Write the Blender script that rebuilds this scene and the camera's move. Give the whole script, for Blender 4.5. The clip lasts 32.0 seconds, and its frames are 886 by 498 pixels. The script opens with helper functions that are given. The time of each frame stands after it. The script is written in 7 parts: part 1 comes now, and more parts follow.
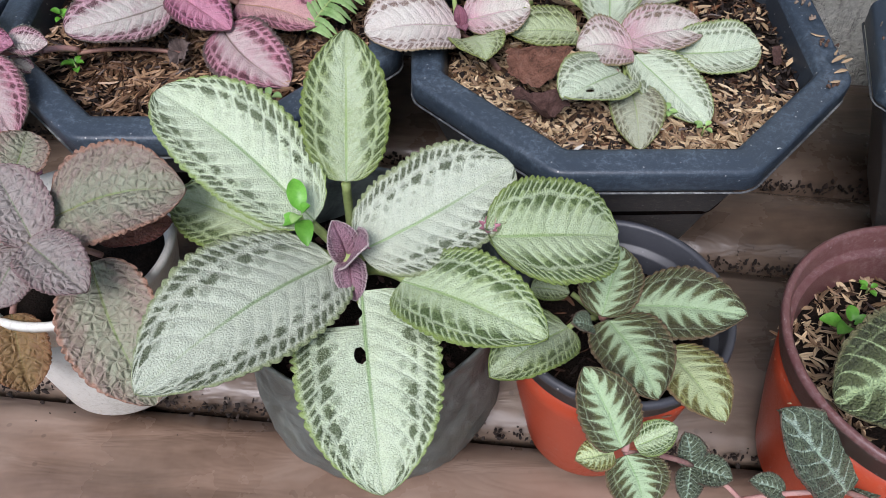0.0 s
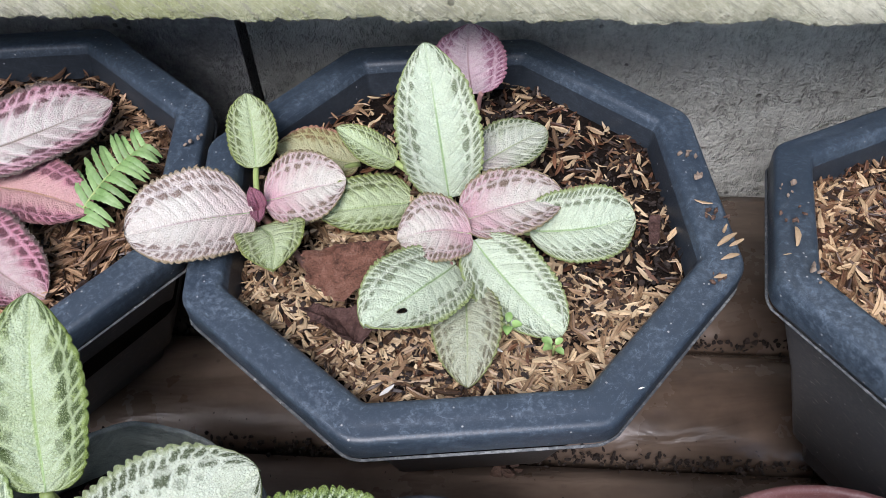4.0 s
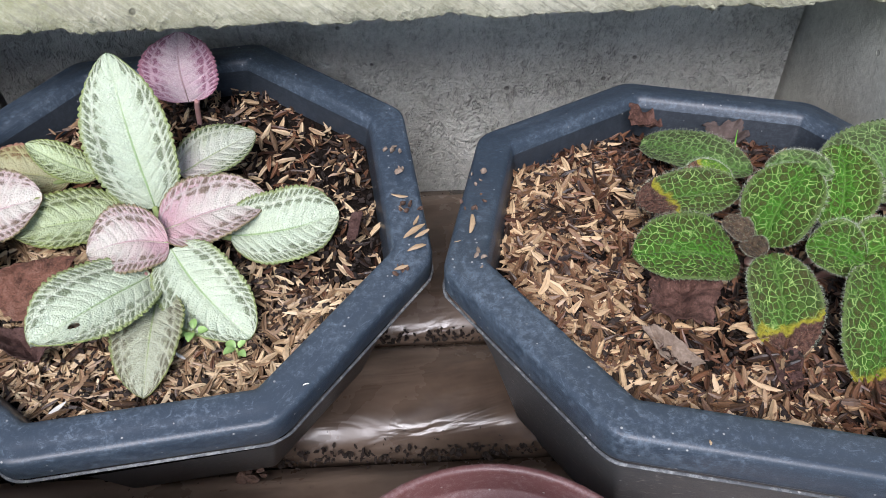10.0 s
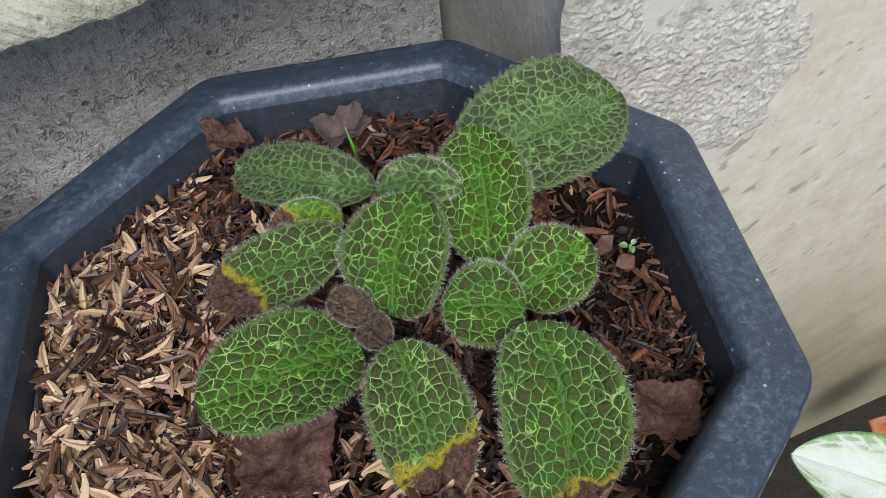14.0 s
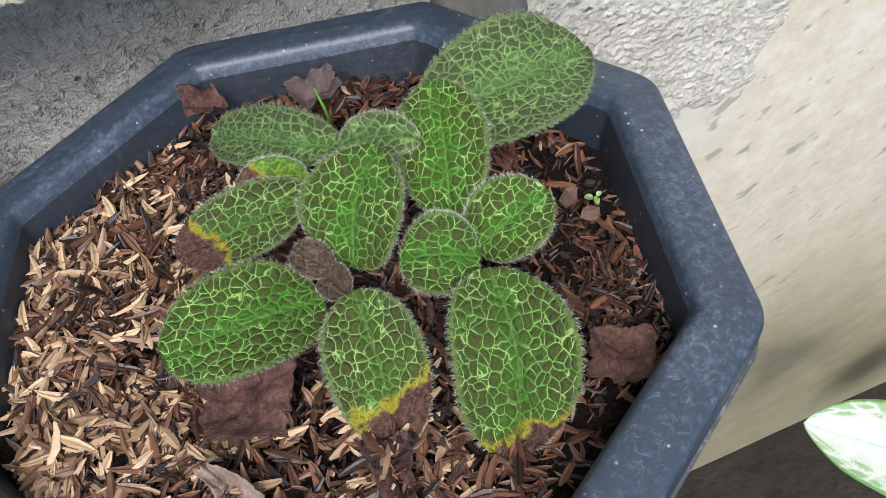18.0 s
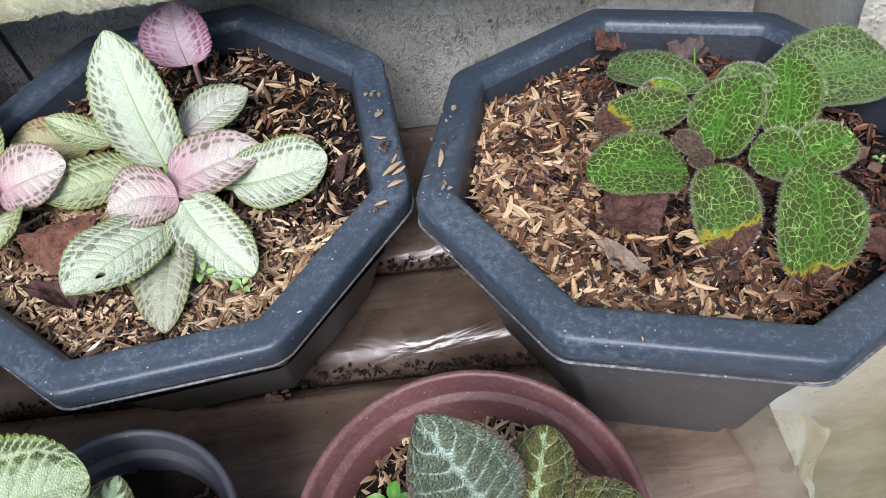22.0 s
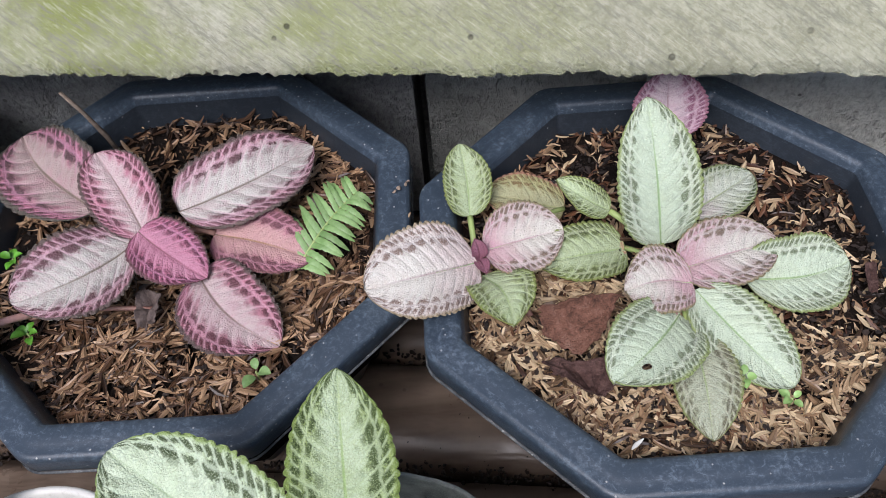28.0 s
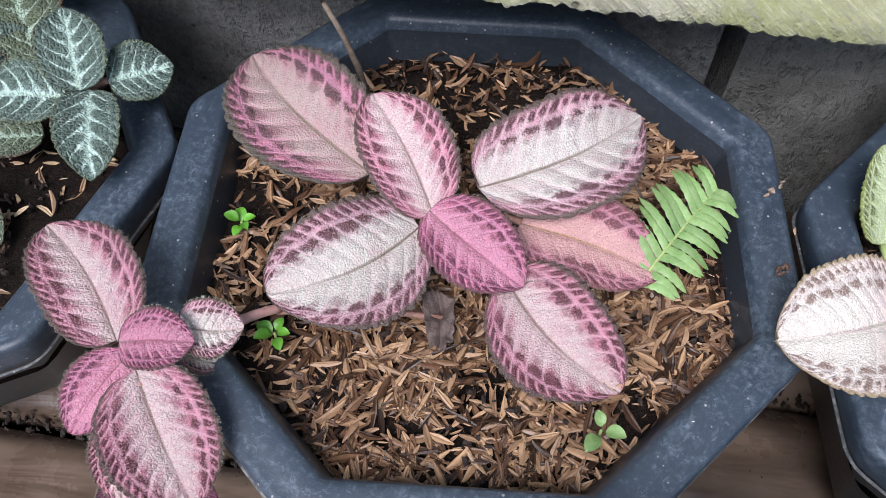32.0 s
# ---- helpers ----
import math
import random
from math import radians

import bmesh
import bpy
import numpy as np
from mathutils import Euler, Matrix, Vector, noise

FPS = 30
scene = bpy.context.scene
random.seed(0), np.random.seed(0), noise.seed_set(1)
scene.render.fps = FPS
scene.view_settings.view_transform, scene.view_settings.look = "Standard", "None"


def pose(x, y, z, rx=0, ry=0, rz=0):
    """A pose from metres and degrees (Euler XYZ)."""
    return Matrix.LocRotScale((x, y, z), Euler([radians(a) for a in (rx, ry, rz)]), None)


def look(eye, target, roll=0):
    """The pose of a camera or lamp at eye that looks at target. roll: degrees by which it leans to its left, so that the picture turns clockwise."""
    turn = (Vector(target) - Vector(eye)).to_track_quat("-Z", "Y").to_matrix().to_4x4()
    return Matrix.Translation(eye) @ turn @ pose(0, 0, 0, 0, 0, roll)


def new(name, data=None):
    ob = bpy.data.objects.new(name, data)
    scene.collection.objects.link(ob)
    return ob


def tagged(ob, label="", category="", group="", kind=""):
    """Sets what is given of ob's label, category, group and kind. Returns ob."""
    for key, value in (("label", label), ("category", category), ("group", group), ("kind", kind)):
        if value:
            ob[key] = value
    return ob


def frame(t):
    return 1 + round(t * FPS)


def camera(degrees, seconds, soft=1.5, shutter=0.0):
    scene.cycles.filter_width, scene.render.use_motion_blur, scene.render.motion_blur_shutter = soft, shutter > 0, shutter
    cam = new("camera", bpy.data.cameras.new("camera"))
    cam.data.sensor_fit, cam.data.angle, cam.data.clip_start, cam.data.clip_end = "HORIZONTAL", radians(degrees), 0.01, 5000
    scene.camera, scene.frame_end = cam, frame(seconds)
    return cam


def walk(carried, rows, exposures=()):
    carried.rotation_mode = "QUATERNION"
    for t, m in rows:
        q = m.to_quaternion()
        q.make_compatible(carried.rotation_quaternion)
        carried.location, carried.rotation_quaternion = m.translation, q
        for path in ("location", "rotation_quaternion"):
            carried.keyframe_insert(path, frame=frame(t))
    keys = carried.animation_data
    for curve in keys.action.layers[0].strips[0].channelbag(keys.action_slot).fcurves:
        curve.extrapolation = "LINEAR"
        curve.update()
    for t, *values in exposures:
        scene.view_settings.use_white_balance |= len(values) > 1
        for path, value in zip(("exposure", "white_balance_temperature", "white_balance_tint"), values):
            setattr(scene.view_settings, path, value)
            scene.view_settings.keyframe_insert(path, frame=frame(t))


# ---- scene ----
cam = camera(56.4, 32.0, soft=0.5)
METRES, EYE, TILT, LEAN, TURN = 1.15, 0.45, -50.0, 0.0, 0.0
ROWS = [
    (0.0, 0.0, 0.0, 0.0, 0.0, 0.0, -0.0),
    (0.5, 0.0093, 0.0049, 0.0112, -0.76, 0.09, 1.2),
    (1.0, 0.0209, 0.0114, 0.0238, -1.56, 0.55, 2.28),
    (1.5, 0.0302, 0.0194, 0.0344, -1.71, 1.09, 2.65),
    (2.0, 0.0409, 0.0263, 0.0438, -1.43, 1.08, 2.94),
    (2.5, 0.0516, 0.0344, 0.0522, -1.77, 1.77, 3.2),
    (3.0, 0.0586, 0.0412, 0.0592, -0.55, 1.75, 3.24),
    (3.5, 0.0657, 0.0548, 0.0687, -0.09, 1.46, 3.23),
    (5.5, 0.0755, 0.1207, 0.089, 0.19, -1.26, 2.52),
    (6.0, 0.0778, 0.1261, 0.0927, 0.21, -1.01, 2.34),
    (6.5, 0.0811, 0.1257, 0.0969, -0.0, 0.01, 2.22),
    (7.0, 0.0819, 0.124, 0.0948, -0.01, -0.28, 2.03),
    (7.5, 0.0844, 0.1155, 0.0895, 0.25, -0.36, 2.4),
    (8.0, 0.0869, 0.102, 0.0829, 0.48, 0.16, 2.34),
    (8.5, 0.0948, 0.0869, 0.0773, 0.2, 0.69, 2.58),
    (9.0, 0.1136, 0.079, 0.0734, -1.31, 1.07, 4.22),
    (9.5, 0.1327, 0.0736, 0.0701, -3.29, 1.02, 5.62),
    (10.0, 0.1474, 0.0679, 0.0677, -4.9, 0.68, 7.23),
    (10.5, 0.1661, 0.07, 0.0686, -7.41, 0.15, 9.51),
    (11.0, 0.1818, 0.0763, 0.0733, -9.32, -0.36, 11.6),
    (11.5, 0.1914, 0.0857, 0.0831, -10.78, -1.57, 14.2),
    (12.0, 0.1996, 0.0959, 0.0961, -12.45, -3.17, 16.74),
    (12.5, 0.2125, 0.104, 0.1018, -14.38, -4.86, 18.86),
    (13.0, 0.2286, 0.1199, 0.1046, -15.79, -7.37, 20.85),
    (13.5, 0.2442, 0.1345, 0.1043, -15.67, -10.15, 23.02),
    (14.0, 0.2538, 0.1443, 0.102, -15.84, -11.78, 24.2),
    (14.5, 0.2603, 0.1553, 0.0991, -15.3, -12.98, 24.78),
    (16.5, 0.2702, 0.1622, 0.0965, -13.76, -13.52, 25.71),
    (17.0, 0.2666, 0.154, 0.0941, -13.41, -12.61, 25.46),
    (17.5, 0.2639, 0.1453, 0.0914, -13.45, -12.16, 25.53),
    (18.0, 0.2645, 0.1372, 0.0883, -13.48, -11.65, 25.76),
    (18.5, 0.2666, 0.1302, 0.0858, -12.9, -10.93, 25.85),
    (19.0, 0.2605, 0.1206, 0.0833, -11.81, -9.81, 25.24),
    (19.5, 0.2511, 0.1085, 0.0833, -10.36, -8.38, 23.87),
    (20.0, 0.2397, 0.099, 0.0827, -8.24, -7.32, 22.01),
    (20.5, 0.2262, 0.0876, 0.0835, -6.2, -5.95, 19.71),
    (21.0, 0.2095, 0.0685, 0.0786, -4.19, -4.94, 17.17),
    (21.5, 0.1928, 0.0547, 0.0732, -2.57, -4.65, 14.82),
    (22.0, 0.1736, 0.0378, 0.0658, -0.98, -3.91, 11.69),
    (22.5, 0.1585, 0.0177, 0.0639, 0.05, -2.2, 9.53),
    (23.0, 0.144, 0.0027, 0.0591, 2.0, -1.25, 7.4),
    (23.5, 0.1342, 0.0003, 0.0585, 3.24, -0.56, 5.15),
    (24.0, 0.1185, 0.005, 0.0622, 5.41, -0.85, 2.81),
    (24.5, 0.1129, 0.0149, 0.0717, 4.01, -0.14, 4.14),
    (26.5, 0.0596, 0.0482, 0.0988, 0.48, -0.28, 6.08),
    (27.0, 0.0454, 0.0531, 0.1019, 0.45, -0.52, 5.64),
    (27.5, 0.028, 0.056, 0.1038, 0.78, -0.72, 4.62),
    (28.0, 0.005, 0.0619, 0.1078, 1.95, -1.14, 3.67),
    (28.5, -0.0168, 0.0704, 0.1128, 2.83, -1.54, 2.58),
    (29.0, -0.0384, 0.0778, 0.1169, 3.87, -1.87, 1.16),
    (29.5, -0.053, 0.0842, 0.119, 3.94, -2.22, 0.82),
    (30.0, -0.0683, 0.0894, 0.1203, 3.91, -2.3, -0.03),
    (30.5, -0.0829, 0.0996, 0.1233, 3.29, -2.89, -0.1),
    (31.0, -0.0928, 0.1142, 0.125, 2.32, -3.78, -0.8),
    (31.5, -0.1019, 0.1264, 0.1263, 2.1, -4.82, -2.03),
    (32.0, -0.1105, 0.1409, 0.1287, 1.75, -5.91, -3.21),
]
walk(cam, [(t, pose(0, 0, EYE, TILT, LEAN, TURN) @ pose(METRES * x, METRES * y, METRES * z, 90 + pitch, roll, yaw)) for t, x, y, z, yaw, pitch, roll in ROWS], exposures=[(0.0, 0.72), (3.0, 0.88), (6.0, 1.03), (7.5, 1.02), (9.0, 1.12), (13.0, 0.67), (16.5, 1.06), (18.5, 1.10), (20.0, 1.08), (21.0, 0.97), (22.0, 1.14), (24.0, 1.04), (28.0, 0.78), (30.0, 0.82), (32.0, 1.12)])

# ---- light ----
world = bpy.data.worlds.new("sky")
scene.world = world
world.use_nodes = True
wn = world.node_tree
sky = wn.nodes.new("ShaderNodeTexSky")
sky.sky_type, sky.sun_disc = "NISHITA", False
sky.sun_elevation, sky.sun_rotation = radians(58), radians(200)
sky.air_density, sky.dust_density = 1.0, 2.0
wn.links.new(sky.outputs[0], wn.nodes["Background"].inputs[0])
wn.nodes["Background"].inputs[1].default_value = 0.09
sun_data = bpy.data.lights.new("sun", "SUN")
sun_data.energy, sun_data.angle, sun_data.color = 1.95, radians(28), (0.96, 0.945, 1.05)
sun = new("sun", sun_data)
sun.matrix_world = look((-0.4, -1.2, 2.2), (0.1, 0.3, 0.1))


# ---- materials ----
class Nodes:
    """A short hand for building node materials."""

    def __init__(self, name, rough=0.6, metal=0.0, spec=0.4):
        self.mat = bpy.data.materials.new(name)
        self.mat.use_nodes = True
        self.tree = self.mat.node_tree
        self.bsdf = self.tree.nodes["Principled BSDF"]
        self.bsdf.inputs["Roughness"].default_value = rough
        self.bsdf.inputs["Metallic"].default_value = metal
        self.bsdf.inputs["Specular IOR Level"].default_value = spec

    def put(self, socket, value):
        if isinstance(value, bpy.types.NodeSocket):
            self.tree.links.new(value, socket)
        elif isinstance(value, (tuple, list)) and socket.type == "RGBA":
            socket.default_value = (*value[:3], 1.0)
        else:
            socket.default_value = value

    def math(self, op, a, b=None, c=None, clamp=False):
        n = self.tree.nodes.new("ShaderNodeMath")
        n.operation, n.use_clamp = op, clamp
        for i, x in enumerate((a, b, c)):
            if x is not None:
                self.put(n.inputs[i], x)
        return n.outputs[0]

    def step(self, x, lo, hi, a=0.0, b=1.0):
        n = self.tree.nodes.new("ShaderNodeMapRange")
        n.interpolation_type = "SMOOTHSTEP"
        for i, v in enumerate((x, lo, hi, a, b)):
            self.put(n.inputs[i], v)
        return n.outputs[0]

    def mix(self, f, a, b, mode="MIX"):
        n = self.tree.nodes.new("ShaderNodeMix")
        n.data_type, n.blend_type = "RGBA", mode
        for s in n.inputs:
            if s.identifier == "Factor_Float":
                self.put(s, f)
            elif s.identifier == "A_Color":
                self.put(s, a)
            elif s.identifier == "B_Color":
                self.put(s, b)
        return [o for o in n.outputs if o.identifier == "Result_Color"][0]

    def coords(self, kind="Object"):
        return self.tree.nodes.new("ShaderNodeTexCoord").outputs[kind]

    def uv(self, name):
        n = self.tree.nodes.new("ShaderNodeUVMap")
        n.uv_map = name
        return n.outputs[0]

    def split(self, v):
        n = self.tree.nodes.new("ShaderNodeSeparateXYZ")
        self.put(n.inputs[0], v)
        return n.outputs

    def scale(self, v, k):
        n = self.tree.nodes.new("ShaderNodeMapping")
        self.put(n.inputs[0], v)
        n.inputs["Scale"].default_value = k
        return n.outputs[0]

    def noise(self, v, scale, detail=4.0, rough=0.55, warp=0.0):
        n = self.tree.nodes.new("ShaderNodeTexNoise")
        self.put(n.inputs["Vector"], v)
        n.inputs["Scale"].default_value = scale
        n.inputs["Detail"].default_value = detail
        n.inputs["Roughness"].default_value = rough
        n.inputs["Distortion"].default_value = warp
        return n.outputs[0]

    def cells(self, v, scale, feature="F1", rand=1.0):
        n = self.tree.nodes.new("ShaderNodeTexVoronoi")
        n.feature = feature
        self.put(n.inputs["Vector"], v)
        n.inputs["Scale"].default_value = scale
        n.inputs["Randomness"].default_value = rand
        return n.outputs["Distance"]

    def random(self, island=False):
        if island:
            return self.tree.nodes.new("ShaderNodeNewGeometry").outputs["Random Per Island"]
        return self.tree.nodes.new("ShaderNodeObjectInfo").outputs["Random"]

    def ramp(self, x, *stops):
        n = self.tree.nodes.new("ShaderNodeValToRGB")
        self.put(n.inputs[0], x)
        e = n.color_ramp.elements
        while len(e) < len(stops):
            e.new(0.5)
        for el, (p, c) in zip(e, stops):
            el.position, el.color = p, (*c, 1.0)
        return n.outputs[0]

    def bump(self, height, strength=0.3, dist=0.001, under=None):
        n = self.tree.nodes.new("ShaderNodeBump")
        n.inputs["Strength"].default_value = strength
        n.inputs["Distance"].default_value = dist
        self.put(n.inputs["Height"], height)
        if under is not None:
            self.put(n.inputs["Normal"], under)
        return n.outputs[0]

    def done(self, color, rough=None, normal=None, **more):
        self.put(self.bsdf.inputs["Base Color"], color)
        if rough is not None:
            self.put(self.bsdf.inputs["Roughness"], rough)
        if normal is not None:
            self.put(self.bsdf.inputs["Normal"], normal)
        for k, v in more.items():
            self.put(self.bsdf.inputs[k.replace("_", " ")], v)
        return self.mat


VEIN_CURVE = 0.27          # how far the side veins run forward to the margin, in leaf lengths


def leaf_material(name, centre, mid, edge, blotch, vein, rib, spots=1.0, veins=7, root=None, tip=None, net=0.0, tip_at=0.74, speckle=0.42, gloss=0.55,
                  streak=0.0, reach=(0.5, 0.7, 0.42, 1.1), grain=900, puff=0.40, core=(0.30, 0.80), fade=(0.48, 0.66), spot_size=0.6, rim=0.93, vein_show=0.6, sheen=0.03, felt=0.35):
    """A hairy quilted leaf: a pale centre that fades to its margin, blotches in the cells between the side veins, pale veins and a midrib."""
    n = Nodes(name, rough=gloss, spec=0.18 if net > 0 else 0.35)
    u, v, _ = n.split(n.uv("leaf"))
    flat = n.uv("metric")
    w = n.math("SUBTRACT", n.noise(flat, 110, 2), 0.5)
    w2 = n.math("SUBTRACT", n.noise(flat, 420, 3, 0.65), 0.5)
    fine = n.noise(flat, 2300, 3, 0.75)
    ragged = n.math("SUBTRACT", n.noise(flat, 1500, 4, 0.85), 0.5)
    side = n.math("SIGN", n.math("SUBTRACT", u, 0.5))
    au = n.math("ABSOLUTE", n.math("SUBTRACT", n.math("MULTIPLY", u, 2.0), 1.0))
    aw = n.math("ADD", au, n.math("MULTIPLY", w2, 0.16))
    # side veins leave the midrib, bend towards the tip and fork before the margin
    q = n.math("MULTIPLY", n.math("SUBTRACT", v, n.math("MULTIPLY", n.math("POWER", au, 1.35), VEIN_CURVE)), float(veins))
    q = n.math("ADD", q, n.math("ADD", n.math("MULTIPLY", w, 0.30), n.math("MULTIPLY", side, 0.2)))
    q = n.math("ADD", q, 10.0)
    f = n.math("FRACT", q)
    q2 = n.math("MULTIPLY", q, 2.0)
    f2 = n.math("FRACT", q2)
    s = n.math("MULTIPLY", n.math("ABSOLUTE", n.math("SUBTRACT", f, 0.5)), 2.0)
    s2 = n.math("MULTIPLY", n.math("ABSOLUTE", n.math("SUBTRACT", f2, 0.5)), 2.0)
    fork = n.step(aw, 0.68, 0.78)
    d = n.math("MULTIPLY", n.math("SUBTRACT", 1.0, s), 0.5)
    d2 = n.math("ADD", n.math("MULTIPLY", n.math("SUBTRACT", 1.0, s2), 0.25), n.math("MULTIPLY", n.math("SUBTRACT", 1.0, fork), 0.5))
    d3 = n.math("MULTIPLY", n.math("ABSOLUTE", n.math("SUBTRACT", aw, n.math("ADD", 0.70, n.math("MULTIPLY", w, 0.25)))), 2.0)
    d = n.math("MINIMUM", d, n.math("MINIMUM", d2, d3))
    mottle = n.math("ADD", aw, n.math("ADD", n.math("MULTIPLY", n.math("SUBTRACT", fine, 0.5), 0.7), n.math("ADD", n.math("MULTIPLY", w, 0.5), n.math("MULTIPLY", n.math("SUBTRACT", s, 0.5), -0.22))))
    body = n.mix(n.step(mottle, core[0], core[1]), centre, mid)
    if root is not None:
        body = n.mix(n.step(n.math("ADD", v, n.math("MULTIPLY", w, 0.5)), 0.0, 0.62, 0.9, 0.0), body, root)
    body = n.mix(n.step(n.noise(flat, 70, 4, 0.65), 0.44, 0.72, 0.0, 0.3), body, mid)
    # streaks that run with the side veins
    run = n.tree.nodes.new("ShaderNodeCombineXYZ")
    n.put(run.inputs[0], n.math("MULTIPLY", q, 3.2))
    n.put(run.inputs[1], n.math("MULTIPLY", au, 2.2))
    n.put(run.inputs[2], side)
    streaky = n.noise(run.outputs[0], 1.6, 4, 0.7)
    body = n.mix(n.math("MULTIPLY", n.step(streaky, 0.44, 0.64), 0.30), body, mid)
    # the small cells of the blade: dark seams, and a felt of fine hairs
    seam = n.cells(flat, grain, "DISTANCE_TO_EDGE")
    tex = n.math("MULTIPLY", n.step(seam, 0.02, 0.22, 1.0, 0.0), n.step(n.noise(flat, 160, 3), 0.36, 0.6, 0.35, 1.0))
    body = n.mix(n.math("MULTIPLY", tex, speckle * 0.5), body, blotch)
    body = n.mix(n.step(fine, 0.54, 0.66, 0.0, speckle), body, blotch)
    body = n.mix(n.step(fine, 0.34, 0.46, felt, 0.0), body, tuple(min(0.9, 1.35 * k + 0.05) for k in centre))
    relief = n.math("MULTIPLY", n.step(d, 0.0, 0.24), n.step(au, 0.25, 0.60, 0.25, 1.0))
    if net > 0:
        warped = n.tree.nodes.new("ShaderNodeVectorMath")
        warped.operation = "ADD"
        n.put(warped.inputs[0], flat)
        nz = n.tree.nodes.new("ShaderNodeTexNoise")
        n.put(nz.inputs["Vector"], flat)
        nz.inputs["Scale"].default_value = 280
        sc = n.tree.nodes.new("ShaderNodeVectorMath")
        sc.operation = "SCALE"
        n.put(sc.inputs[0], nz.outputs["Color"])
        sc.inputs["Scale"].default_value = 0.0022
        n.put(warped.inputs[1], sc.outputs[0])
        d = n.cells(n.scale(warped.outputs[0], (1.0, 0.8, 1.0)), 440, "DISTANCE_TO_EDGE", 1.0)
        show = n.step(n.math("ADD", n.noise(flat, 75, 3), n.math("MULTIPLY", au, 0.16)), 0.36, 0.58, 0.32, 1.0)
        patch = n.math("MULTIPLY", n.step(n.math("ADD", d, n.math("MULTIPLY", ragged, 0.16)), 0.03, 0.24), n.step(n.math("ADD", au, n.math("MULTIPLY", w, 1.1)), 0.0, 0.30, 0.60, 1.0))
        patch = n.math("MULTIPLY", patch, n.step(n.noise(flat, 95, 2), 0.32, 0.46, 0.40, 1.0))
        body = n.mix(n.math("MULTIPLY", patch, n.step(fine, 0.38, 0.58, 1.0, 0.6)), body, blotch)
        show = n.math("MULTIPLY", show, n.step(n.noise(flat, 240, 3), 0.38, 0.58, 0.5, 1.0))
        show = n.math("MULTIPLY", show, n.step(n.math("ADD", au, n.math("MULTIPLY", w, 0.8)), 0.0, 0.26, 0.45, 1.0))
        line = n.math("MULTIPLY", n.step(n.math("ADD", d, n.math("MULTIPLY", ragged, 0.03)), 0.008, 0.052, 1.0, 0.0), show)
        body = n.mix(n.math("MULTIPLY", line, net), body, vein)
        body = n.mix(n.step(fine, 0.54, 0.64, 0.0, 0.20), body, (0.20, 0.29, 0.12))
        relief = n.step(d, 0.0, 0.3)
    if spots > 0:
        # rows of dark blotches in the cells: large ones between the veins, a small pair at the margin, faint ones further in
        jag = n.math("ADD", n.math("MULTIPLY", ragged, 2.2), n.math("ADD", n.math("MULTIPLY", w2, 1.1), n.math("MULTIPLY", n.math("SUBTRACT", fine, 0.5), 2.0)))
        jag = n.math("ADD", jag, n.math("MULTIPLY", n.math("SUBTRACT", n.noise(flat, 800, 3, 0.7), 0.5), 2.2))
        size = spot_size / 0.60
        inner = max(0.0, min(1.0, (0.46 - fade[0]) / 0.16))
        outer = max(0.15, min(1.0, (0.66 - fade[0]) / 0.14))
        b = None
        for count, at, wide, tall, deep, seed in ((q, 0.31, 0.12, 0.040, 0.25 * inner, 5.3), (q, 0.47, 0.20, 0.056, 0.60 * inner, 3.1), (q, 0.635, 0.38, 0.092, outer, 0.0), (q2, 0.835, 0.52, 0.078, 1.0, 7.7)):
            if deep <= 0:
                continue
            chance = n.tree.nodes.new("ShaderNodeTexWhiteNoise")
            chance.noise_dimensions = "2D"
            key = n.tree.nodes.new("ShaderNodeCombineXYZ")
            n.put(key.inputs[0], n.math("ADD", n.math("FLOOR", count), seed))
            n.put(key.inputs[1], n.math("ADD", side, n.math("MULTIPLY", n.random(), 31.0)))
            n.put(chance.inputs["Vector"], key.outputs[0])
            r1, r2, r3 = n.split(chance.outputs["Color"])
            across = n.math("DIVIDE", n.math("SUBTRACT", n.math("FRACT", count), n.math("ADD", 0.42, n.math("MULTIPLY", r1, 0.16))), wide * size)
            reach_out = n.math("SUBTRACT", au, at)
            across = n.math("ADD", across, n.math("MULTIPLY", reach_out, 0.75 * VEIN_CURVE * 1.2 * veins * (2 if count is q2 else 1) / (wide * size)))
            along = n.math("DIVIDE", n.math("SUBTRACT", au, n.math("ADD", at - 0.03, n.math("MULTIPLY", r2, 0.06))), tall * size)
            off = n.math("SQRT", n.math("ADD", n.math("POWER", across, 2.0), n.math("POWER", along, 2.0)))
            off = n.math("ADD", n.math("ADD", off, jag), n.math("MULTIPLY", n.math("SUBTRACT", r3, 0.58), 0.95))
            patch = n.math("MULTIPLY", n.step(off, 0.74, 1.10, 1.0, 0.0), deep)
            b = patch if b is None else n.math("MAXIMUM", b, patch)
        b = n.math("MULTIPLY", n.math("MULTIPLY", b, n.step(v, 0.03, 0.24, 0.25, 1.0)), n.step(fine, 0.34, 0.52, 0.30, 1.0))
        stipple = n.math("MULTIPLY", n.step(n.noise(flat, 640, 5, 0.85), 0.53, 0.63), n.step(n.math("ADD", aw, n.math("MULTIPLY", w, 0.6)), 0.42, 0.78, 0.06, 0.55))
        b = n.math("MAXIMUM", b, stipple)
        body = n.mix(n.math("MULTIPLY", b, spots, clamp=True), body, blotch)
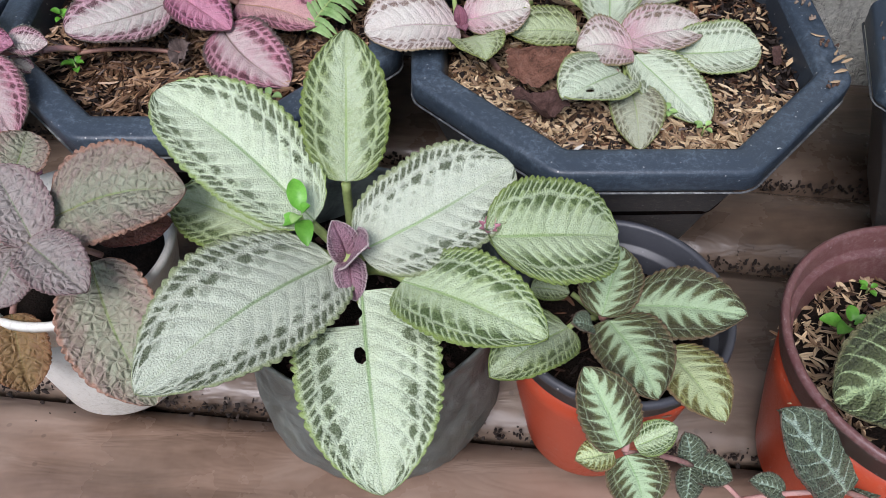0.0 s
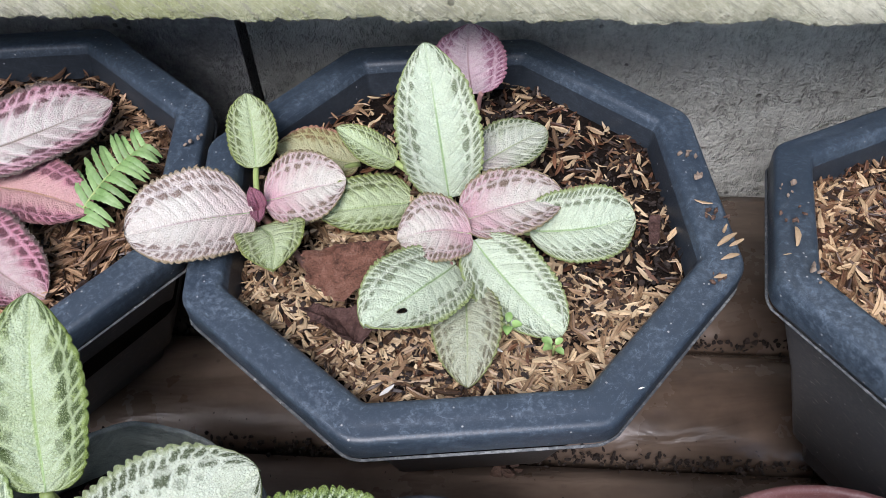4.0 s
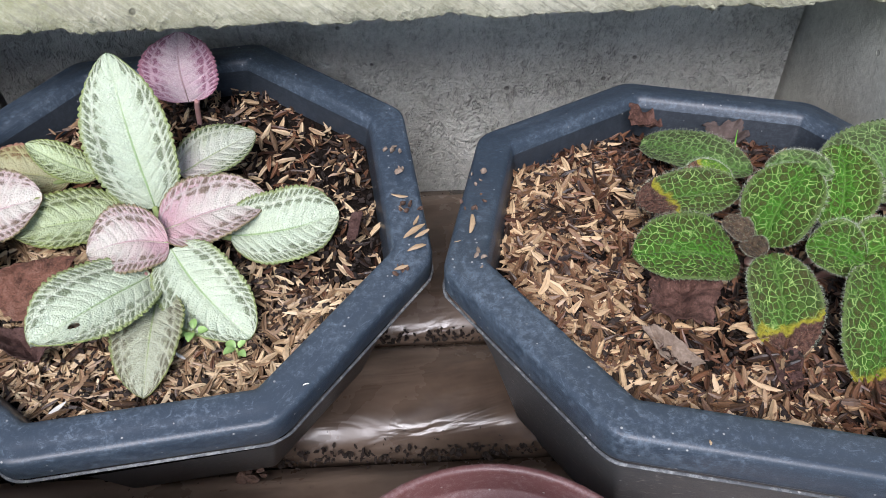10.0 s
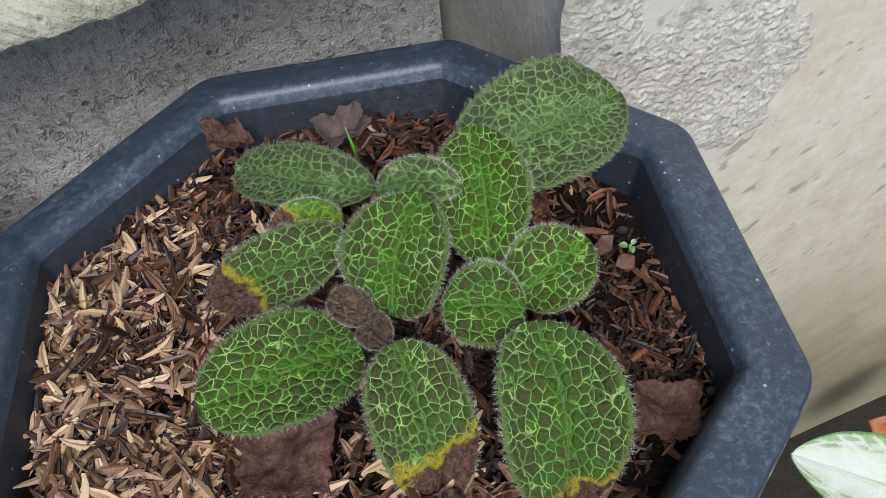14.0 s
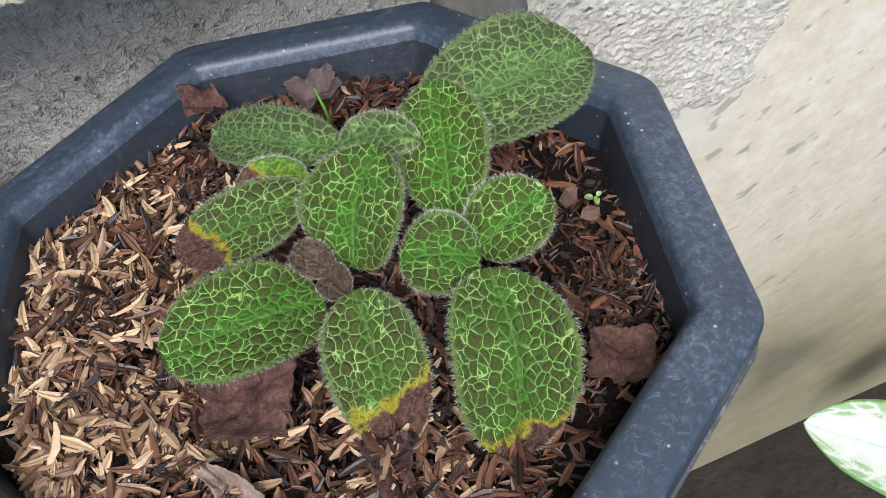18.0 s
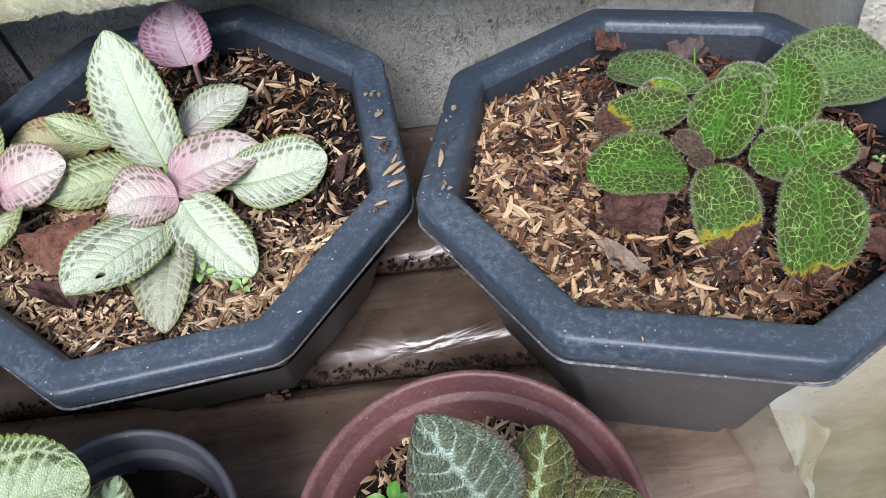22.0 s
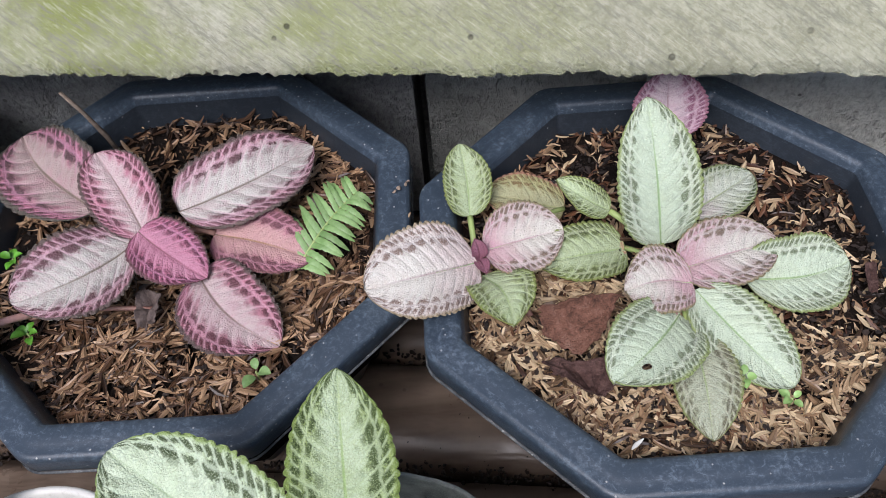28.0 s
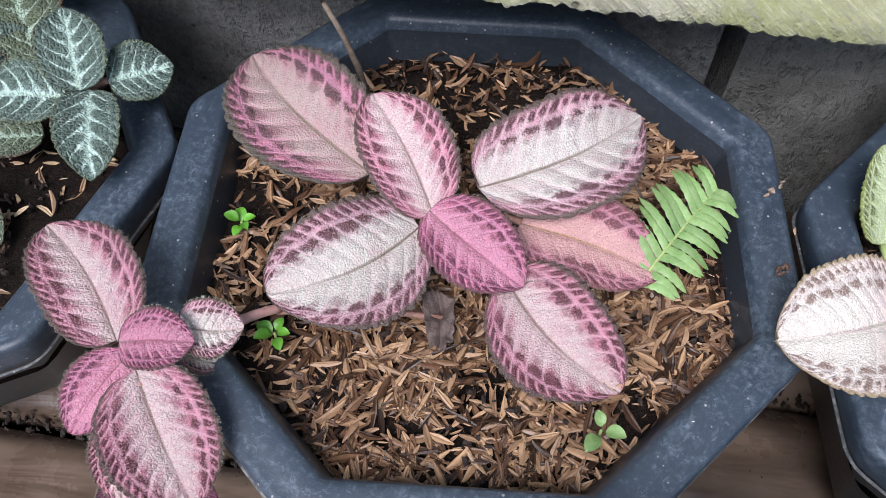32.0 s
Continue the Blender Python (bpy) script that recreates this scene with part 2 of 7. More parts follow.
    if streak > 0:
        s0, ks, a0, ka = reach
        feather = n.math("SUBTRACT", n.math("MULTIPLY", n.math("SUBTRACT", s, s0), ks), n.math("MULTIPLY", n.math("SUBTRACT", aw, a0), ka))
        feather = n.math("ADD", feather, n.math("ADD", n.math("MULTIPLY", ragged, 1.1), n.math("MULTIPLY", n.math("SUBTRACT", fine, 0.5), 0.9)))
        pale = n.math("MULTIPLY", n.step(feather, -0.10, 0.14), n.step(fine, 0.3, 0.5, 0.6, 1.0))
        pale = n.math("MAXIMUM", pale, n.math("MULTIPLY", n.step(aw, 0.03, 0.03 + reach[2] * 0.6, 0.9, 0.0), n.step(v, 0.8, 0.98, 1.0, 0.0)))
        body = n.mix(n.math("MULTIPLY", pale, streak), body, centre)
        line = n.step(n.math("ADD", d, n.math("MULTIPLY", ragged, 0.05)), 0.01, 0.06, 0.28, 0.0)
        body = n.mix(line, body, vein)
    elif vein_show > 0:
        line = n.math("MULTIPLY", n.step(n.math("ADD", d, n.math("MULTIPLY", ragged, 0.10)), 0.02, 0.13, 1.0, 0.0), n.step(aw, 0.30, 0.60, 0.08, 1.0))
        body = n.mix(n.math("MULTIPLY", line, vein_show), body, vein)
    rim_mask = n.math("MULTIPLY", n.step(n.math("ADD", au, n.math("MULTIPLY", w2, 0.16)), rim - 0.05, rim + 0.03), n.step(fine, 0.3, 0.52, 0.6, 1.0))
    body = n.mix(rim_mask, body, edge)
    body = n.mix(n.math("MULTIPLY", n.step(n.math("ADD", au, n.math("MULTIPLY", v, 0.02)), 0.018, 0.050, 1.0, 0.0), n.step(v, 0.45, 0.9, 0.85, 0.25)), body, rib)
    if tip is not None:
        tw = n.math("ADD", v, n.math("ADD", n.math("MULTIPLY", w, 0.35), n.math("ADD", n.math("MULTIPLY", w2, 0.10), n.math("MULTIPLY", n.math("SUBTRACT", u, 0.5), -0.16))))
        body = n.mix(n.step(tw, tip_at - 0.03, tip_at + 0.04), body, (0.30, 0.27, 0.025))
        body = n.mix(n.step(tw, tip_at + 0.035, tip_at + 0.075), body, n.mix(n.step(n.noise(flat, 700, 4, 0.7), 0.4, 0.6), tip, tuple(k * 0.45 for k in tip)))
    hue = n.tree.nodes.new("ShaderNodeHueSaturation")
    n.put(hue.inputs["Color"], body)
    n.put(hue.inputs["Value"], n.step(n.random(), 0.0, 1.0, 0.92, 1.08))
    h = n.bump(relief, 0.55 if net > 0 else 0.36, 0.0020 if net > 0 else 0.0016)
    h = n.bump(n.step(seam, 0.0, 0.35), puff, 0.0009, h)
    h = n.bump(fine, 0.6, 0.0006, h)
    n.bsdf.inputs["Sheen Weight"].default_value = sheen
    return n.done(hue.outputs[0], n.step(fine, 0.4, 0.62, gloss - 0.22, gloss + 0.12), h)


DKGREEN = (0.046, 0.076, 0.020)
silver = leaf_material("leaf_silver", (0.57, 0.65, 0.47), (0.45, 0.54, 0.32), (0.23, 0.31, 0.09), (0.048, 0.070, 0.022), (0.56, 0.64, 0.46), (0.205, 0.316, 0.130), veins=11, core=(0.45, 1.0), rim=0.95, spot_size=0.64, fade=(0.34, 0.52))
silverlight = leaf_material("leaf_silver_light", (0.55, 0.63, 0.475), (0.42, 0.48, 0.31), (0.22, 0.27, 0.09), (0.066, 0.088, 0.034), (0.58, 0.62, 0.49), (0.25, 0.37, 0.16), spots=0.85, veins=11, core=(0.5, 1.0), fade=(0.40, 0.62), spot_size=0.66, rim=0.95)
silverdull = leaf_material("leaf_silver_dull", (0.50, 0.53, 0.39), (0.34, 0.36, 0.21), (0.22, 0.25, 0.08), (0.095, 0.080, 0.045), (0.52, 0.53, 0.39), (0.34, 0.42, 0.20), spots=0.85, veins=8, core=(0.4, 0.9), fade=(0.30, 0.5), spot_size=0.62, rim=0.95)
greenlight = leaf_material("leaf_green_light", (0.49, 0.57, 0.35), (0.30, 0.37, 0.13), (0.19, 0.22, 0.055), (0.07, 0.085, 0.025), (0.48, 0.53, 0.34), (0.32, 0.42, 0.18), spots=0.9, veins=8, core=(0.3, 0.85), fade=(0.36, 0.58), spot_size=0.60, rim=0.95)
silvergrey = leaf_material("leaf_silver_grey", (0.56, 0.61, 0.48), (0.44, 0.48, 0.35), (0.22, 0.26, 0.12), (0.045, 0.062, 0.022), (0.55, 0.59, 0.47), (0.24, 0.34, 0.16), veins=11, core=(0.45, 1.0), rim=0.95, speckle=0.45, spot_size=0.62, fade=(0.34, 0.52))
silvergreen = leaf_material("leaf_silver_green", (0.50, 0.60, 0.38), (0.27, 0.36, 0.12), (0.18, 0.25, 0.055), (0.038, 0.072, 0.010), (0.530, 0.623, 0.409), (0.24, 0.36, 0.12), veins=11, core=(0.3, 0.85), rim=0.95, fade=(0.26, 0.50), spot_size=0.78)
green = leaf_material("leaf_green", (0.52, 0.61, 0.40), (0.27, 0.35, 0.11), (0.15, 0.21, 0.04), (0.045, 0.072, 0.014), (0.465, 0.558, 0.316), (0.30, 0.42, 0.15), core=(0.3, 0.85), veins=8, rim=0.95, fade=(0.28, 0.56), spot_size=0.76)
silverpink = leaf_material("leaf_silver_pink", (0.58, 0.61, 0.50), (0.43, 0.47, 0.32), (0.20, 0.24, 0.09), DKGREEN, (0.54, 0.57, 0.45), (0.279, 0.335, 0.167), root=(0.50, 0.42, 0.42), fade=(0.62, 0.78), veins=8, spot_size=0.56)
pinkbase = leaf_material("leaf_pink_base", (0.64, 0.61, 0.53), (0.51, 0.38, 0.36), (0.23, 0.19, 0.09), (0.125, 0.085, 0.050), (0.539, 0.474, 0.437), (0.40, 0.26, 0.27), veins=8, rim=0.95, spot_size=0.56, fade=(0.42, 0.66), root=(0.54, 0.28, 0.34), spots=0.95)
whitepink = leaf_material("leaf_white_pink", (0.74, 0.71, 0.63), (0.62, 0.52, 0.46), (0.31, 0.24, 0.14), (0.18, 0.11, 0.085), (0.670, 0.605, 0.567), (0.44, 0.34, 0.32), veins=10, core=(0.45, 1.0), rim=0.95, spot_size=0.58, fade=(0.40, 0.66), root=(0.72, 0.56, 0.54), spots=0.95)
pinkish = leaf_material("leaf_pinkish", (0.68, 0.55, 0.56), (0.56, 0.33, 0.41), (0.34, 0.14, 0.19), (0.22, 0.07, 0.12), (0.66, 0.48, 0.52), (0.40, 0.26, 0.27), spots=0.9, spot_size=0.66, veins=8, fade=(0.34, 0.6), speckle=0.5)
pinktiny = leaf_material("leaf_pink_tiny", (0.36, 0.15, 0.20), (0.30, 0.10, 0.15), (0.18, 0.06, 0.09), (0.11, 0.035, 0.055), (0.40, 0.20, 0.23), (0.34, 0.15, 0.18), spots=0.3)
yellowish = leaf_material("leaf_yellowing", (0.46, 0.46, 0.27), (0.32, 0.31, 0.13), (0.34, 0.16, 0.11), (0.19, 0.12, 0.05), (0.43, 0.41, 0.2), (0.36, 0.36, 0.16), fade=(0.3, 0.55))
pinkpale = leaf_material("leaf_pink_pale", (0.60, 0.57, 0.51), (0.49, 0.24, 0.285), (0.095, 0.070, 0.056), (0.075, 0.018, 0.026), (0.64, 0.40, 0.45), (0.21, 0.17, 0.13), veins=8, speckle=0.3, core=(0.46, 0.86), spot_size=0.68, fade=(0.34, 0.70), rim=0.925)
pink = leaf_material("leaf_pink", (0.55, 0.44, 0.42), (0.45, 0.17, 0.225), (0.085, 0.060, 0.050), (0.075, 0.018, 0.025), (0.60, 0.32, 0.38), (0.20, 0.13, 0.11), veins=8, speckle=0.32, core=(0.26, 0.72), spot_size=0.68, fade=(0.34, 0.68), rim=0.92)
pinkdark = leaf_material("leaf_pink_dark", (0.41, 0.315, 0.285), (0.395, 0.14, 0.195), (0.075, 0.070, 0.050), (0.060, 0.028, 0.030), (0.48, 0.22, 0.30), (0.17, 0.13, 0.09), speckle=0.28, veins=8, core=(0.34, 0.80), spot_size=0.70, fade=(0.34, 0.66), rim=0.9)
pinkdeep = leaf_material("leaf_pink_deep", (0.52, 0.24, 0.315), (0.42, 0.125, 0.20), (0.12, 0.055, 0.06), (0.095, 0.022, 0.042), (0.54, 0.24, 0.345), (0.24, 0.08, 0.11), speckle=0.46, veins=8, rim=0.92, spot_size=0.70, fade=(0.25, 0.6))
salmon = leaf_material("leaf_salmon", (0.56, 0.34, 0.31), (0.48, 0.19, 0.245), (0.17, 0.07, 0.07), (0.11, 0.035, 0.045), (0.50, 0.24, 0.29), (0.34, 0.20, 0.10), spots=1.0, spot_size=0.85, veins=8, fade=(0.45, 0.70))
purple = leaf_material("leaf_purple", (0.13, 0.035, 0.07), (0.10, 0.025, 0.05), (0.05, 0.018, 0.03), (0.03, 0.01, 0.015), (0.17, 0.055, 0.09), (0.17, 0.055, 0.08), spots=0.4)
purplebud = leaf_material("leaf_purple_bud", (0.36, 0.20, 0.245), (0.30, 0.17, 0.205), (0.46, 0.37, 0.36), (0.08, 0.035, 0.05), (0.40, 0.29, 0.31), (0.16, 0.05, 0.08), spots=0.5, speckle=0.7)
NETLINE = (0.42, 0.55, 0.19)
reticulate = leaf_material("leaf_reticulate", (0.044, 0.195, 0.008), (0.036, 0.120, 0.006), (0.12, 0.18, 0.05), (0.058, 0.044, 0.013), NETLINE, (0.11, 0.24, 0.04), spots=0, vein_show=0, speckle=0.2, gloss=0.62, grain=1500, sheen=0.02, felt=0.05, net=0.85)
reticulatedark = leaf_material("leaf_reticulate_dark", (0.105, 0.225, 0.05), (0.080, 0.145, 0.042), (0.13, 0.18, 0.07), (0.045, 0.046, 0.018), (0.33, 0.42, 0.17), (0.11, 0.20, 0.05), spots=0, vein_show=0, speckle=0.3, gloss=0.66, grain=1500, sheen=0.03, felt=0.05, net=0.7)
reticulatetip = leaf_material("leaf_reticulate_tip", (0.055, 0.165, 0.017), (0.042, 0.095, 0.016), (0.13, 0.18, 0.06), (0.058, 0.044, 0.013), NETLINE, (0.11, 0.20, 0.045), spots=0, vein_show=0, speckle=0.25, gloss=0.62, tip=(0.13, 0.065, 0.045), tip_at=0.69, grain=1500, sheen=0.02, felt=0.05, net=0.8)
reticulateend = leaf_material("leaf_reticulate_end", (0.046, 0.170, 0.011), (0.046, 0.125, 0.014), (0.12, 0.18, 0.05), (0.058, 0.044, 0.013), NETLINE, (0.11, 0.22, 0.045), spots=0, vein_show=0, speckle=0.2, gloss=0.62, tip=(0.12, 0.06, 0.04), tip_at=0.86, grain=1500, sheen=0.02, felt=0.05, net=0.85)
reticulateyellow = leaf_material("leaf_reticulate_yellow", (0.17, 0.30, 0.02), (0.10, 0.25, 0.02), (0.08, 0.18, 0.02), (0.07, 0.13, 0.015), (0.40, 0.47, 0.1), (0.24, 0.34, 0.06), spots=0, net=0.5, vein_show=0, tip=(0.16, 0.08, 0.05), tip_at=0.60, grain=1500, felt=0.12)
brownbud = leaf_material("leaf_brown_bud", (0.115, 0.074, 0.045), (0.09, 0.056, 0.034), (0.12, 0.09, 0.065), (0.045, 0.03, 0.022), (0.13, 0.10, 0.06), (0.08, 0.06, 0.04), spots=0, net=0.5, vein_show=0, speckle=0.6)
olive = leaf_material("leaf_olive", (0.38, 0.50, 0.30), (0.082, 0.088, 0.026), (0.13, 0.085, 0.045), (0.040, 0.034, 0.012), (0.44, 0.55, 0.38), (0.28, 0.42, 0.20), veins=7, core=(0.10, 0.40), fade=(0.20, 0.5), rim=0.95, spot_size=0.7, reach=(0.5, 0.55, 0.40, 1.0), streak=0.9)
olivelight = leaf_material("leaf_olive_light", (0.48, 0.56, 0.30), (0.27, 0.28, 0.08), (0.20, 0.13, 0.06), (0.10, 0.085, 0.018), (0.52, 0.56, 0.32), (0.36, 0.46, 0.20), veins=7, streak=0.9, core=(0.2, 0.6), fade=(0.3, 0.6), spot_size=0.66, reach=(0.5, 0.7, 0.55, 1.1))
darkvein = leaf_material("leaf_dark_vein", (0.42, 0.54, 0.43), (0.135, 0.175, 0.105), (0.13, 0.095, 0.068), (0.05, 0.06, 0.045), (0.42, 0.54, 0.42), (0.34, 0.48, 0.34), core=(0.02, 0.14), fade=(0.1, 0.3), speckle=0.6, grain=650, puff=1.0, felt=0.06, reach=(0.80, 2.0, 0.06, 0.55), streak=0.7, veins=7, spots=0.5, spot_size=0.6)
oliveveined = leaf_material("leaf_olive_veined", (0.36, 0.47, 0.24), (0.085, 0.105, 0.040), (0.12, 0.11, 0.05), (0.036, 0.042, 0.018), (0.36, 0.46, 0.22), (0.34, 0.44, 0.22), veins=8, streak=0.8, core=(0.02, 0.2), fade=(0.1, 0.3), spot_size=0.75, grain=600, puff=0.9, felt=0.06, reach=(0.7, 1.5, 0.14, 0.7))
limeveined = leaf_material("leaf_lime_veined", (0.38, 0.46, 0.12), (0.17, 0.23, 0.03), (0.20, 0.22, 0.04), (0.09, 0.11, 0.015), (0.36, 0.46, 0.22), (0.40, 0.46, 0.16), veins=7, streak=0.8, core=(0.02, 0.2), fade=(0.2, 0.5), spot_size=0.5, grain=600, puff=0.9, felt=0.06, reach=(0.7, 1.5, 0.10, 0.7))
darkgreen = leaf_material("leaf_dark_green", (0.36, 0.46, 0.24), (0.105, 0.105, 0.026), (0.09, 0.065, 0.026), (0.036, 0.04, 0.01), (0.36, 0.46, 0.22), (0.30, 0.40, 0.18), veins=5, streak=0.75, core=(0.02, 0.14), fade=(0.1, 0.3), spot_size=0.75, grain=700, puff=0.9, felt=0.06, reach=(0.85, 1.6, 0.08, 0.9))
silverdark = leaf_material("leaf_silver_dark", (0.50, 0.66, 0.58), (0.125, 0.185, 0.15), (0.13, 0.16, 0.10), (0.040, 0.056, 0.042), (0.55, 0.68, 0.58), (0.42, 0.58, 0.46), veins=6, streak=0.95, core=(0.04, 0.24), fade=(0.2, 0.4), speckle=0.5, grain=650, puff=1.0, felt=0.10, spot_size=0.5, spots=0.5, reach=(0.70, 1.5, 0.18, 0.8))
bronze = leaf_material("leaf_bronze", (0.30, 0.32, 0.22), (0.325, 0.25, 0.205), (0.31, 0.17, 0.115), (0.125, 0.078, 0.054), (0.291, 0.260, 0.187), (0.208, 0.270, 0.104), veins=8, gloss=0.36, spots=0.25, grain=330, vein_show=0.5, puff=0.9, speckle=0.55)
bronzegrey = leaf_material("leaf_bronze_grey", (0.32, 0.285, 0.255), (0.295, 0.22, 0.205), (0.216, 0.141, 0.135), (0.119, 0.086, 0.081), (0.281, 0.259, 0.227), (0.206, 0.238, 0.151), veins=8, gloss=0.36, spots=0.25, grain=330, vein_show=0.5, puff=0.9, speckle=0.55)
bronzebrown = leaf_material("leaf_bronze_brown", (0.249, 0.162, 0.065), (0.249, 0.124, 0.049), (0.184, 0.081, 0.033), (0.097, 0.052, 0.024), (0.281, 0.184, 0.086), (0.249, 0.184, 0.070), veins=8, gloss=0.42, spots=0.25, grain=330, vein_show=0.5, puff=0.9, speckle=0.55)
bronzered = leaf_material("leaf_bronze_red", (0.270, 0.114, 0.083), (0.250, 0.083, 0.062), (0.187, 0.058, 0.046), (0.094, 0.037, 0.031), (0.312, 0.146, 0.114), (0.270, 0.125, 0.083), spots=0.25, grain=330, vein_show=0.5, puff=0.9, speckle=0.55)


def plain(name, a, b, scale, rough=0.6, bump=0.3, dist=0.001, fine=900.0, spec=0.4, island=False):
    """Two tones mixed by a coarse and a fine noise, with relief."""
    n = Nodes(name, rough, spec=spec)
    p = n.coords()
    f = n.noise(p, scale, 5, 0.6)
    g = n.noise(p, fine, 3, 0.6)
    x = n.math("ADD", n.math("MULTIPLY", f, 0.65), n.math("MULTIPLY", g, 0.35))
    c = n.ramp(x, (0.34, a), (0.66, b))
    hue = n.tree.nodes.new("ShaderNodeHueSaturation")
    n.put(hue.inputs["Color"], c)
    n.put(hue.inputs["Value"], n.step(n.random(island), 0.0, 1.0, 0.82, 1.18))
    return n.done(hue.outputs[0], normal=n.bump(x, bump, dist))


hair_mat = plain("leaf_hair", (0.24, 0.27, 0.18), (0.46, 0.49, 0.38), 300, 0.5, 0.0)
rib_green = plain("green_rib", (0.23, 0.34, 0.14), (0.37, 0.48, 0.26), 200, 0.5, 0.3)
rib_grey = plain("grey_rib", (0.12, 0.085, 0.07), (0.24, 0.18, 0.15), 200, 0.55, 0.3)
rib_pale = plain("pale_rib", (0.28, 0.38, 0.26), (0.44, 0.54, 0.40), 200, 0.5, 0.3)
rib_brown = plain("brown_rib", (0.14, 0.12, 0.05), (0.24, 0.22, 0.10), 200, 0.5, 0.3)


def plastic_material(name, base, dust, amount=0.35, rough=0.42, scratch=0.25, streak=0.0):
    n = Nodes(name, rough, spec=0.55)
    p = n.coords()
    cloud = n.noise(p, 420, 6, 0.8)
    grain = n.noise(p, 1600, 3, 0.7)
    scr = n.noise(n.scale(p, (30, 30, 420)), 7, 4, 0.8, 1.0)
    f = n.math("MULTIPLY", n.step(n.math("ADD", n.math("MULTIPLY", cloud, 0.7), n.math("MULTIPLY", n.noise(p, 18, 3), 0.3)), 0.46, 0.68), amount)
    f = n.math("ADD", f, n.math("MULTIPLY", n.step(grain, 0.56, 0.72), 0.08))
    f = n.math("ADD", f, n.math("MULTIPLY", n.step(scr, 0.57, 0.63), scratch), clamp=True)
    c = n.mix(f, base, dust)
    if streak > 0:
        scuff = n.math("MULTIPLY", n.step(n.noise(n.scale(p, (90, 90, 520)), 2.6, 2), 0.64, 0.70), n.step(n.noise(p, 26, 3), 0.38, 0.60, 0.25, 1.0))
        c = n.mix(n.math("MULTIPLY", scuff, streak), c, dust)
    specks = n.math("MULTIPLY", n.step(n.cells(p, 230), 0.06, 0.12, 1.0, 0.0), n.step(n.noise(p, 60, 2), 0.44, 0.56))
    c = n.mix(n.math("MULTIPLY", specks, 0.8), c, (0.42, 0.42, 0.40))
    r = n.step(f, 0.0, 0.5, rough, min(rough + 0.32, 0.9))
    return n.done(c, r, n.bump(grain, 0.15, 0.0005, n.bump(cloud, 0.10, 0.002)))


# Rims: blue base and dust also carry the sky's sheen as colour.
black_plastic = plastic_material("black_pot_plastic", (0.032, 0.046, 0.064), (0.20, 0.26, 0.32), 0.42, 0.38)
brown_plastic = plastic_material("brown_pot_plastic", (0.135, 0.056, 0.053), (0.34, 0.245, 0.235), 0.5, 0.36)
orange_plastic = plastic_material("orange_pot_plastic", (0.42, 0.052, 0.018), (0.42, 0.15, 0.09), 0.5, 0.35)
dark_plastic = plastic_material("dark_pot_plastic", (0.042, 0.044, 0.052), (0.09, 0.09, 0.10), 0.4, 0.4)
white_plastic = plastic_material("white_pot_plastic", (0.72, 0.70, 0.64), (0.42, 0.38, 0.30), 0.6, 0.45, 0.1)


worn_plastic = plastic_material("worn_pot_wall", (0.052, 0.054, 0.056), (0.27, 0.25, 0.215), 0.24, 0.44, 0.5, streak=0.9)
flash_mat = plastic_material("moulding_flash", (0.05, 0.055, 0.06), (0.34, 0.35, 0.34), 0.8, 0.6)
# Darker copy of the rim plastic: shade inside the pots put into the colour.
shaded_plastic = plastic_material("black_pot_inside_shaded", (0.020, 0.026, 0.034), (0.11, 0.13, 0.15), 0.25, 0.40)


def bag_material():
    n = Nodes("polybag_film", 0.38, spec=0.5)
    p = n.coords()
    a = n.noise(n.scale(p, (1, 1, 1)), 70, 6, 0.7, 1.2)
    line = n.noise(n.scale(p, (40, 40, 260)), 4, 4, 0.7, 2.0)
    c = n.ramp(a, (0.35, (0.058, 0.066, 0.060)), (0.7, (0.20, 0.218, 0.195)))
    c = n.mix(n.step(line, 0.56, 0.68, 0, 0.5), c, (0.2, 0.2, 0.19))
    green_tint = n.step(n.noise(p, 22, 3), 0.5, 0.75, 0.0, 0.5)
    c = n.mix(green_tint, c, (0.075, 0.09, 0.06))
    return n.done(c, n.step(a, 0.3, 0.7, 0.28, 0.6), n.bump(a, 0.5, 0.003, n.bump(line, 0.3, 0.001)))


polybag = bag_material()


def soil_material():
    n = Nodes("potting_soil", 0.9, spec=0.1)
    p = n.coords()
    a = n.noise(p, 90, 6, 0.7)
    b = n.noise(p, 900, 4, 0.7)
    c = n.ramp(n.math("ADD", n.math("MULTIPLY", a, 0.5), n.math("MULTIPLY", b, 0.5)), (0.38, (0.006, 0.005, 0.004)), (0.56, (0.019, 0.013, 0.010)), (0.74, (0.065, 0.040, 0.029)))
    return n.done(c, normal=n.bump(b, 0.9, 0.002, n.bump(a, 0.8, 0.004)))


soil_mat = soil_material()


def husk_material(name, light, mid, dark):
    n = Nodes(name, 0.42, spec=0.45)
    r = n.random(True)
    g = n.noise(n.coords(), 900, 4, 0.7)
    x = n.math("ADD", n.math("MULTIPLY", r, 0.8), n.math("MULTIPLY", g, 0.25))
    c = n.ramp(x, (0.16, dark), (0.44, mid), (0.80, light), (0.99, tuple(min(1, 1.35 * k) for k in light)))
    return n.done(c, normal=n.bump(g, 0.4, 0.0004))


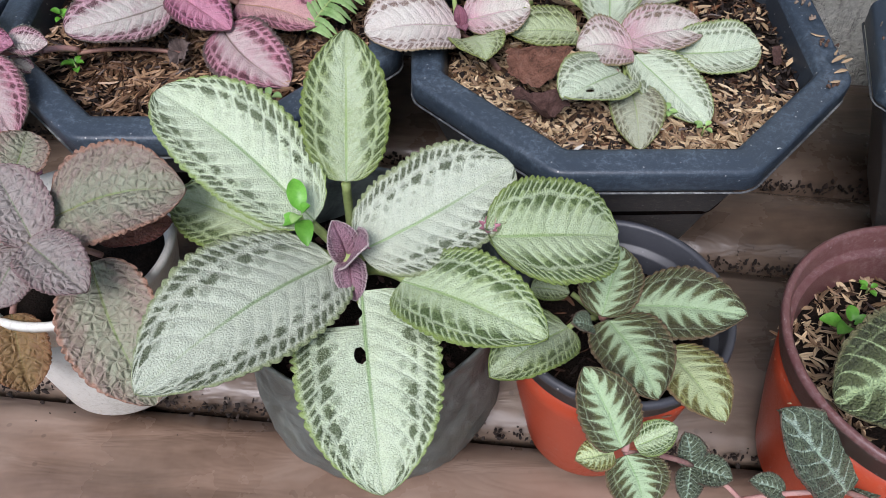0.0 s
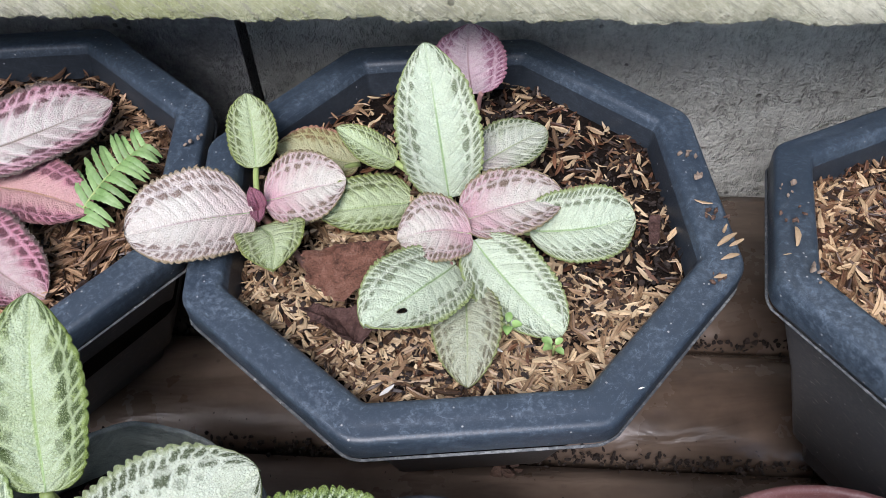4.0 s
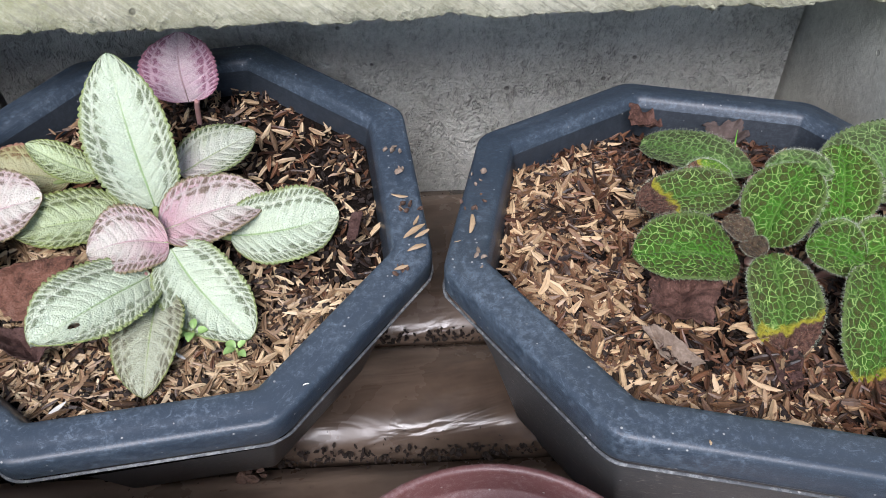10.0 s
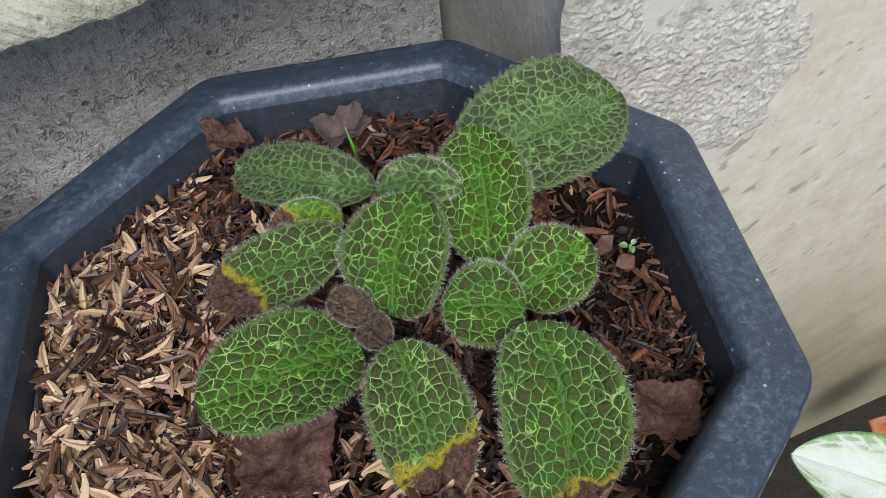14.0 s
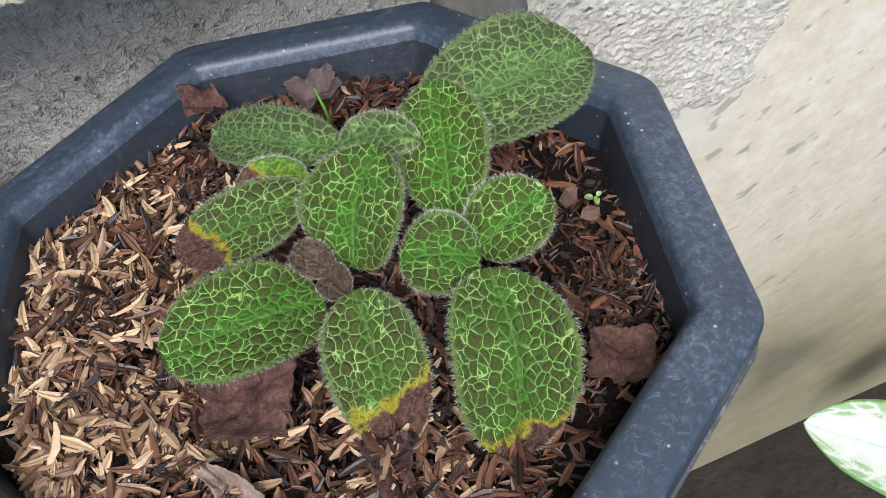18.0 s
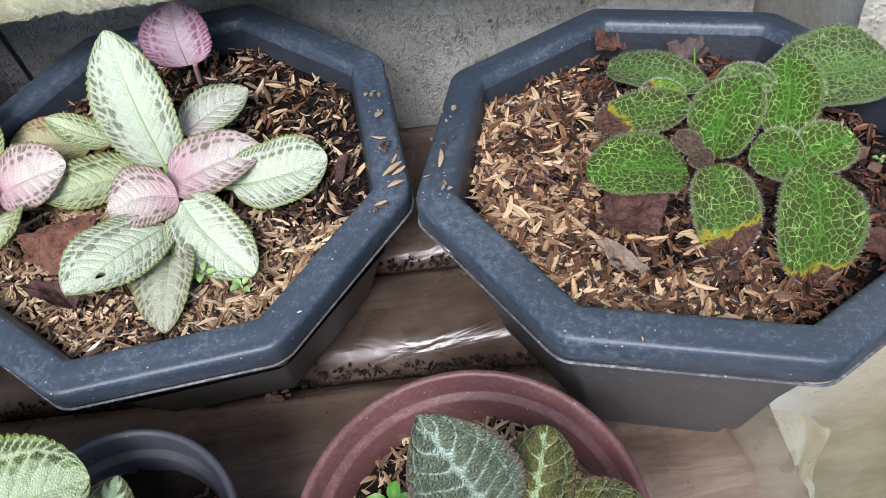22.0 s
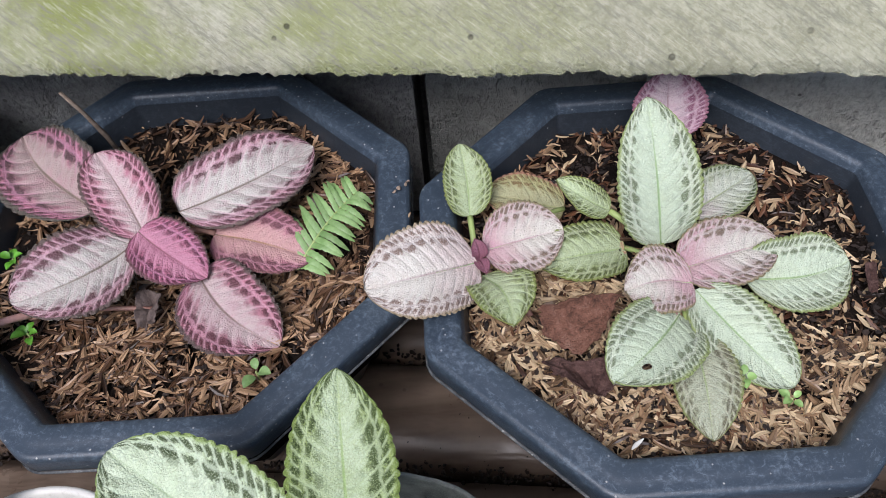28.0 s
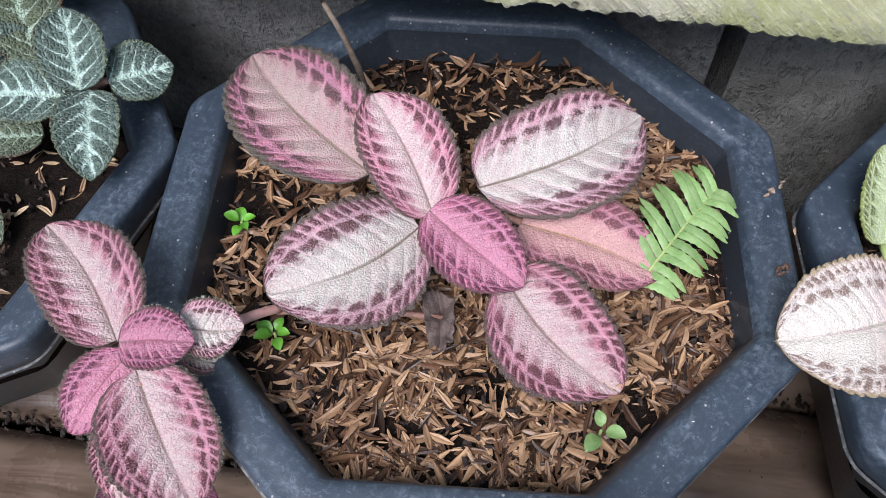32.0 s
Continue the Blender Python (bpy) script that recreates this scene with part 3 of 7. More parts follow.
husk_tan = husk_material("rice_husk_tan", (0.55, 0.42, 0.26), (0.27, 0.17, 0.095), (0.045, 0.024, 0.014))
husk_gold = husk_material("rice_husk_gold", (0.37, 0.235, 0.135), (0.13, 0.066, 0.035), (0.026, 0.013, 0.007))
husk_brown = husk_material("rice_husk_brown", (0.49, 0.345, 0.20), (0.175, 0.093, 0.048), (0.026, 0.014, 0.009))
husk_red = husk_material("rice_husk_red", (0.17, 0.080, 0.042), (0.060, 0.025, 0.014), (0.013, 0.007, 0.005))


def concrete(name, a, b, c, grain=260.0, streaks=0.0, moss=None, spots=0.7, relief=0.010, stain=0.0, damp=0.0, pitted=0.0):
    n = Nodes(name, 0.85, spec=0.25)
    p = n.coords()
    big = n.noise(p, 7, 6, 0.65)
    med = n.noise(p, 45, 5, 0.65)
    sand = n.noise(p, grain, 4, 0.75)
    x = n.math("ADD", n.math("ADD", n.math("MULTIPLY", big, 0.35), n.math("MULTIPLY", med, 0.28)), n.math("MULTIPLY", sand, 0.37))
    col = n.ramp(x, (0.40, a), (0.5, b), (0.60, c))
    h = n.math("ADD", n.math("MULTIPLY", med, 0.5), sand)
    if pitted > 0:
        # dark grit and shallow pits a few millimetres across
        pit = n.noise(n.scale(p, (1.0, 1.0, 0.55)), 210, 3, 0.8, 0.3)
        col = n.mix(n.math("MULTIPLY", n.step(pit, 0.53, 0.63), n.step(n.noise(p, 16, 3), 0.36, 0.60, 0.35, 1.0)), col, n.mix(pitted, col, tuple(0.45 * k for k in a)))
        h = n.math("SUBTRACT", h, n.math("MULTIPLY", n.step(pit, 0.53, 0.63), 0.7))
    if moss is not None:
        reach = n.step(n.math("ADD", n.split(p)[0], n.math("MULTIPLY", n.noise(p, 9, 3), 0.3)), 0.0, 0.28, 0.9, 0.12)
        col = n.mix(n.math("MULTIPLY", n.step(n.noise(p, 11, 5, 0.7), 0.34, 0.60), reach), col, moss)
    if damp > 0:
        # Damp at the wall's low left, plus shade behind the pots, as colour.
        px, _, pz = n.split(p)
        wet = n.step(n.math("ADD", n.math("ADD", px, n.math("MULTIPLY", n.noise(p, 12, 5, 0.7), 0.16)), n.math("MULTIPLY", pz, 0.25)), 0.10, 0.24, damp, 0.0)
        col = n.mix(wet, col, (0.11, 0.115, 0.11))
    if streaks > 0:
        tilted = n.tree.nodes.new("ShaderNodeMapping")
        n.put(tilted.inputs[0], p)
        tilted.inputs["Rotation"].default_value = (0, radians(-30), 0)
        st = n.noise(n.scale(tilted.outputs[0], (0.9, 0.5, 7.0)), 85, 6, 0.85)
        col = n.mix(n.step(st, 0.50, 0.60, 0.0, streaks), col, tuple(k * 0.62 for k in b))
        col = n.mix(n.step(st, 0.38, 0.46, streaks * 0.5, 0.0), col, tuple(k * 1.1 for k in c))
        h = n.math("ADD", h, n.math("MULTIPLY", st, 0.8))
    if stain > 0:
        # Low dirt on the pillar; the shade at its foot is painted in too.
        low = n.step(n.math("ADD", n.split(p)[2], n.math("MULTIPLY", n.noise(p, 14, 4, 0.7), 0.05)), -0.30, 0.10, 0.92, 0.0)
        col = n.mix(n.math("MULTIPLY", low, n.step(n.noise(p, 32, 5, 0.7), 0.30, 0.70, 0.85, 1.0)), col, (0.22, 0.195, 0.105))
        slant = n.tree.nodes.new("ShaderNodeMapping")
        n.put(slant.inputs[0], p)
        slant.inputs["Rotation"].default_value = (0, radians(30), 0)
        blot = n.noise(n.scale(slant.outputs[0], (1.0, 1.0, 1.9)), 50, 3, 0.55)
        grey = n.step(n.math("ADD", n.split(p)[0], n.math("MULTIPLY", n.noise(p, 18, 4), 0.09)), 0.475, 0.545, 0.85, 0.0)
        col = n.mix(grey, col, (0.56, 0.56, 0.50))
        col = n.mix(n.step(blot, 0.62, 0.70, 0.0, stain), col, (0.26, 0.25, 0.21))
        col = n.mix(n.step(n.noise(p, 5, 3), 0.45, 0.7, 0.0, 0.35), col, (0.60, 0.53, 0.37))
    pits = n.step(n.cells(p, 85), 0.08, 0.14, 1.0, 0.0)
    pits = n.math("MULTIPLY", pits, n.step(n.noise(p, 30, 2), 0.5, 0.6))
    col = n.mix(n.math("MULTIPLY", pits, spots), col, (0.06, 0.055, 0.045))
    h = n.math("SUBTRACT", h, n.math("MULTIPLY", pits, 0.8))
    return n.done(col, normal=n.bump(h, 0.7, relief))


wall_mat = concrete("grey_concrete", (0.25, 0.26, 0.245), (0.43, 0.445, 0.42), (0.62, 0.63, 0.59), 330)
dark_wall = concrete("damp_grey_concrete", (0.17, 0.175, 0.17), (0.29, 0.295, 0.29), (0.41, 0.415, 0.40), 330, pitted=0.22)
pale_wall = concrete("pale_grey_concrete", (0.42, 0.42, 0.375), (0.65, 0.65, 0.585), (0.80, 0.80, 0.73), 330, damp=0.75, pitted=0.35)
flank_mat = concrete("smooth_beige_render", (0.43, 0.42, 0.36), (0.54, 0.53, 0.46), (0.65, 0.64, 0.56), 240, spots=0.25, relief=0.0009)
slab_mat = concrete("mossy_concrete", (0.37, 0.355, 0.255), (0.53, 0.515, 0.39), (0.67, 0.65, 0.52), 340, streaks=0.85, moss=(0.29, 0.325, 0.09), relief=0.006)
pillar_mat = concrete("painted_plaster", (0.51, 0.465, 0.345), (0.58, 0.535, 0.41), (0.66, 0.615, 0.50), 120, spots=0.25, relief=0.0008, stain=0.75)
rough_mat = concrete("raw_mortar", (0.36, 0.345, 0.28), (0.53, 0.51, 0.425), (0.64, 0.62, 0.53), 300, spots=0.5, relief=0.003)


def board_material(name, dark, mid, light):
    n = Nodes(name, 0.28, spec=0.55)
    p = n.coords()
    long = n.noise(n.scale(p, (2.0, 9, 9)), 4, 4, 0.55, 0.3)
    spot = n.noise(p, 22, 5, 0.6)
    c = n.ramp(n.math("ADD", n.math("MULTIPLY", long, 0.6), n.math("MULTIPLY", spot, 0.4)), (0.30, dark), (0.48, mid), (0.68, light))
    fold = n.noise(n.scale(p, (3.0, 10, 10)), 6, 3, 0.5, 0.6)
    c = n.mix(n.step(n.noise(p, 9, 4), 0.46, 0.7, 0, 0.35), c, (0.22, 0.17, 0.13))
    crumbs = n.math("MULTIPLY", n.step(n.cells(p, 120), 0.12, 0.2, 1.0, 0.0), n.step(n.noise(p, 24, 2), 0.58, 0.68))
    c = n.mix(n.math("MULTIPLY", crumbs, 0.35), c, (0.02, 0.014, 0.01))
    return n.done(c, n.step(spot, 0.35, 0.65, 0.20, 0.46), n.bump(fold, 0.26, 0.008, n.bump(spot, 0.12, 0.002)))


board_mat = board_material("wrapped_board", (0.038, 0.027, 0.020), (0.125, 0.087, 0.063), (0.30, 0.225, 0.17))
# Lighter copy for the two front boards: their brighter light put into the colour.
board_lit = board_material("wrapped_board_lit", (0.11, 0.07, 0.047), (0.25, 0.165, 0.118), (0.39, 0.285, 0.22))


def dry_leaf_material(name, dark, mid, light):
    """Papery dead leaf: dark rot, pale grit and fine wrinkles."""
    n = Nodes(name, 0.75, spec=0.3)
    p = n.coords()
    rot = n.noise(p, 60, 5, 0.7)
    wrinkle = n.noise(p, 240, 5, 0.75, 1.5)
    grit = n.noise(p, 1300, 3, 0.75)
    c = n.ramp(n.math("ADD", n.math("MULTIPLY", rot, 0.55), n.math("MULTIPLY", wrinkle, 0.45)), (0.36, dark), (0.5, mid), (0.66, light))
    c = n.mix(n.step(grit, 0.55, 0.68, 0.0, 0.6), c, tuple(k * 0.35 for k in dark))
    c = n.mix(n.step(grit, 0.30, 0.42, 0.45, 0.0), c, tuple(1.5 * k for k in light))
    return n.done(c, normal=n.bump(grit, 0.5, 0.0008, n.bump(wrinkle, 0.8, 0.0025)))


dead_mat = dry_leaf_material("dry_leaf", (0.022, 0.012, 0.010), (0.085, 0.042, 0.034), (0.17, 0.10, 0.085))
dead_maroon = dry_leaf_material("dry_leaf_maroon", (0.022, 0.012, 0.009), (0.105, 0.050, 0.036), (0.24, 0.13, 0.10))
dead_red = dry_leaf_material("dry_leaf_red", (0.06, 0.028, 0.018), (0.19, 0.085, 0.055), (0.29, 0.165, 0.12))
dead_grey = plain("dry_leaf_grey", (0.13, 0.09, 0.065), (0.32, 0.25, 0.19), 80, 0.75, 0.6, 0.002)
crumb_mat = plain("dry_crumb", (0.06, 0.036, 0.026), (0.17, 0.10, 0.07), 120, 0.8, 0.8, 0.002, island=True)
dark_crumb = plain("dark_crumb", (0.012, 0.009, 0.007), (0.04, 0.026, 0.02), 150, 0.85, 0.8, 0.002, island=True)
stem_green = plain("green_stem", (0.22, 0.30, 0.09), (0.36, 0.42, 0.17), 140, 0.5, 0.3)
stem_brown = plain("hairy_brown_stem", (0.16, 0.07, 0.06), (0.34, 0.20, 0.15), 200, 0.6, 0.4)
stem_pink = plain("pink_stem", (0.34, 0.17, 0.16), (0.50, 0.30, 0.26), 200, 0.6, 0.4)
seed_green = plain("seedling_green", (0.075, 0.25, 0.02), (0.15, 0.38, 0.05), 160, 0.4, 0.2)
seed_pale = plain("seedling_pale", (0.20, 0.38, 0.10), (0.34, 0.48, 0.18), 160, 0.4, 0.2)
fern_mat = plain("fern_green", (0.13, 0.24, 0.07), (0.27, 0.40, 0.16), 120, 0.45, 0.3)
ground_mat = plain("damp_earth", (0.008, 0.007, 0.005), (0.028, 0.023, 0.015), 6, 0.9, 0.8, 0.02, 60)
twig_mat = plain("twig", (0.10, 0.075, 0.055), (0.22, 0.17, 0.13), 300, 0.8, 0.5)
orange_leaf = plain("orange_dry_leaf", (0.30, 0.09, 0.03), (0.50, 0.20, 0.07), 40, 0.6, 0.5, 0.002)
white_bit = plain("white_fleck", (0.62, 0.60, 0.54), (0.80, 0.78, 0.72), 400, 0.7)


def film_material():
    n = Nodes("clear_film", 0.12, spec=0.5)
    p = n.coords()
    a = n.noise(p, 60, 4, 0.6)
    n.bsdf.inputs["Transmission Weight"].default_value = 0.92
    n.bsdf.inputs["IOR"].default_value = 1.12
    return n.done((0.93, 0.90, 0.72), n.step(a, 0.3, 0.7, 0.05, 0.3), n.bump(a, 0.4, 0.003))


film = film_material()
variegated = leaf_material("leaf_variegated", (0.70, 0.74, 0.66), (0.55, 0.66, 0.45), (0.12, 0.30, 0.07), (0.12, 0.30, 0.07), (0.70, 0.74, 0.66), (0.4, 0.55, 0.3), spots=0.7, veins=5, speckle=0.1, gloss=0.35)
pinkdeep_plain = plain("bud_pink", (0.36, 0.10, 0.16), (0.58, 0.30, 0.34), 300, 0.6)
dead_grey_dark = plain("dry_leaf_dark", (0.05, 0.035, 0.03), (0.15, 0.11, 0.095), 70, 0.8, 0.7, 0.002)
crumb_dark_red = plain("red_soil_crumb", (0.02, 0.010, 0.008), (0.09, 0.04, 0.03), 150, 0.9, 0.8, 0.002, island=True)


# ---- building ----
def thing(name, at, label, category, group="", kind=""):
    return tagged_at(new(name), at, label, category, group, kind)


def tagged_at(ob, at, label, category, group="", kind=""):
    ob.location = at
    return tagged(ob, label, category, group, kind)


def mesh(name, verts, faces, material, parent=None, label="", smooth=True):
    """One mesh object from world points, as a part of parent where one is given."""
    me = bpy.data.meshes.new(name)
    off = Vector(parent_place(parent)) if parent else Vector((0, 0, 0))
    me.from_pydata([tuple(Vector(v) - off) for v in verts], [], faces)
    me.materials.append(material)
    me.polygons.foreach_set("use_smooth", [smooth] * len(me.polygons))
    me.update()
    ob = new(name, me)
    if parent:
        ob.parent = parent
    if label:
        tagged(ob, label)
    return ob


def parent_place(ob):
    p = Vector(ob.location)
    while ob.parent:
        ob = ob.parent
        p += Vector(ob.location)
    return p


def joined(loops, closed=True, cap_start=False, cap_end=False):
    """Faces between rings of equal length."""
    k = len(loops[0])
    verts = [p for ring in loops for p in ring]
    faces = []
    for i in range(len(loops) - 1):
        for j in range(k if closed else k - 1):
            a, b = i * k + j, i * k + (j + 1) % k
            faces.append((a, b, b + k, a + k))
    if cap_start:
        faces.append(tuple(range(k - 1, -1, -1)))
    if cap_end:
        faces.append(tuple(range((len(loops) - 1) * k, len(loops) * k)))
    return verts, faces


def tube(points, radii, sides=8):
    rings = []
    for i, p in enumerate(points):
        p = Vector(p)
        d = (Vector(points[min(i + 1, len(points) - 1)]) - Vector(points[max(i - 1, 0)])).normalized()
        a = d.orthogonal().normalized()
        b = d.cross(a)
        r = radii[i] if isinstance(radii, (list, tuple)) else radii
        rings.append([p + r * (math.cos(q) * a + math.sin(q) * b) for q in np.linspace(0, 2 * math.pi, sides, endpoint=False)])
    # keep the rings from twisting
    for i in range(1, len(rings)):
        k = min(range(sides), key=lambda s: sum((rings[i][(j + s) % sides] - rings[i - 1][j]).length for j in range(sides)))
        rings[i] = rings[i][k:] + rings[i][:k]
    return joined(rings, True, True, True)


def bend(a, b, lift, n=8):
    a, b = Vector(a), Vector(b)
    return [a.lerp(b, t) + Vector((0, 0, lift * 4 * t * (1 - t))) for t in np.linspace(0, 1, n)]


LEAF_SEED = [0]


def outline(v, shape):
    """Half width of a blade, 0 to 1, along its length: ovate, heart-footed, near round, elliptic."""
    shift, flat, foot, head = ((0.85, 2.2, 0.50, 0.66), (0.70, 2.65, 0.56, 0.62), (0.95, 2.2, 0.48, 0.55), (0.96, 2.25, 0.55, 0.52))[shape]
    t = 2 * v ** shift - 1
    w = max(0.0, 1 - abs(t) ** flat) ** (foot if t < 0 else head)
    return w * (1 - 0.10 * max(0.0, v - 0.8) / 0.2)


def leaf(plant, base, tip, width, normal, material, arch=0.10, cup=0.10, shape=0, quilt=1.0, teeth=0, hairs=0, veins=7, bow=None, hole=None, torn=None, rib=None, hair_length=0.0017, name="leaf", label=""):
    """A thick, quilted, scalloped blade from its base to its tip; arch bends it down lengthways, cup folds its sides up."""
    LEAF_SEED[0] += 1
    rng = random.Random(LEAF_SEED[0])
    base, tip, up = Vector(base), Vector(tip), Vector(normal)
    along = tip - base
    length = along.length
    along.normalize()
    up = (up - along * up.dot(along)).normalized()
    side = along.cross(up)
    nu, nv = 28, 132
    us = np.linspace(-1, 1, nu + 1)
    vs = np.linspace(0, 1, nv + 1)
    phase = rng.uniform(0, 6.28)
    sway = rng.uniform(-0.05, 0.05)
    if bow is not None:
        sway = bow
    top, uvn, uvm = [], [], []
    ox, oy = rng.uniform(0, 3), rng.uniform(0, 3)
    thick = 0.0007
    for v0 in vs:
        for u in us:
            v = float(v0)
            half = 0.5 * width * outline(v, shape)
            if hole:
                du, dv = (u - hole[0]) / hole[2], (v - hole[1]) / hole[3]
                e = math.hypot(du, dv)
                if 0.62 < e < 1.35:
                    u, v = hole[0] + du / e * hole[2], hole[1] + dv / e * hole[3]
            if torn and v < torn[1] + 0.02 * math.sin(9 * u):
                u = min(u * torn[0], 0.06 + 0.035 * math.sin(38 * v) + 0.02 * math.sin(83 * v + 1)) * torn[0]
            edge = abs(u)
            q = (v - VEIN_CURVE * edge ** 1.35) * veins + (0.2 if u > 0 else -0.2) + 10.0
            if teeth:
                lobe = abs(math.sin(math.pi * teeth * v + 0.4 * math.sin(9 * v + phase))) ** 0.8
            else:
                lobe = abs(math.sin(math.pi * 2 * q + 0.5 * math.sin(5 * q + phase))) ** 0.6
            tooth = 1.0 + (0.031 + 0.012 * math.sin(23 * v + phase)) * edge ** 8 * (lobe * 2 - 1)
            x = u * half * tooth + sway * width * math.sin(math.pi * v)
            y = v * length
            # pillows between the side veins, split in two beyond the forks, and small bulges on them
            s = abs(q % 1.0 - 0.5) * 2
            s2 = abs((2 * q) % 1.0 - 0.5) * 2
            far = min(1.0, max(0.0, (edge - 0.62) / 0.16))
            pillow = (1 - s ** 3) * (1 - far) + (0.75 - 0.75 * s2 ** 3) * far
            puff = quilt * (0.00055 + 0.0004 * far) * (width / 0.036) * pillow * min(1, edge * 4) * min(1, (1 - edge) * 6 + 0.25) * math.sin(math.pi * min(1, v * 0.96 + 0.03)) ** 0.5
            bulge = Vector((x * 260 + 5 * phase, y * 260, phase))
            puff += 0.00024 * quilt * (noise.noise(bulge) + 0.7 * noise.noise(bulge * 2.1))
            z = arch * length * (4 * v * (1 - v)) + cup * width * (edge ** 1.6 - 0.35) * outline(float(v), shape)
            z += 0.030 * width * edge * math.sin(9 * v + phase + (2 if u > 0 else 0)) * edge
            z += 0.014 * width * edge ** 9 * lobe + puff - 0.0012 * math.exp(-(u / 0.06) ** 2) * min(1, v * 6)
            top.append(base + along * y + side * x + up * z)
            uvn.append(((u + 1) / 2, v))
            uvm.append((ox + x, oy + y))
    k = nu + 1
    n1 = len(top)
    verts = top + [p - up * thick for p in top]
    faces = []

    def missing(i, j):
        u, v = (us[j] + us[j + 1]) / 2, (vs[i] + vs[i + 1]) / 2
        if hole and ((u - hole[0]) / hole[2]) ** 2 + ((v - hole[1]) / hole[3]) ** 2 < 1:
            return True
        return False

    for i in range(nv):
        for j in range(nu):
            a = i * k + j
            if missing(i, j):
                continue
            faces.append((a, a + 1, a + k + 1, a + k))
            faces.append((n1 + a + k, n1 + a + k + 1, n1 + a + 1, n1 + a))
    for i in range(nv):
        for j in (0, nu):
            a = i * k + j
            if missing(i, min(j, nu - 1)):
                continue
            faces.append((a, a + k, n1 + a + k, n1 + a) if j == 0 else (n1 + a, n1 + a + k, a + k, a))
    for j in range(nu):
        faces.append((j + 1, j, n1 + j, n1 + j + 1))
        a = nv * k + j
        faces.append((a, a + 1, n1 + a + 1, n1 + a))
    uvn, uvm = uvn * 2, uvm * 2
    ob = mesh(name, verts, faces, material, plant, label)
    me = ob.data
    idx = np.empty(len(me.loops), dtype=np.int32)
    me.loops.foreach_get("vertex_index", idx)
    for title, data in (("leaf", uvn), ("metric", uvm)):
        layer = me.uv_layers.new(name=title)
        layer.data.foreach_set("uv", np.array(data, dtype=np.float32)[idx].ravel())
    if hairs:
        # fine pale hairs, long round the margin and short on the blade
        hv, hf = [], []
        for h in range(hairs):
            i, j = rng.randrange(1, nv), rng.choice((0, nu))
            margin = rng.random() < 0.30
            if not margin:
                j = rng.randrange(1, nu)
            p = top[i * k + j] + along * rng.uniform(-0.0003, 0.0003)
            if margin:
                out = side * (1 if us[j] > 0 else -1) + along * rng.uniform(-0.2, 0.7) + up * rng.uniform(-0.1, 0.8)
                out = out.normalized() * rng.uniform(0.4, 1.0) * hair_length
            else:
                out = (up + along * rng.uniform(-0.5, 0.5) + side * rng.uniform(-0.5, 0.5)).normalized() * rng.uniform(0.25, 0.5) * hair_length
            wide = along.cross(out).normalized().cross(out).normalized() * 0.000022
            m = len(hv)
            hv += [p - wide, p + wide, p + out]
            hf.append((m, m + 1, m + 2))
        fuzz = mesh("hairs", hv, hf, hair_mat, None, "fine pale hairs", smooth=False)
        fuzz.data.transform(Matrix.Translation(-parent_place(ob)))
        fuzz.parent = ob
    if rib:
        # the midrib: a thin cord that sinks into the blade towards the tip
        line = [top[i * k + nu // 2] - up * (0.0001 + 0.0004 * (i / nv) ** 2) for i in range(0, int(nv * 0.9), 6)]
        size = max(0.00022, 0.0085 * width)
        v, f = tube(line, [size * (1 - 0.75 * i / len(line)) for i in range(len(line))], 6)
        cord = mesh("midrib", v, f, rib)
        cord.data.transform(Matrix.Translation(-parent_place(ob)))
        cord.parent = ob
    return ob


def stalk(plant, a, b, r=0.0012, lift=0.004, material=None, name="leaf_stalk"):
    v, f = tube(bend(a, b, lift), r)
    return mesh(name, v, f, material or stem_green, plant)


def eight(cx, cy, z, apothem, radius, yaw, tilt=(0.0, 0.0), per=5):
    """A ring round an octagon with rounded corners; tilt: rise along x and y."""
    pts = []
    big = apothem / math.cos(math.pi / 8)
    for i in range(8):
        a = yaw + math.pi / 8 + i * math.pi / 4
        inner = big - radius / math.cos(math.pi / 8)
        for t in np.linspace(-math.pi / 8, math.pi / 8, per):
            x = inner * math.cos(a) + radius * math.cos(a + t)
            y = inner * math.sin(a) + radius * math.sin(a + t)
            pts.append((cx + x, cy + y, z + tilt[0] * x + tilt[1] * y))
    return pts


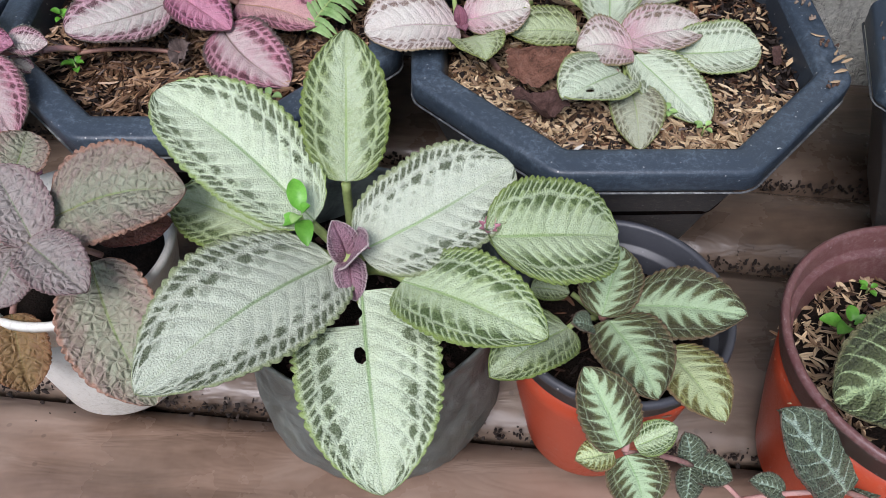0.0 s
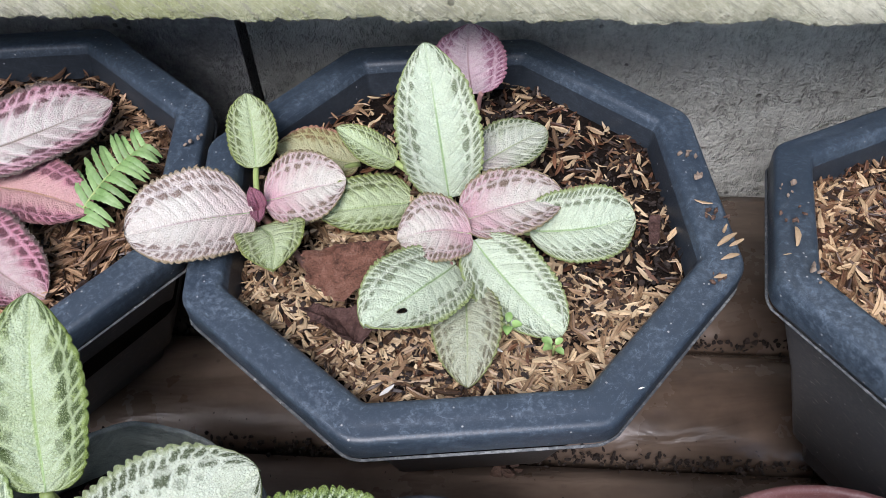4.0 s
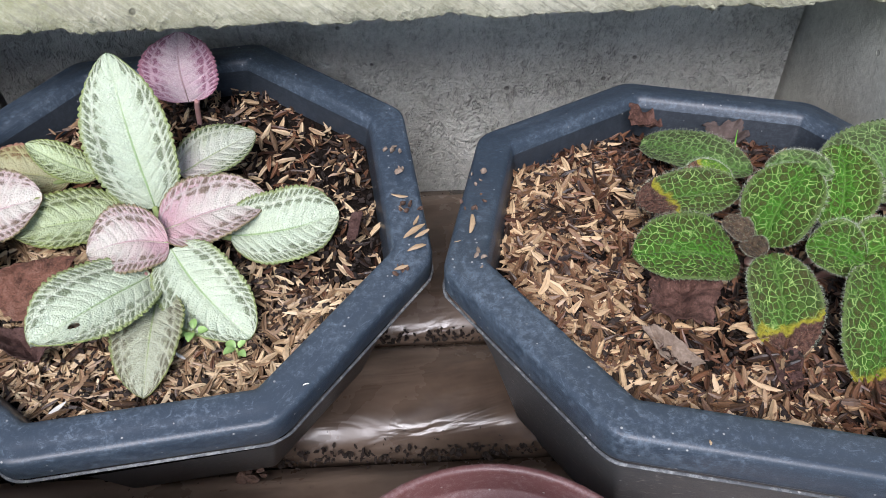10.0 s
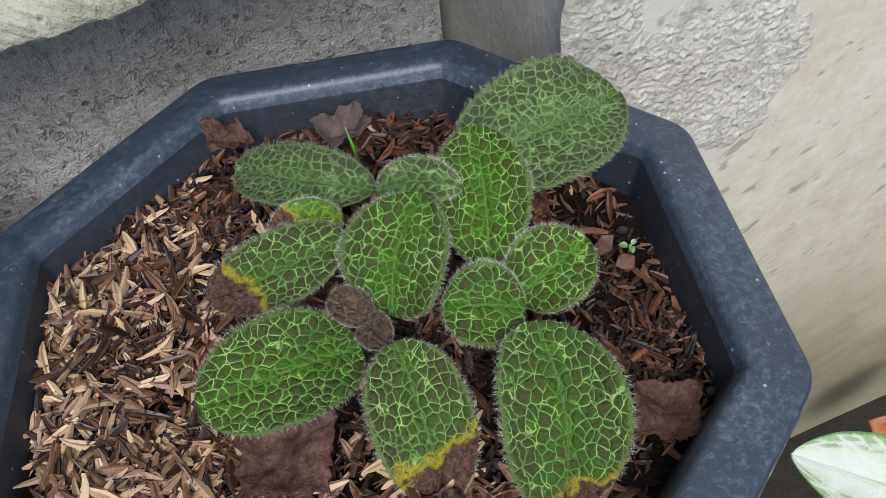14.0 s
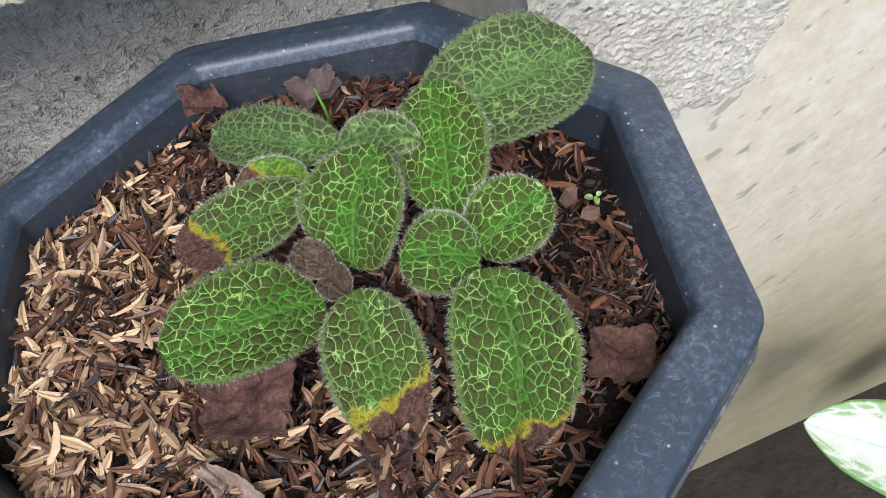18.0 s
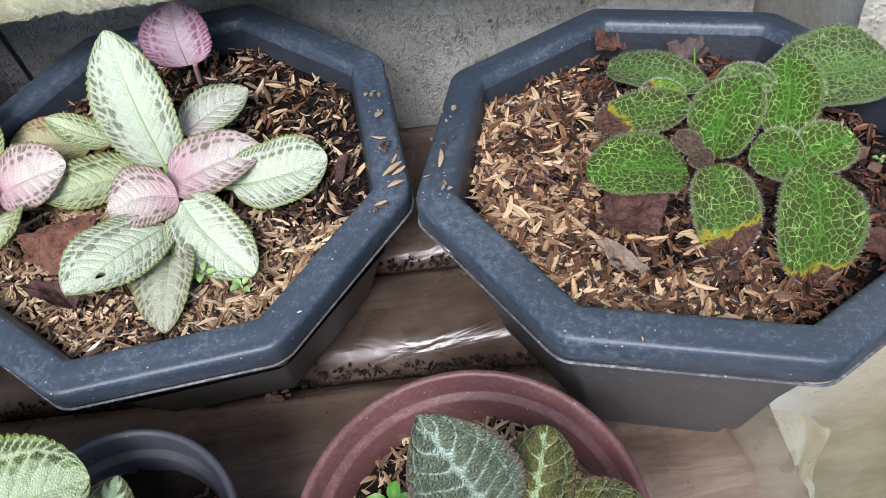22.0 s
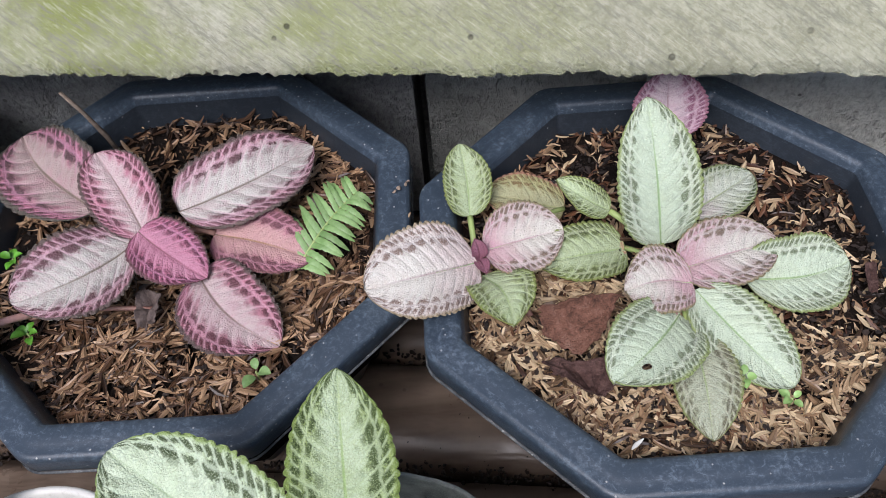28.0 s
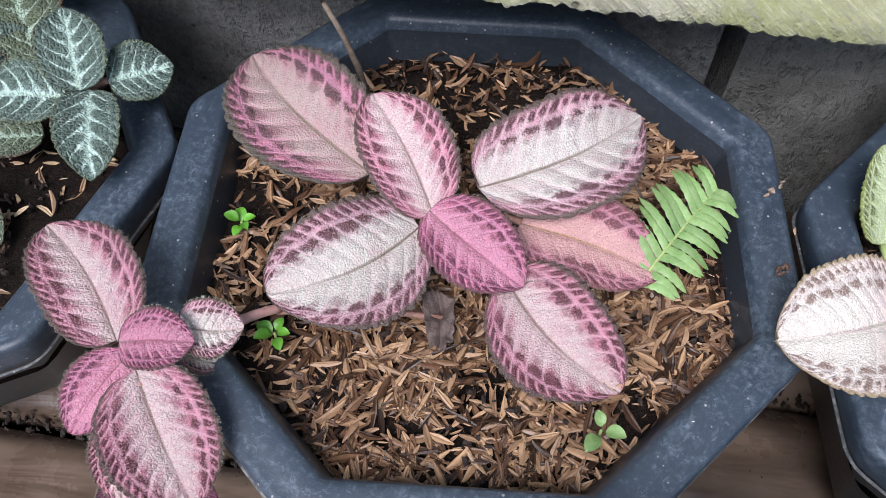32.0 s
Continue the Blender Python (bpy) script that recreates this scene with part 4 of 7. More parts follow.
def octagon_pot(cx, cy, foot, rim, apothem, yaw, tilt, label):
    pot = thing("octagonal_pot", (cx, cy, foot), label, "flower pot", "octagonal pots")
    a, y = apothem, radians(yaw)

    def ring(da, z, r=0.012, flat=1.0):
        # a leaning pot: lower rings move along its axis
        k = (rim - z)
        return eight(cx + tilt[0] * k, cy + tilt[1] * k, z, a + da, max(r + da * 0.6, 0.004), y, tilt)

    lip = [ring(-0.0140, rim - 0.0135), ring(-0.0050, rim - 0.0125), ring(-0.0012, rim - 0.0130), ring(-0.0003, rim - 0.0115), ring(0.0, rim - 0.0036), ring(-0.0003, rim - 0.0022), ring(-0.0011, rim - 0.0012), ring(-0.0026, rim - 0.0008), ring(-0.0046, rim - 0.0010), ring(-0.0060, rim - 0.0004), ring(-0.0120, rim), ring(-0.0138, rim - 0.0003), ring(-0.0150, rim - 0.0022),
           ring(-0.0160, rim - 0.0050), ring(-0.0176, rim - 0.0120), ring(-0.0215, rim - 0.0340)]
    mesh("rim", *joined(lip[:14]), black_plastic, pot)
    mesh("inner_wall", *joined(lip[13:]), shaded_plastic, pot)
    top = rim - 0.0130
    h = top - foot
    body = [ring(-0.046, foot + 0.003), ring(-0.044, foot), ring(-0.0420, foot + 0.002), ring(-0.0400, foot + h * 0.17), ring(-0.0385, foot + h * 0.185), ring(-0.0335, foot + h * 0.195), ring(-0.0320, foot + h * 0.215),
            ring(-0.0195, foot + h * 0.62), ring(-0.0068, top - 0.0045), ring(-0.0062, top - 0.0004), ring(-0.0142, top - 0.0002), ring(-0.0225, rim - 0.0300)]
    mesh("body", *joined(body, True, True, True), worn_plastic, pot)
    # a thin uneven seam of moulding flash under the rim
    seam = []
    for da, dz in ((-0.0010, 0.0), (0.0003, 0.0002), (0.0003, 0.0005), (-0.0006, 0.0006)):
        line = ring(da, rim - 0.0136 + dz)
        seam.append([(x + 0.0005 * noise.noise(Vector((x * 140, y * 140, dz * 900))), y + 0.0005 * noise.noise(Vector((x * 140, y * 140, 7))), z + 0.0005 * noise.noise(Vector((x * 260, y * 260, 3)))) for x, y, z in line])
    mesh("moulding_seam", *joined(seam), flash_mat, pot, "pale ragged moulding seam under the rim")
    return pot


def fill_soil(cx, cy, z, apothem, yaw, tilt, label, rough=0.004):
    """A lumpy soil surface that fills an octagon; returns its height at a place."""
    def height(x, y):
        p = Vector((x, y, 0))
        return z + tilt[0] * (x - cx) + tilt[1] * (y - cy) + rough * noise.noise(p * 28) + 0.0022 * noise.noise(p * 90) + 0.0009 * noise.noise(p * 320)
    rings = []
    for f in np.linspace(0.03, 1.0, 34):
        rings.append([(x, y, height(x, y)) for x, y, _ in eight(cx, cy, z, apothem * f, 0.012 * f, radians(yaw), per=11)])
    low = [(x, y, zz - 0.03) for x, y, zz in rings[-1]]
    v, f = joined(rings + [low], True, True, True)
    ob = mesh("potting_soil", v, f, soil_mat)
    tagged(ob, label, "soil", kind="stuff")
    return height


def inside_eight(x, y, apothem, yaw):
    return all(x * math.cos(radians(yaw) + i * math.pi / 4) + y * math.sin(radians(yaw) + i * math.pi / 4) < apothem for i in range(8))


def husk_shape(rng, size):
    """A split rice husk: a keeled boat, a flat sliver or a broken bit."""
    kind = rng.random()
    l = size * (rng.uniform(0.75, 1.2) if kind < 0.65 else rng.uniform(0.35, 0.9))
    w = min(l * (rng.uniform(0.20, 0.30) if kind < 0.65 else rng.uniform(0.12, 0.34)), size * 0.28)
    d = w * (rng.uniform(0.28, 0.60) if kind < 0.65 else rng.uniform(0.08, 0.25))
    curl = rng.uniform(-0.10, 0.16) * l
    ends = rng.uniform(0.06, 0.42), rng.uniform(0.06, 0.42)
    skew = rng.uniform(-0.25, 0.25) * w
    rings = []
    for t, k in ((-0.5, ends[0]), (-0.34, 0.5 + 0.5 * ends[0]), (0.0, 1.0), (0.32, 0.55 + 0.45 * ends[1]), (0.5, ends[1])):
        zc = curl * (t * 2) ** 2
        yc = skew * (t * 2) ** 2
        rings.append([(t * l, yc - 0.5 * w * k, zc), (t * l, yc - 0.28 * w * k, zc + d * k), (t * l, yc, zc + 0.62 * d * k), (t * l, yc + 0.28 * w * k, zc + d * k), (t * l, yc + 0.5 * w * k, zc)])
    return joined(rings, False)


def husks(name, cx, cy, apothem, yaw, height, count, material, label, seed, size=0.0076, bare=0.5, rise=0.0018, group="rice husks", where=None):
    rng = random.Random(seed)
    verts, faces = [], []
    made = tries = 0
    while made < count and tries < count * 12:
        tries += 1
        x, y = rng.uniform(-apothem, apothem), rng.uniform(-apothem, apothem)
        if not inside_eight(x, y, apothem, yaw) or (where and rng.random() > where(x, y)):
            continue
        here = noise.noise(Vector(((cx + x) * 30 + seed, (cy + y) * 30, seed))) * 0.6 + noise.noise(Vector(((cx + x) * 75, (cy + y) * 75, seed))) * 0.4
        if here < 0.08 * bare - 0.30 and rng.random() < 0.9:
            continue
        v, f = husk_shape(rng, size)
        z = height(cx + x, cy + y) + rng.uniform(-0.0005, rise)
        m = pose(cx + x, cy + y, z, rng.uniform(-50, 50) + (180 if rng.random() < 0.4 else 0), rng.gauss(0, 14), rng.uniform(0, 360))
        k = len(verts)
        verts += [m @ Vector(p) for p in v]
        faces += [tuple(i + k for i in q) for q in f]
        made += 1
    ob = mesh(name, verts, faces, material, smooth=False)
    return tagged(ob, label, "rice husks", group, "stuff")


def crumbs(name, places, material, label, category, seed, kind="stuff"):
    """Small broken lumps, each at (x, y, z, size)."""
    rng = random.Random(seed)
    verts, faces = [], []
    for x, y, z, s in places:
        bm = bmesh.new()
        bmesh.ops.create_icosphere(bm, subdivisions=1, radius=s / 2)
        m = pose(x, y, z + s * 0.15, rng.uniform(0, 360), rng.uniform(0, 360), rng.uniform(0, 360)) @ Matrix.Diagonal((1, rng.uniform(0.4, 0.9), rng.uniform(0.3, 0.6), 1))
        k = len(verts)
        for vert in bm.verts:
            verts.append(m @ (vert.co * rng.uniform(0.65, 1.2)))
        faces += [tuple(q.index + k for q in face.verts) for face in bm.faces]
        bm.free()
    return tagged(mesh(name, verts, faces, material, smooth=False), label, category, kind=kind)


def round_pot(name, cx, cy, foot, rim, r, outside, inside, label, split=None, lower=None, k=0.72):
    """A tapered round pot with a rolled rim; where split is given the lower wall is another colour."""
    pot = thing(name, (cx, cy, foot), label, "flower pot")

    def ring(rr, z):
        return [(cx + rr * math.cos(q), cy + rr * math.sin(q), z) for q in np.linspace(0, 2 * math.pi, 56, endpoint=False)]
    h = rim - foot
    at = foot + h * (split or 0.78)
    mesh("rim", *joined([ring(r - 0.0050, at), ring(r - 0.0032, at), ring(r - 0.0020, rim - 0.004), ring(r - 0.0002, rim - 0.0035), ring(r, rim - 0.0015), ring(r - 0.0006, rim), ring(r - 0.0022, rim + 0.0003), ring(r - 0.0034, rim - 0.001),
                         ring(r - 0.0042, rim - 0.0095), ring(r - 0.0048, rim - 0.0105), ring(r - 0.0072, rim - 0.0112), ring(r - 0.0078, rim - 0.0125), ring(r - 0.0092, at - 0.008), ring(r - 0.0125, at - 0.022)]), inside, pot)
    mesh("body", *joined([ring(r * k - 0.004, foot + 0.002), ring(r * k, foot), ring(r * k + 0.001, foot + 0.002), ring(r * k + (r - 0.0042 - r * k) * 0.62, foot + (at - foot) * 0.5), ring(r * k + (r - 0.0042 - r * k) * 0.86, foot + (at - foot) * 0.78), ring(r - 0.0042, at - 0.0003), ring(r - 0.0050, at - 0.0003), ring(r * k + (r - 0.0042 - r * k) * 0.40, foot + h * 0.42)], True, True, True), lower or outside, pot)
    return pot


def disc_soil(cx, cy, z, r, label):
    def height(x, y):
        p = Vector((x, y, 0))
        return z + 0.003 * noise.noise(p * 40) + 0.0018 * noise.noise(p * 110) + 0.0008 * noise.noise(p * 330)
    rings = [[(cx + r * f * math.cos(q), cy + r * f * math.sin(q), height(cx + r * f * math.cos(q), cy + r * f * math.sin(q))) for q in np.linspace(0, 2 * math.pi, 60, endpoint=False)] for f in np.linspace(0.03, 1, 18)]
    low = [(cx + (x - cx) * 0.78, cy + (y - cy) * 0.78, zz - 0.02) for x, y, zz in rings[-1]]
    v, f = joined(rings + [low], True, True, True)
    tagged(mesh("potting_soil", v, f, soil_mat), label, "soil", kind="stuff")
    return height


def small_leaf(plant, base, tip, width, material, lift=0.15, name="leaf"):
    """A smooth little blade of a seedling or a fern, folded along its rib."""
    base, tip = Vector(base), Vector(tip)
    along = tip - base
    length = along.length
    along.normalize()
    side = along.cross(Vector((0, 0, 1))).normalized()
    up = side.cross(along)
    rings = []
    for v in np.linspace(0, 1, 9):
        half = 0.5 * width * max(0.02, math.sin(math.pi * v ** 0.9)) ** 0.58
        c = base + along * (v * length) + up * (lift * length * 4 * v * (1 - v))
        rings.append([c - side * half + up * half * 0.35, c - side * half * 0.5 + up * half * 0.12, c, c + side * half * 0.5 + up * half * 0.12, c + side * half + up * half * 0.35])
    n = 5 * len(rings)
    v, f = joined(rings, False)
    v = v + [p - up * 0.0003 for p in v]
    f = f + [tuple(n + i for i in reversed(q)) for q in f]
    return mesh(name, v, f, material, plant)


def seedling(x, y, z, size, turn, label, material=None, leaves=5):
    plant = thing("seedling", (x, y, z), label, "seedling", "weed seedlings")
    material = material or seed_green
    top = Vector((x, y, z + size * 0.8))
    mesh("stem", *tube([(x, y, z - 0.002), (x, y, z + size * 0.4), top], 0.0005, 6), stem_green, plant)
    for i in range(leaves):
        a = radians(turn + i * 360 / leaves + (i % 2) * 14)
        k = size * (0.75 + 0.3 * ((i * 7) % 4) / 3)
        d = Vector((math.cos(a), math.sin(a), 0.12 if i % 2 else 0.3))
        start = top - Vector((0, 0, 0.25 * size * (i % 2)))
        small_leaf(plant, start + d * k * 0.18, start + d * k, k * 0.62, material)
    return plant


def fleck(x, y, z, size, turn, material, label, name="husk_fleck", category="husk"):
    rng = random.Random(int(abs(x * 7919 + y * 104729) * 1000))
    v, f = husk_shape(rng, size)
    m = pose(x, y, z, rng.uniform(-20, 20), rng.uniform(-8, 8), turn)
    return tagged(mesh(name, [m @ Vector(p) for p in v], f, material), label, category, "flecks on the rims")


def dead_leaf(points, label, material, name="dry_leaf", crumple=0.002, seed=3):
    """A crumpled dry leaf with a torn outline, spread over four corners given in order."""
    a, b, c, d = [Vector(p) for p in points]
    up = (b - a).cross(d - a).normalized()
    if up.z < 0:
        up = -up
    around, rings = 64, []
    for i in range(15):
        r = 0.02 + 0.98 * i / 14
        ring = []
        for q in np.linspace(0, 2 * math.pi, around, endpoint=False):
            x, y = math.cos(q), math.sin(q)
            k = 1 / max(abs(x), abs(y)) ** 0.8
            k *= 1 + 0.20 * noise.noise(Vector((x * 1.7 + seed, y * 1.7, 0))) + 0.16 * r * noise.noise(Vector((x * 8, y * 8, seed)))
            s, t = 0.5 + 0.5 * r * k * x * 0.93, 0.5 + 0.5 * r * k * y * 0.93
            p = a.lerp(b, s).lerp(d.lerp(c, s), t)
            z = p * 70 + Vector((seed, seed, seed))
            lift = crumple * (noise.noise(z) + 0.7 * noise.noise(z * 2.3) + 0.4 * noise.noise(z * 5.0)) + crumple * 1.6 * max(0, r - 0.6) * (1 + noise.noise(Vector((x * 2, y * 2, seed))))
            fold = crumple * 0.7 * abs(math.sin((s - 0.5) * 5))
            ring.append(p + up * (lift + fold))
        rings.append(ring)
    v, f = joined(rings, True, True, False)
    m = len(v)
    v = v + [p - up * 0.0006 for p in v]
    f = f + [tuple(m + i for i in reversed(q)) for q in f]
    last = 14 * around
    for j in range(around):
        p, q = last + j, last + (j + 1) % around
        f.append((p, q, m + q, m + p))
    return tagged(mesh(name, v, f, material), label, "dry leaf")


# ---- structure ----
SLOPE = -0.107          # the walls, the ledge and the boards all run at this slope in plan
BENCH = 0.095


def block(name, x0, x1, y_front, y_back, z0, z1, material, label, cut=0.04, rough=0.0, category="wall", lean=0.0):
    """A wall block that follows the slope, gridded, with a slightly uneven face; lean: how far the top stands back."""
    nx, nz = max(2, int((x1 - x0) / cut)), max(2, int((z1 - z0) / cut))
    rings = []
    for i in range(nx + 1):
        x = x0 + (x1 - x0) * i / nx
        ring = []
        for j in range(nz + 1):
            z = z0 + (z1 - z0) * j / nz
            q = Vector((x, z, y_front)) * 18
            ring.append((x, y_front + SLOPE * x + lean * (z - z0) - rough * noise.noise(q) - rough * 0.5 * noise.noise(q * 3.1), z))
        ring.append((x, y_back + SLOPE * x, z1))
        ring.append((x, y_back + SLOPE * x, z0))
        rings.append(ring)
    v, f = joined(rings, True, True, True)
    return tagged(mesh(name, v, f, material, smooth=False), label, category, kind="structure")


# ground, well below the bench
gx = [-400, -60, -12, -4] + list(np.linspace(-1.6, 2.4, 40)) + [5, 14, 60, 400]
gy = [-400, -60, -12, -4] + list(np.linspace(-1.6, 1.2, 30)) + [4, 14, 60, 400]
gv = [(x, y, -0.62 + 0.02 * noise.noise(Vector((x, y, 0)) * 3)) for x in gx for y in gy]
k = len(gy)
gf = [(i * k + j, (i + 1) * k + j, (i + 1) * k + j + 1, i * k + j + 1) for i in range(len(gx) - 1) for j in range(k - 1)]
tagged(mesh("ground", gv, gf, ground_mat), "dark damp earth far below the plant shelf", "ground", kind="structure")

# back wall of grey blocks, with an open joint behind two pots
block("wall_back", -1.6, -0.0215, 0.497, 0.62, -0.62, 0.72, dark_wall, "grey weathered concrete back wall, left block", 0.03, 0.0015)
block("wall_back", -0.0140, 0.4040, 0.490, 0.62, -0.62, 0.72, pale_wall, "grey weathered concrete back wall block", 0.02, 0.0015)
block("wall_back_recess", -0.030, -0.006, 0.560, 0.66, -0.62, 0.72, wall_mat, "dark open joint between grey wall blocks", 0.05, 0.001)


def ledge():
    """A rough cast ledge that overhangs the pots: a ragged lower lip and a face that slopes back."""
    rng = random.Random(5)
    nx = 1500
    rings = []
    for i in range(nx + 1):
        x = -1.2 + 1.62 * i / nx
        base = 0.4095
        jag = 0.0008 * noise.noise(Vector((x * 160, 0, 3))) + 0.0022 * noise.noise(Vector((x * 45, 0, 7))) + 0.0010 * noise.noise(Vector((x * 420, 0, 1))) + 0.0005 * noise.noise(Vector((x * 900, 0, 5)))
        if noise.noise(Vector((x * 30, 5, 9))) > 0.42:
            jag += 0.003 * (noise.noise(Vector((x * 30, 5, 9))) - 0.42) * 4
        ring = [(x, 0.64 + SLOPE * x, 0.262), (x, base + 0.020 + SLOPE * x + jag, 0.2545 + jag * 0.2), (x, base + 0.003 + SLOPE * x + jag, 0.2535 + jag * 0.9)]
        for k in range(18):
            f = k / 17
            d = 0.13 * f
            wob = 0.0008 * noise.noise(Vector((x * 90 + d * 60, d * 160, 2))) + 0.0012 * noise.noise(Vector((x * 300, d * 300, 4)))
            lipr = jag * max(0, 1 - f * 9)
            ring.append((x, base + SLOPE * x + d * 0.62 + lipr + wob * 0.5, 0.2555 + d * 0.78 + lipr * 0.6 + wob))
        ring.append((x, 0.64 + SLOPE * x, 0.372))
        rings.append(ring)
    v, f = joined(rings, True, True, True)
    return tagged(mesh("ledge", v, f, slab_mat), "pale rough concrete ledge with yellow-green moss and a ragged lower lip", "ledge", kind="structure")


ledge()


def pillar():
    """The pillar at the end: a grey left flank and a cream front, with raw mortar left at its edge."""
    x0, y0 = 0.396, 0.3865
    front = block("pillar", 0.4165, 1.3, y0, 0.75, -0.62, 0.9, pillar_mat, "cream painted pillar with grey stains and a bare mortar edge", 0.05, 0.0008)

    def crumbly(xa, xb, za, zb, seed, label):
        """Chunky bare mortar that stands proud where the paint has come off; its outline sinks below the paint."""
        nx, nz = int((xb - xa) / 0.0008), int((zb - za) / 0.0008)
        grid = []
        for i in range(nx + 1):
            for j in range(nz + 1):
                s, t = i / nx, j / nz
                x, z = xa + (xb - xa) * s, za + (zb - za) * t
                q = Vector((x * 330, z * 300, seed))
                inside = 1 - max(abs(2 * s - 1), abs(2 * t - 1)) ** 2 * 1.15 + 0.75 * noise.noise(q * 0.14) + 0.45 * noise.noise(q * 0.4)
                inside = max(-0.4, min(0.5, inside))
                lump = abs(noise.noise(q)) + 0.6 * abs(noise.noise(q * 2.1)) + 0.35 * noise.noise(q * 4.3)
                out = 0.0019 * min(1.0, inside * 3) * (0.1 + lump) if inside > 0 else 0.004 * inside
                grid.append((x, y0 + SLOPE * x - out, z))
        faces = [(i * (nz + 1) + j, (i + 1) * (nz + 1) + j, (i + 1) * (nz + 1) + j + 1, i * (nz + 1) + j + 1) for i in range(nx) for j in range(nz)]
        mesh("mortar_patch", grid, faces, rough_mat, front, label)

    crumbly(0.402, 0.500, 0.118, 0.228, 4, "raw grey crumbly mortar patch")
    crumbly(0.397, 0.424, 0.190, 0.345, 9, "strip of raw pitted mortar along the pillar's edge")
    crumbly(0.448, 0.520, 0.243, 0.290, 2, "small bare mortar patch")
    rings = []
    for j in range(41):
        z = -0.4 + 1.2 * j / 40
        rings.append([(0.4180, y0 + SLOPE * x0 + 0.0015 * noise.noise(Vector((0, 0, z * 40))), z), (0.4015 + 0.001 * noise.noise(Vector((1, 0, z * 30))), y0 + SLOPE * x0 + 0.003, z), (0.4055, y0 + 0.06 + SLOPE * x0, z), (0.4115, 0.60 + SLOPE * x0, z), (0.4180, 0.60 + SLOPE * x0, z)])
    v, f = joined(rings, True, True, True)
    mesh("flank", v, f, flank_mat, front, "grey smooth concrete flank of the pillar", smooth=False)


pillar()


def boards():
    """Rounded boards wrapped in glossy brown film, laid side by side with dirt between them."""
    shelf = thing("plant_shelf", (0.0, 0.25, BENCH - 0.03), "shelf of brown boards wrapped in wet glossy film", "shelf")
    edges = [(-0.10, 0.036), (0.042, 0.186), (0.194, 0.306), (0.313, 0.372), (0.378, 0.484)]
    for i, (ya, yb) in enumerate(edges):
        rings = []
        x1 = 0.335
        for x in np.linspace(-0.75, x1, 56):
            ring = []
            for t in np.linspace(0, 1, 13):
                y = ya + (yb - ya) * t
                crown = 0.010 * (1 - abs(2 * t - 1) ** 3.2)
                w = 0.0012 * noise.noise(Vector((x * 9, y * 40, i))) + 0.0006 * noise.noise(Vector((x * 40, y * 90, i)))
                ring.append((x, y + SLOPE * x, BENCH - 0.010 + crown + w))
            ring += [(x, yb + SLOPE * x + 0.001, BENCH - 0.032), (x, ya + SLOPE * x - 0.001, BENCH - 0.032)]
            rings.append(ring)
        v, f = joined(rings, True, True, True)
        mesh("board", v, f, board_lit if i < 2 else board_mat, shelf)
    rings = []
    for x in np.linspace(-0.72, 0.32, 30):
        rings.append([(x, -0.09 + SLOPE * x, BENCH - 0.045), (x, 0.48 + SLOPE * x, BENCH - 0.045), (x, 0.48 + SLOPE * x, BENCH - 0.0335), (x, -0.09 + SLOPE * x, BENCH - 0.0335)])
    v, f = joined(rings, True, True, True)
    mesh("underlay", v, f, soil_mat, shelf, "dark dirt-covered underlay below the boards")
    for x in (-0.55, 0.22):
        v, f = joined([[(x, -0.05, z), (x + 0.04, -0.05, z), (x + 0.04, 0.4, z), (x, 0.4, z)] for z in (-0.66, BENCH - 0.046)], True, True, True)
        mesh("support", v, f, wall_mat, shelf, smooth=False)


boards()
rng = random.Random(21)
dirt = []
for y0 in (0.309, 0.190, 0.375, 0.039):
    for i in range(1100):
        x = rng.uniform(-0.45, 0.325)
        dirt.append((x, y0 + SLOPE * x + rng.gauss(0, 0.0024), BENCH - 0.006 + rng.uniform(-0.004, 0.002), rng.uniform(0.0012, 0.0042)))
for i in range(260):
    x = rng.uniform(-0.3, 0.32)
    dirt.append((x, rng.choice((0.309, 0.309, 0.190)) + SLOPE * x + rng.gauss(0, 0.014), BENCH - 0.0006, rng.uniform(0.0005, 0.0016)))
crumbs("dirt_crumbs", dirt, dark_crumb, "black soil crumbs in the gaps of the shelf", "dirt", 4)
crumbs("bark_lump", [(0.1000 + dx, 0.2860 + dy, BENCH + 0.0005, s) for dx, dy, s in ((0, 0, 0.008), (0.005, -0.001, 0.009), (0.010, 0.000, 0.007), (0.003, 0.003, 0.006), (0.008, 0.003, 0.005))], crumb_mat, "reddish brown crumbling bark lump on the shelf", "bark", 9, kind="")

# ---- octagonal pots with their soil and husks ----
octagon_pot(-0.1245, 0.3795, BENCH, 0.2035, 0.1040, 0.0, (0.0, 0.04), "black plastic octagonal pot holding the pink-leaved plant")
octagon_pot(0.0882, 0.3503, BENCH, 0.2075, 0.1038, 1.0, (-0.01, 0.01), "black plastic octagonal pot holding the pale silver plant")
octagon_pot(0.3052, 0.2985, 0.1010, 0.2125, 0.1034, -18.9, (-0.068, -0.148), "black plastic octagonal pot leaning back in the wall corner")
octagon_pot(-0.3440, 0.4000, BENCH, 0.1960, 0.1040, -18.0, (0.0, 0.0), "black plastic octagonal pot holding the silver-veined plant")
top_a = fill_soil(-0.1245, 0.3795, 0.1850, 0.0868, 0.0, (0.0, 0.05), "dark potting soil in an octagonal pot")
top_b = fill_soil(0.0882, 0.3503, 0.1920, 0.0868, 1.0, (0.0, 0.01), "dark potting soil in an octagonal pot")
top_c = fill_soil(0.3045, 0.2975, 0.1960, 0.0868, -18.9, (-0.095, -0.150), "dark potting soil in an octagonal pot")
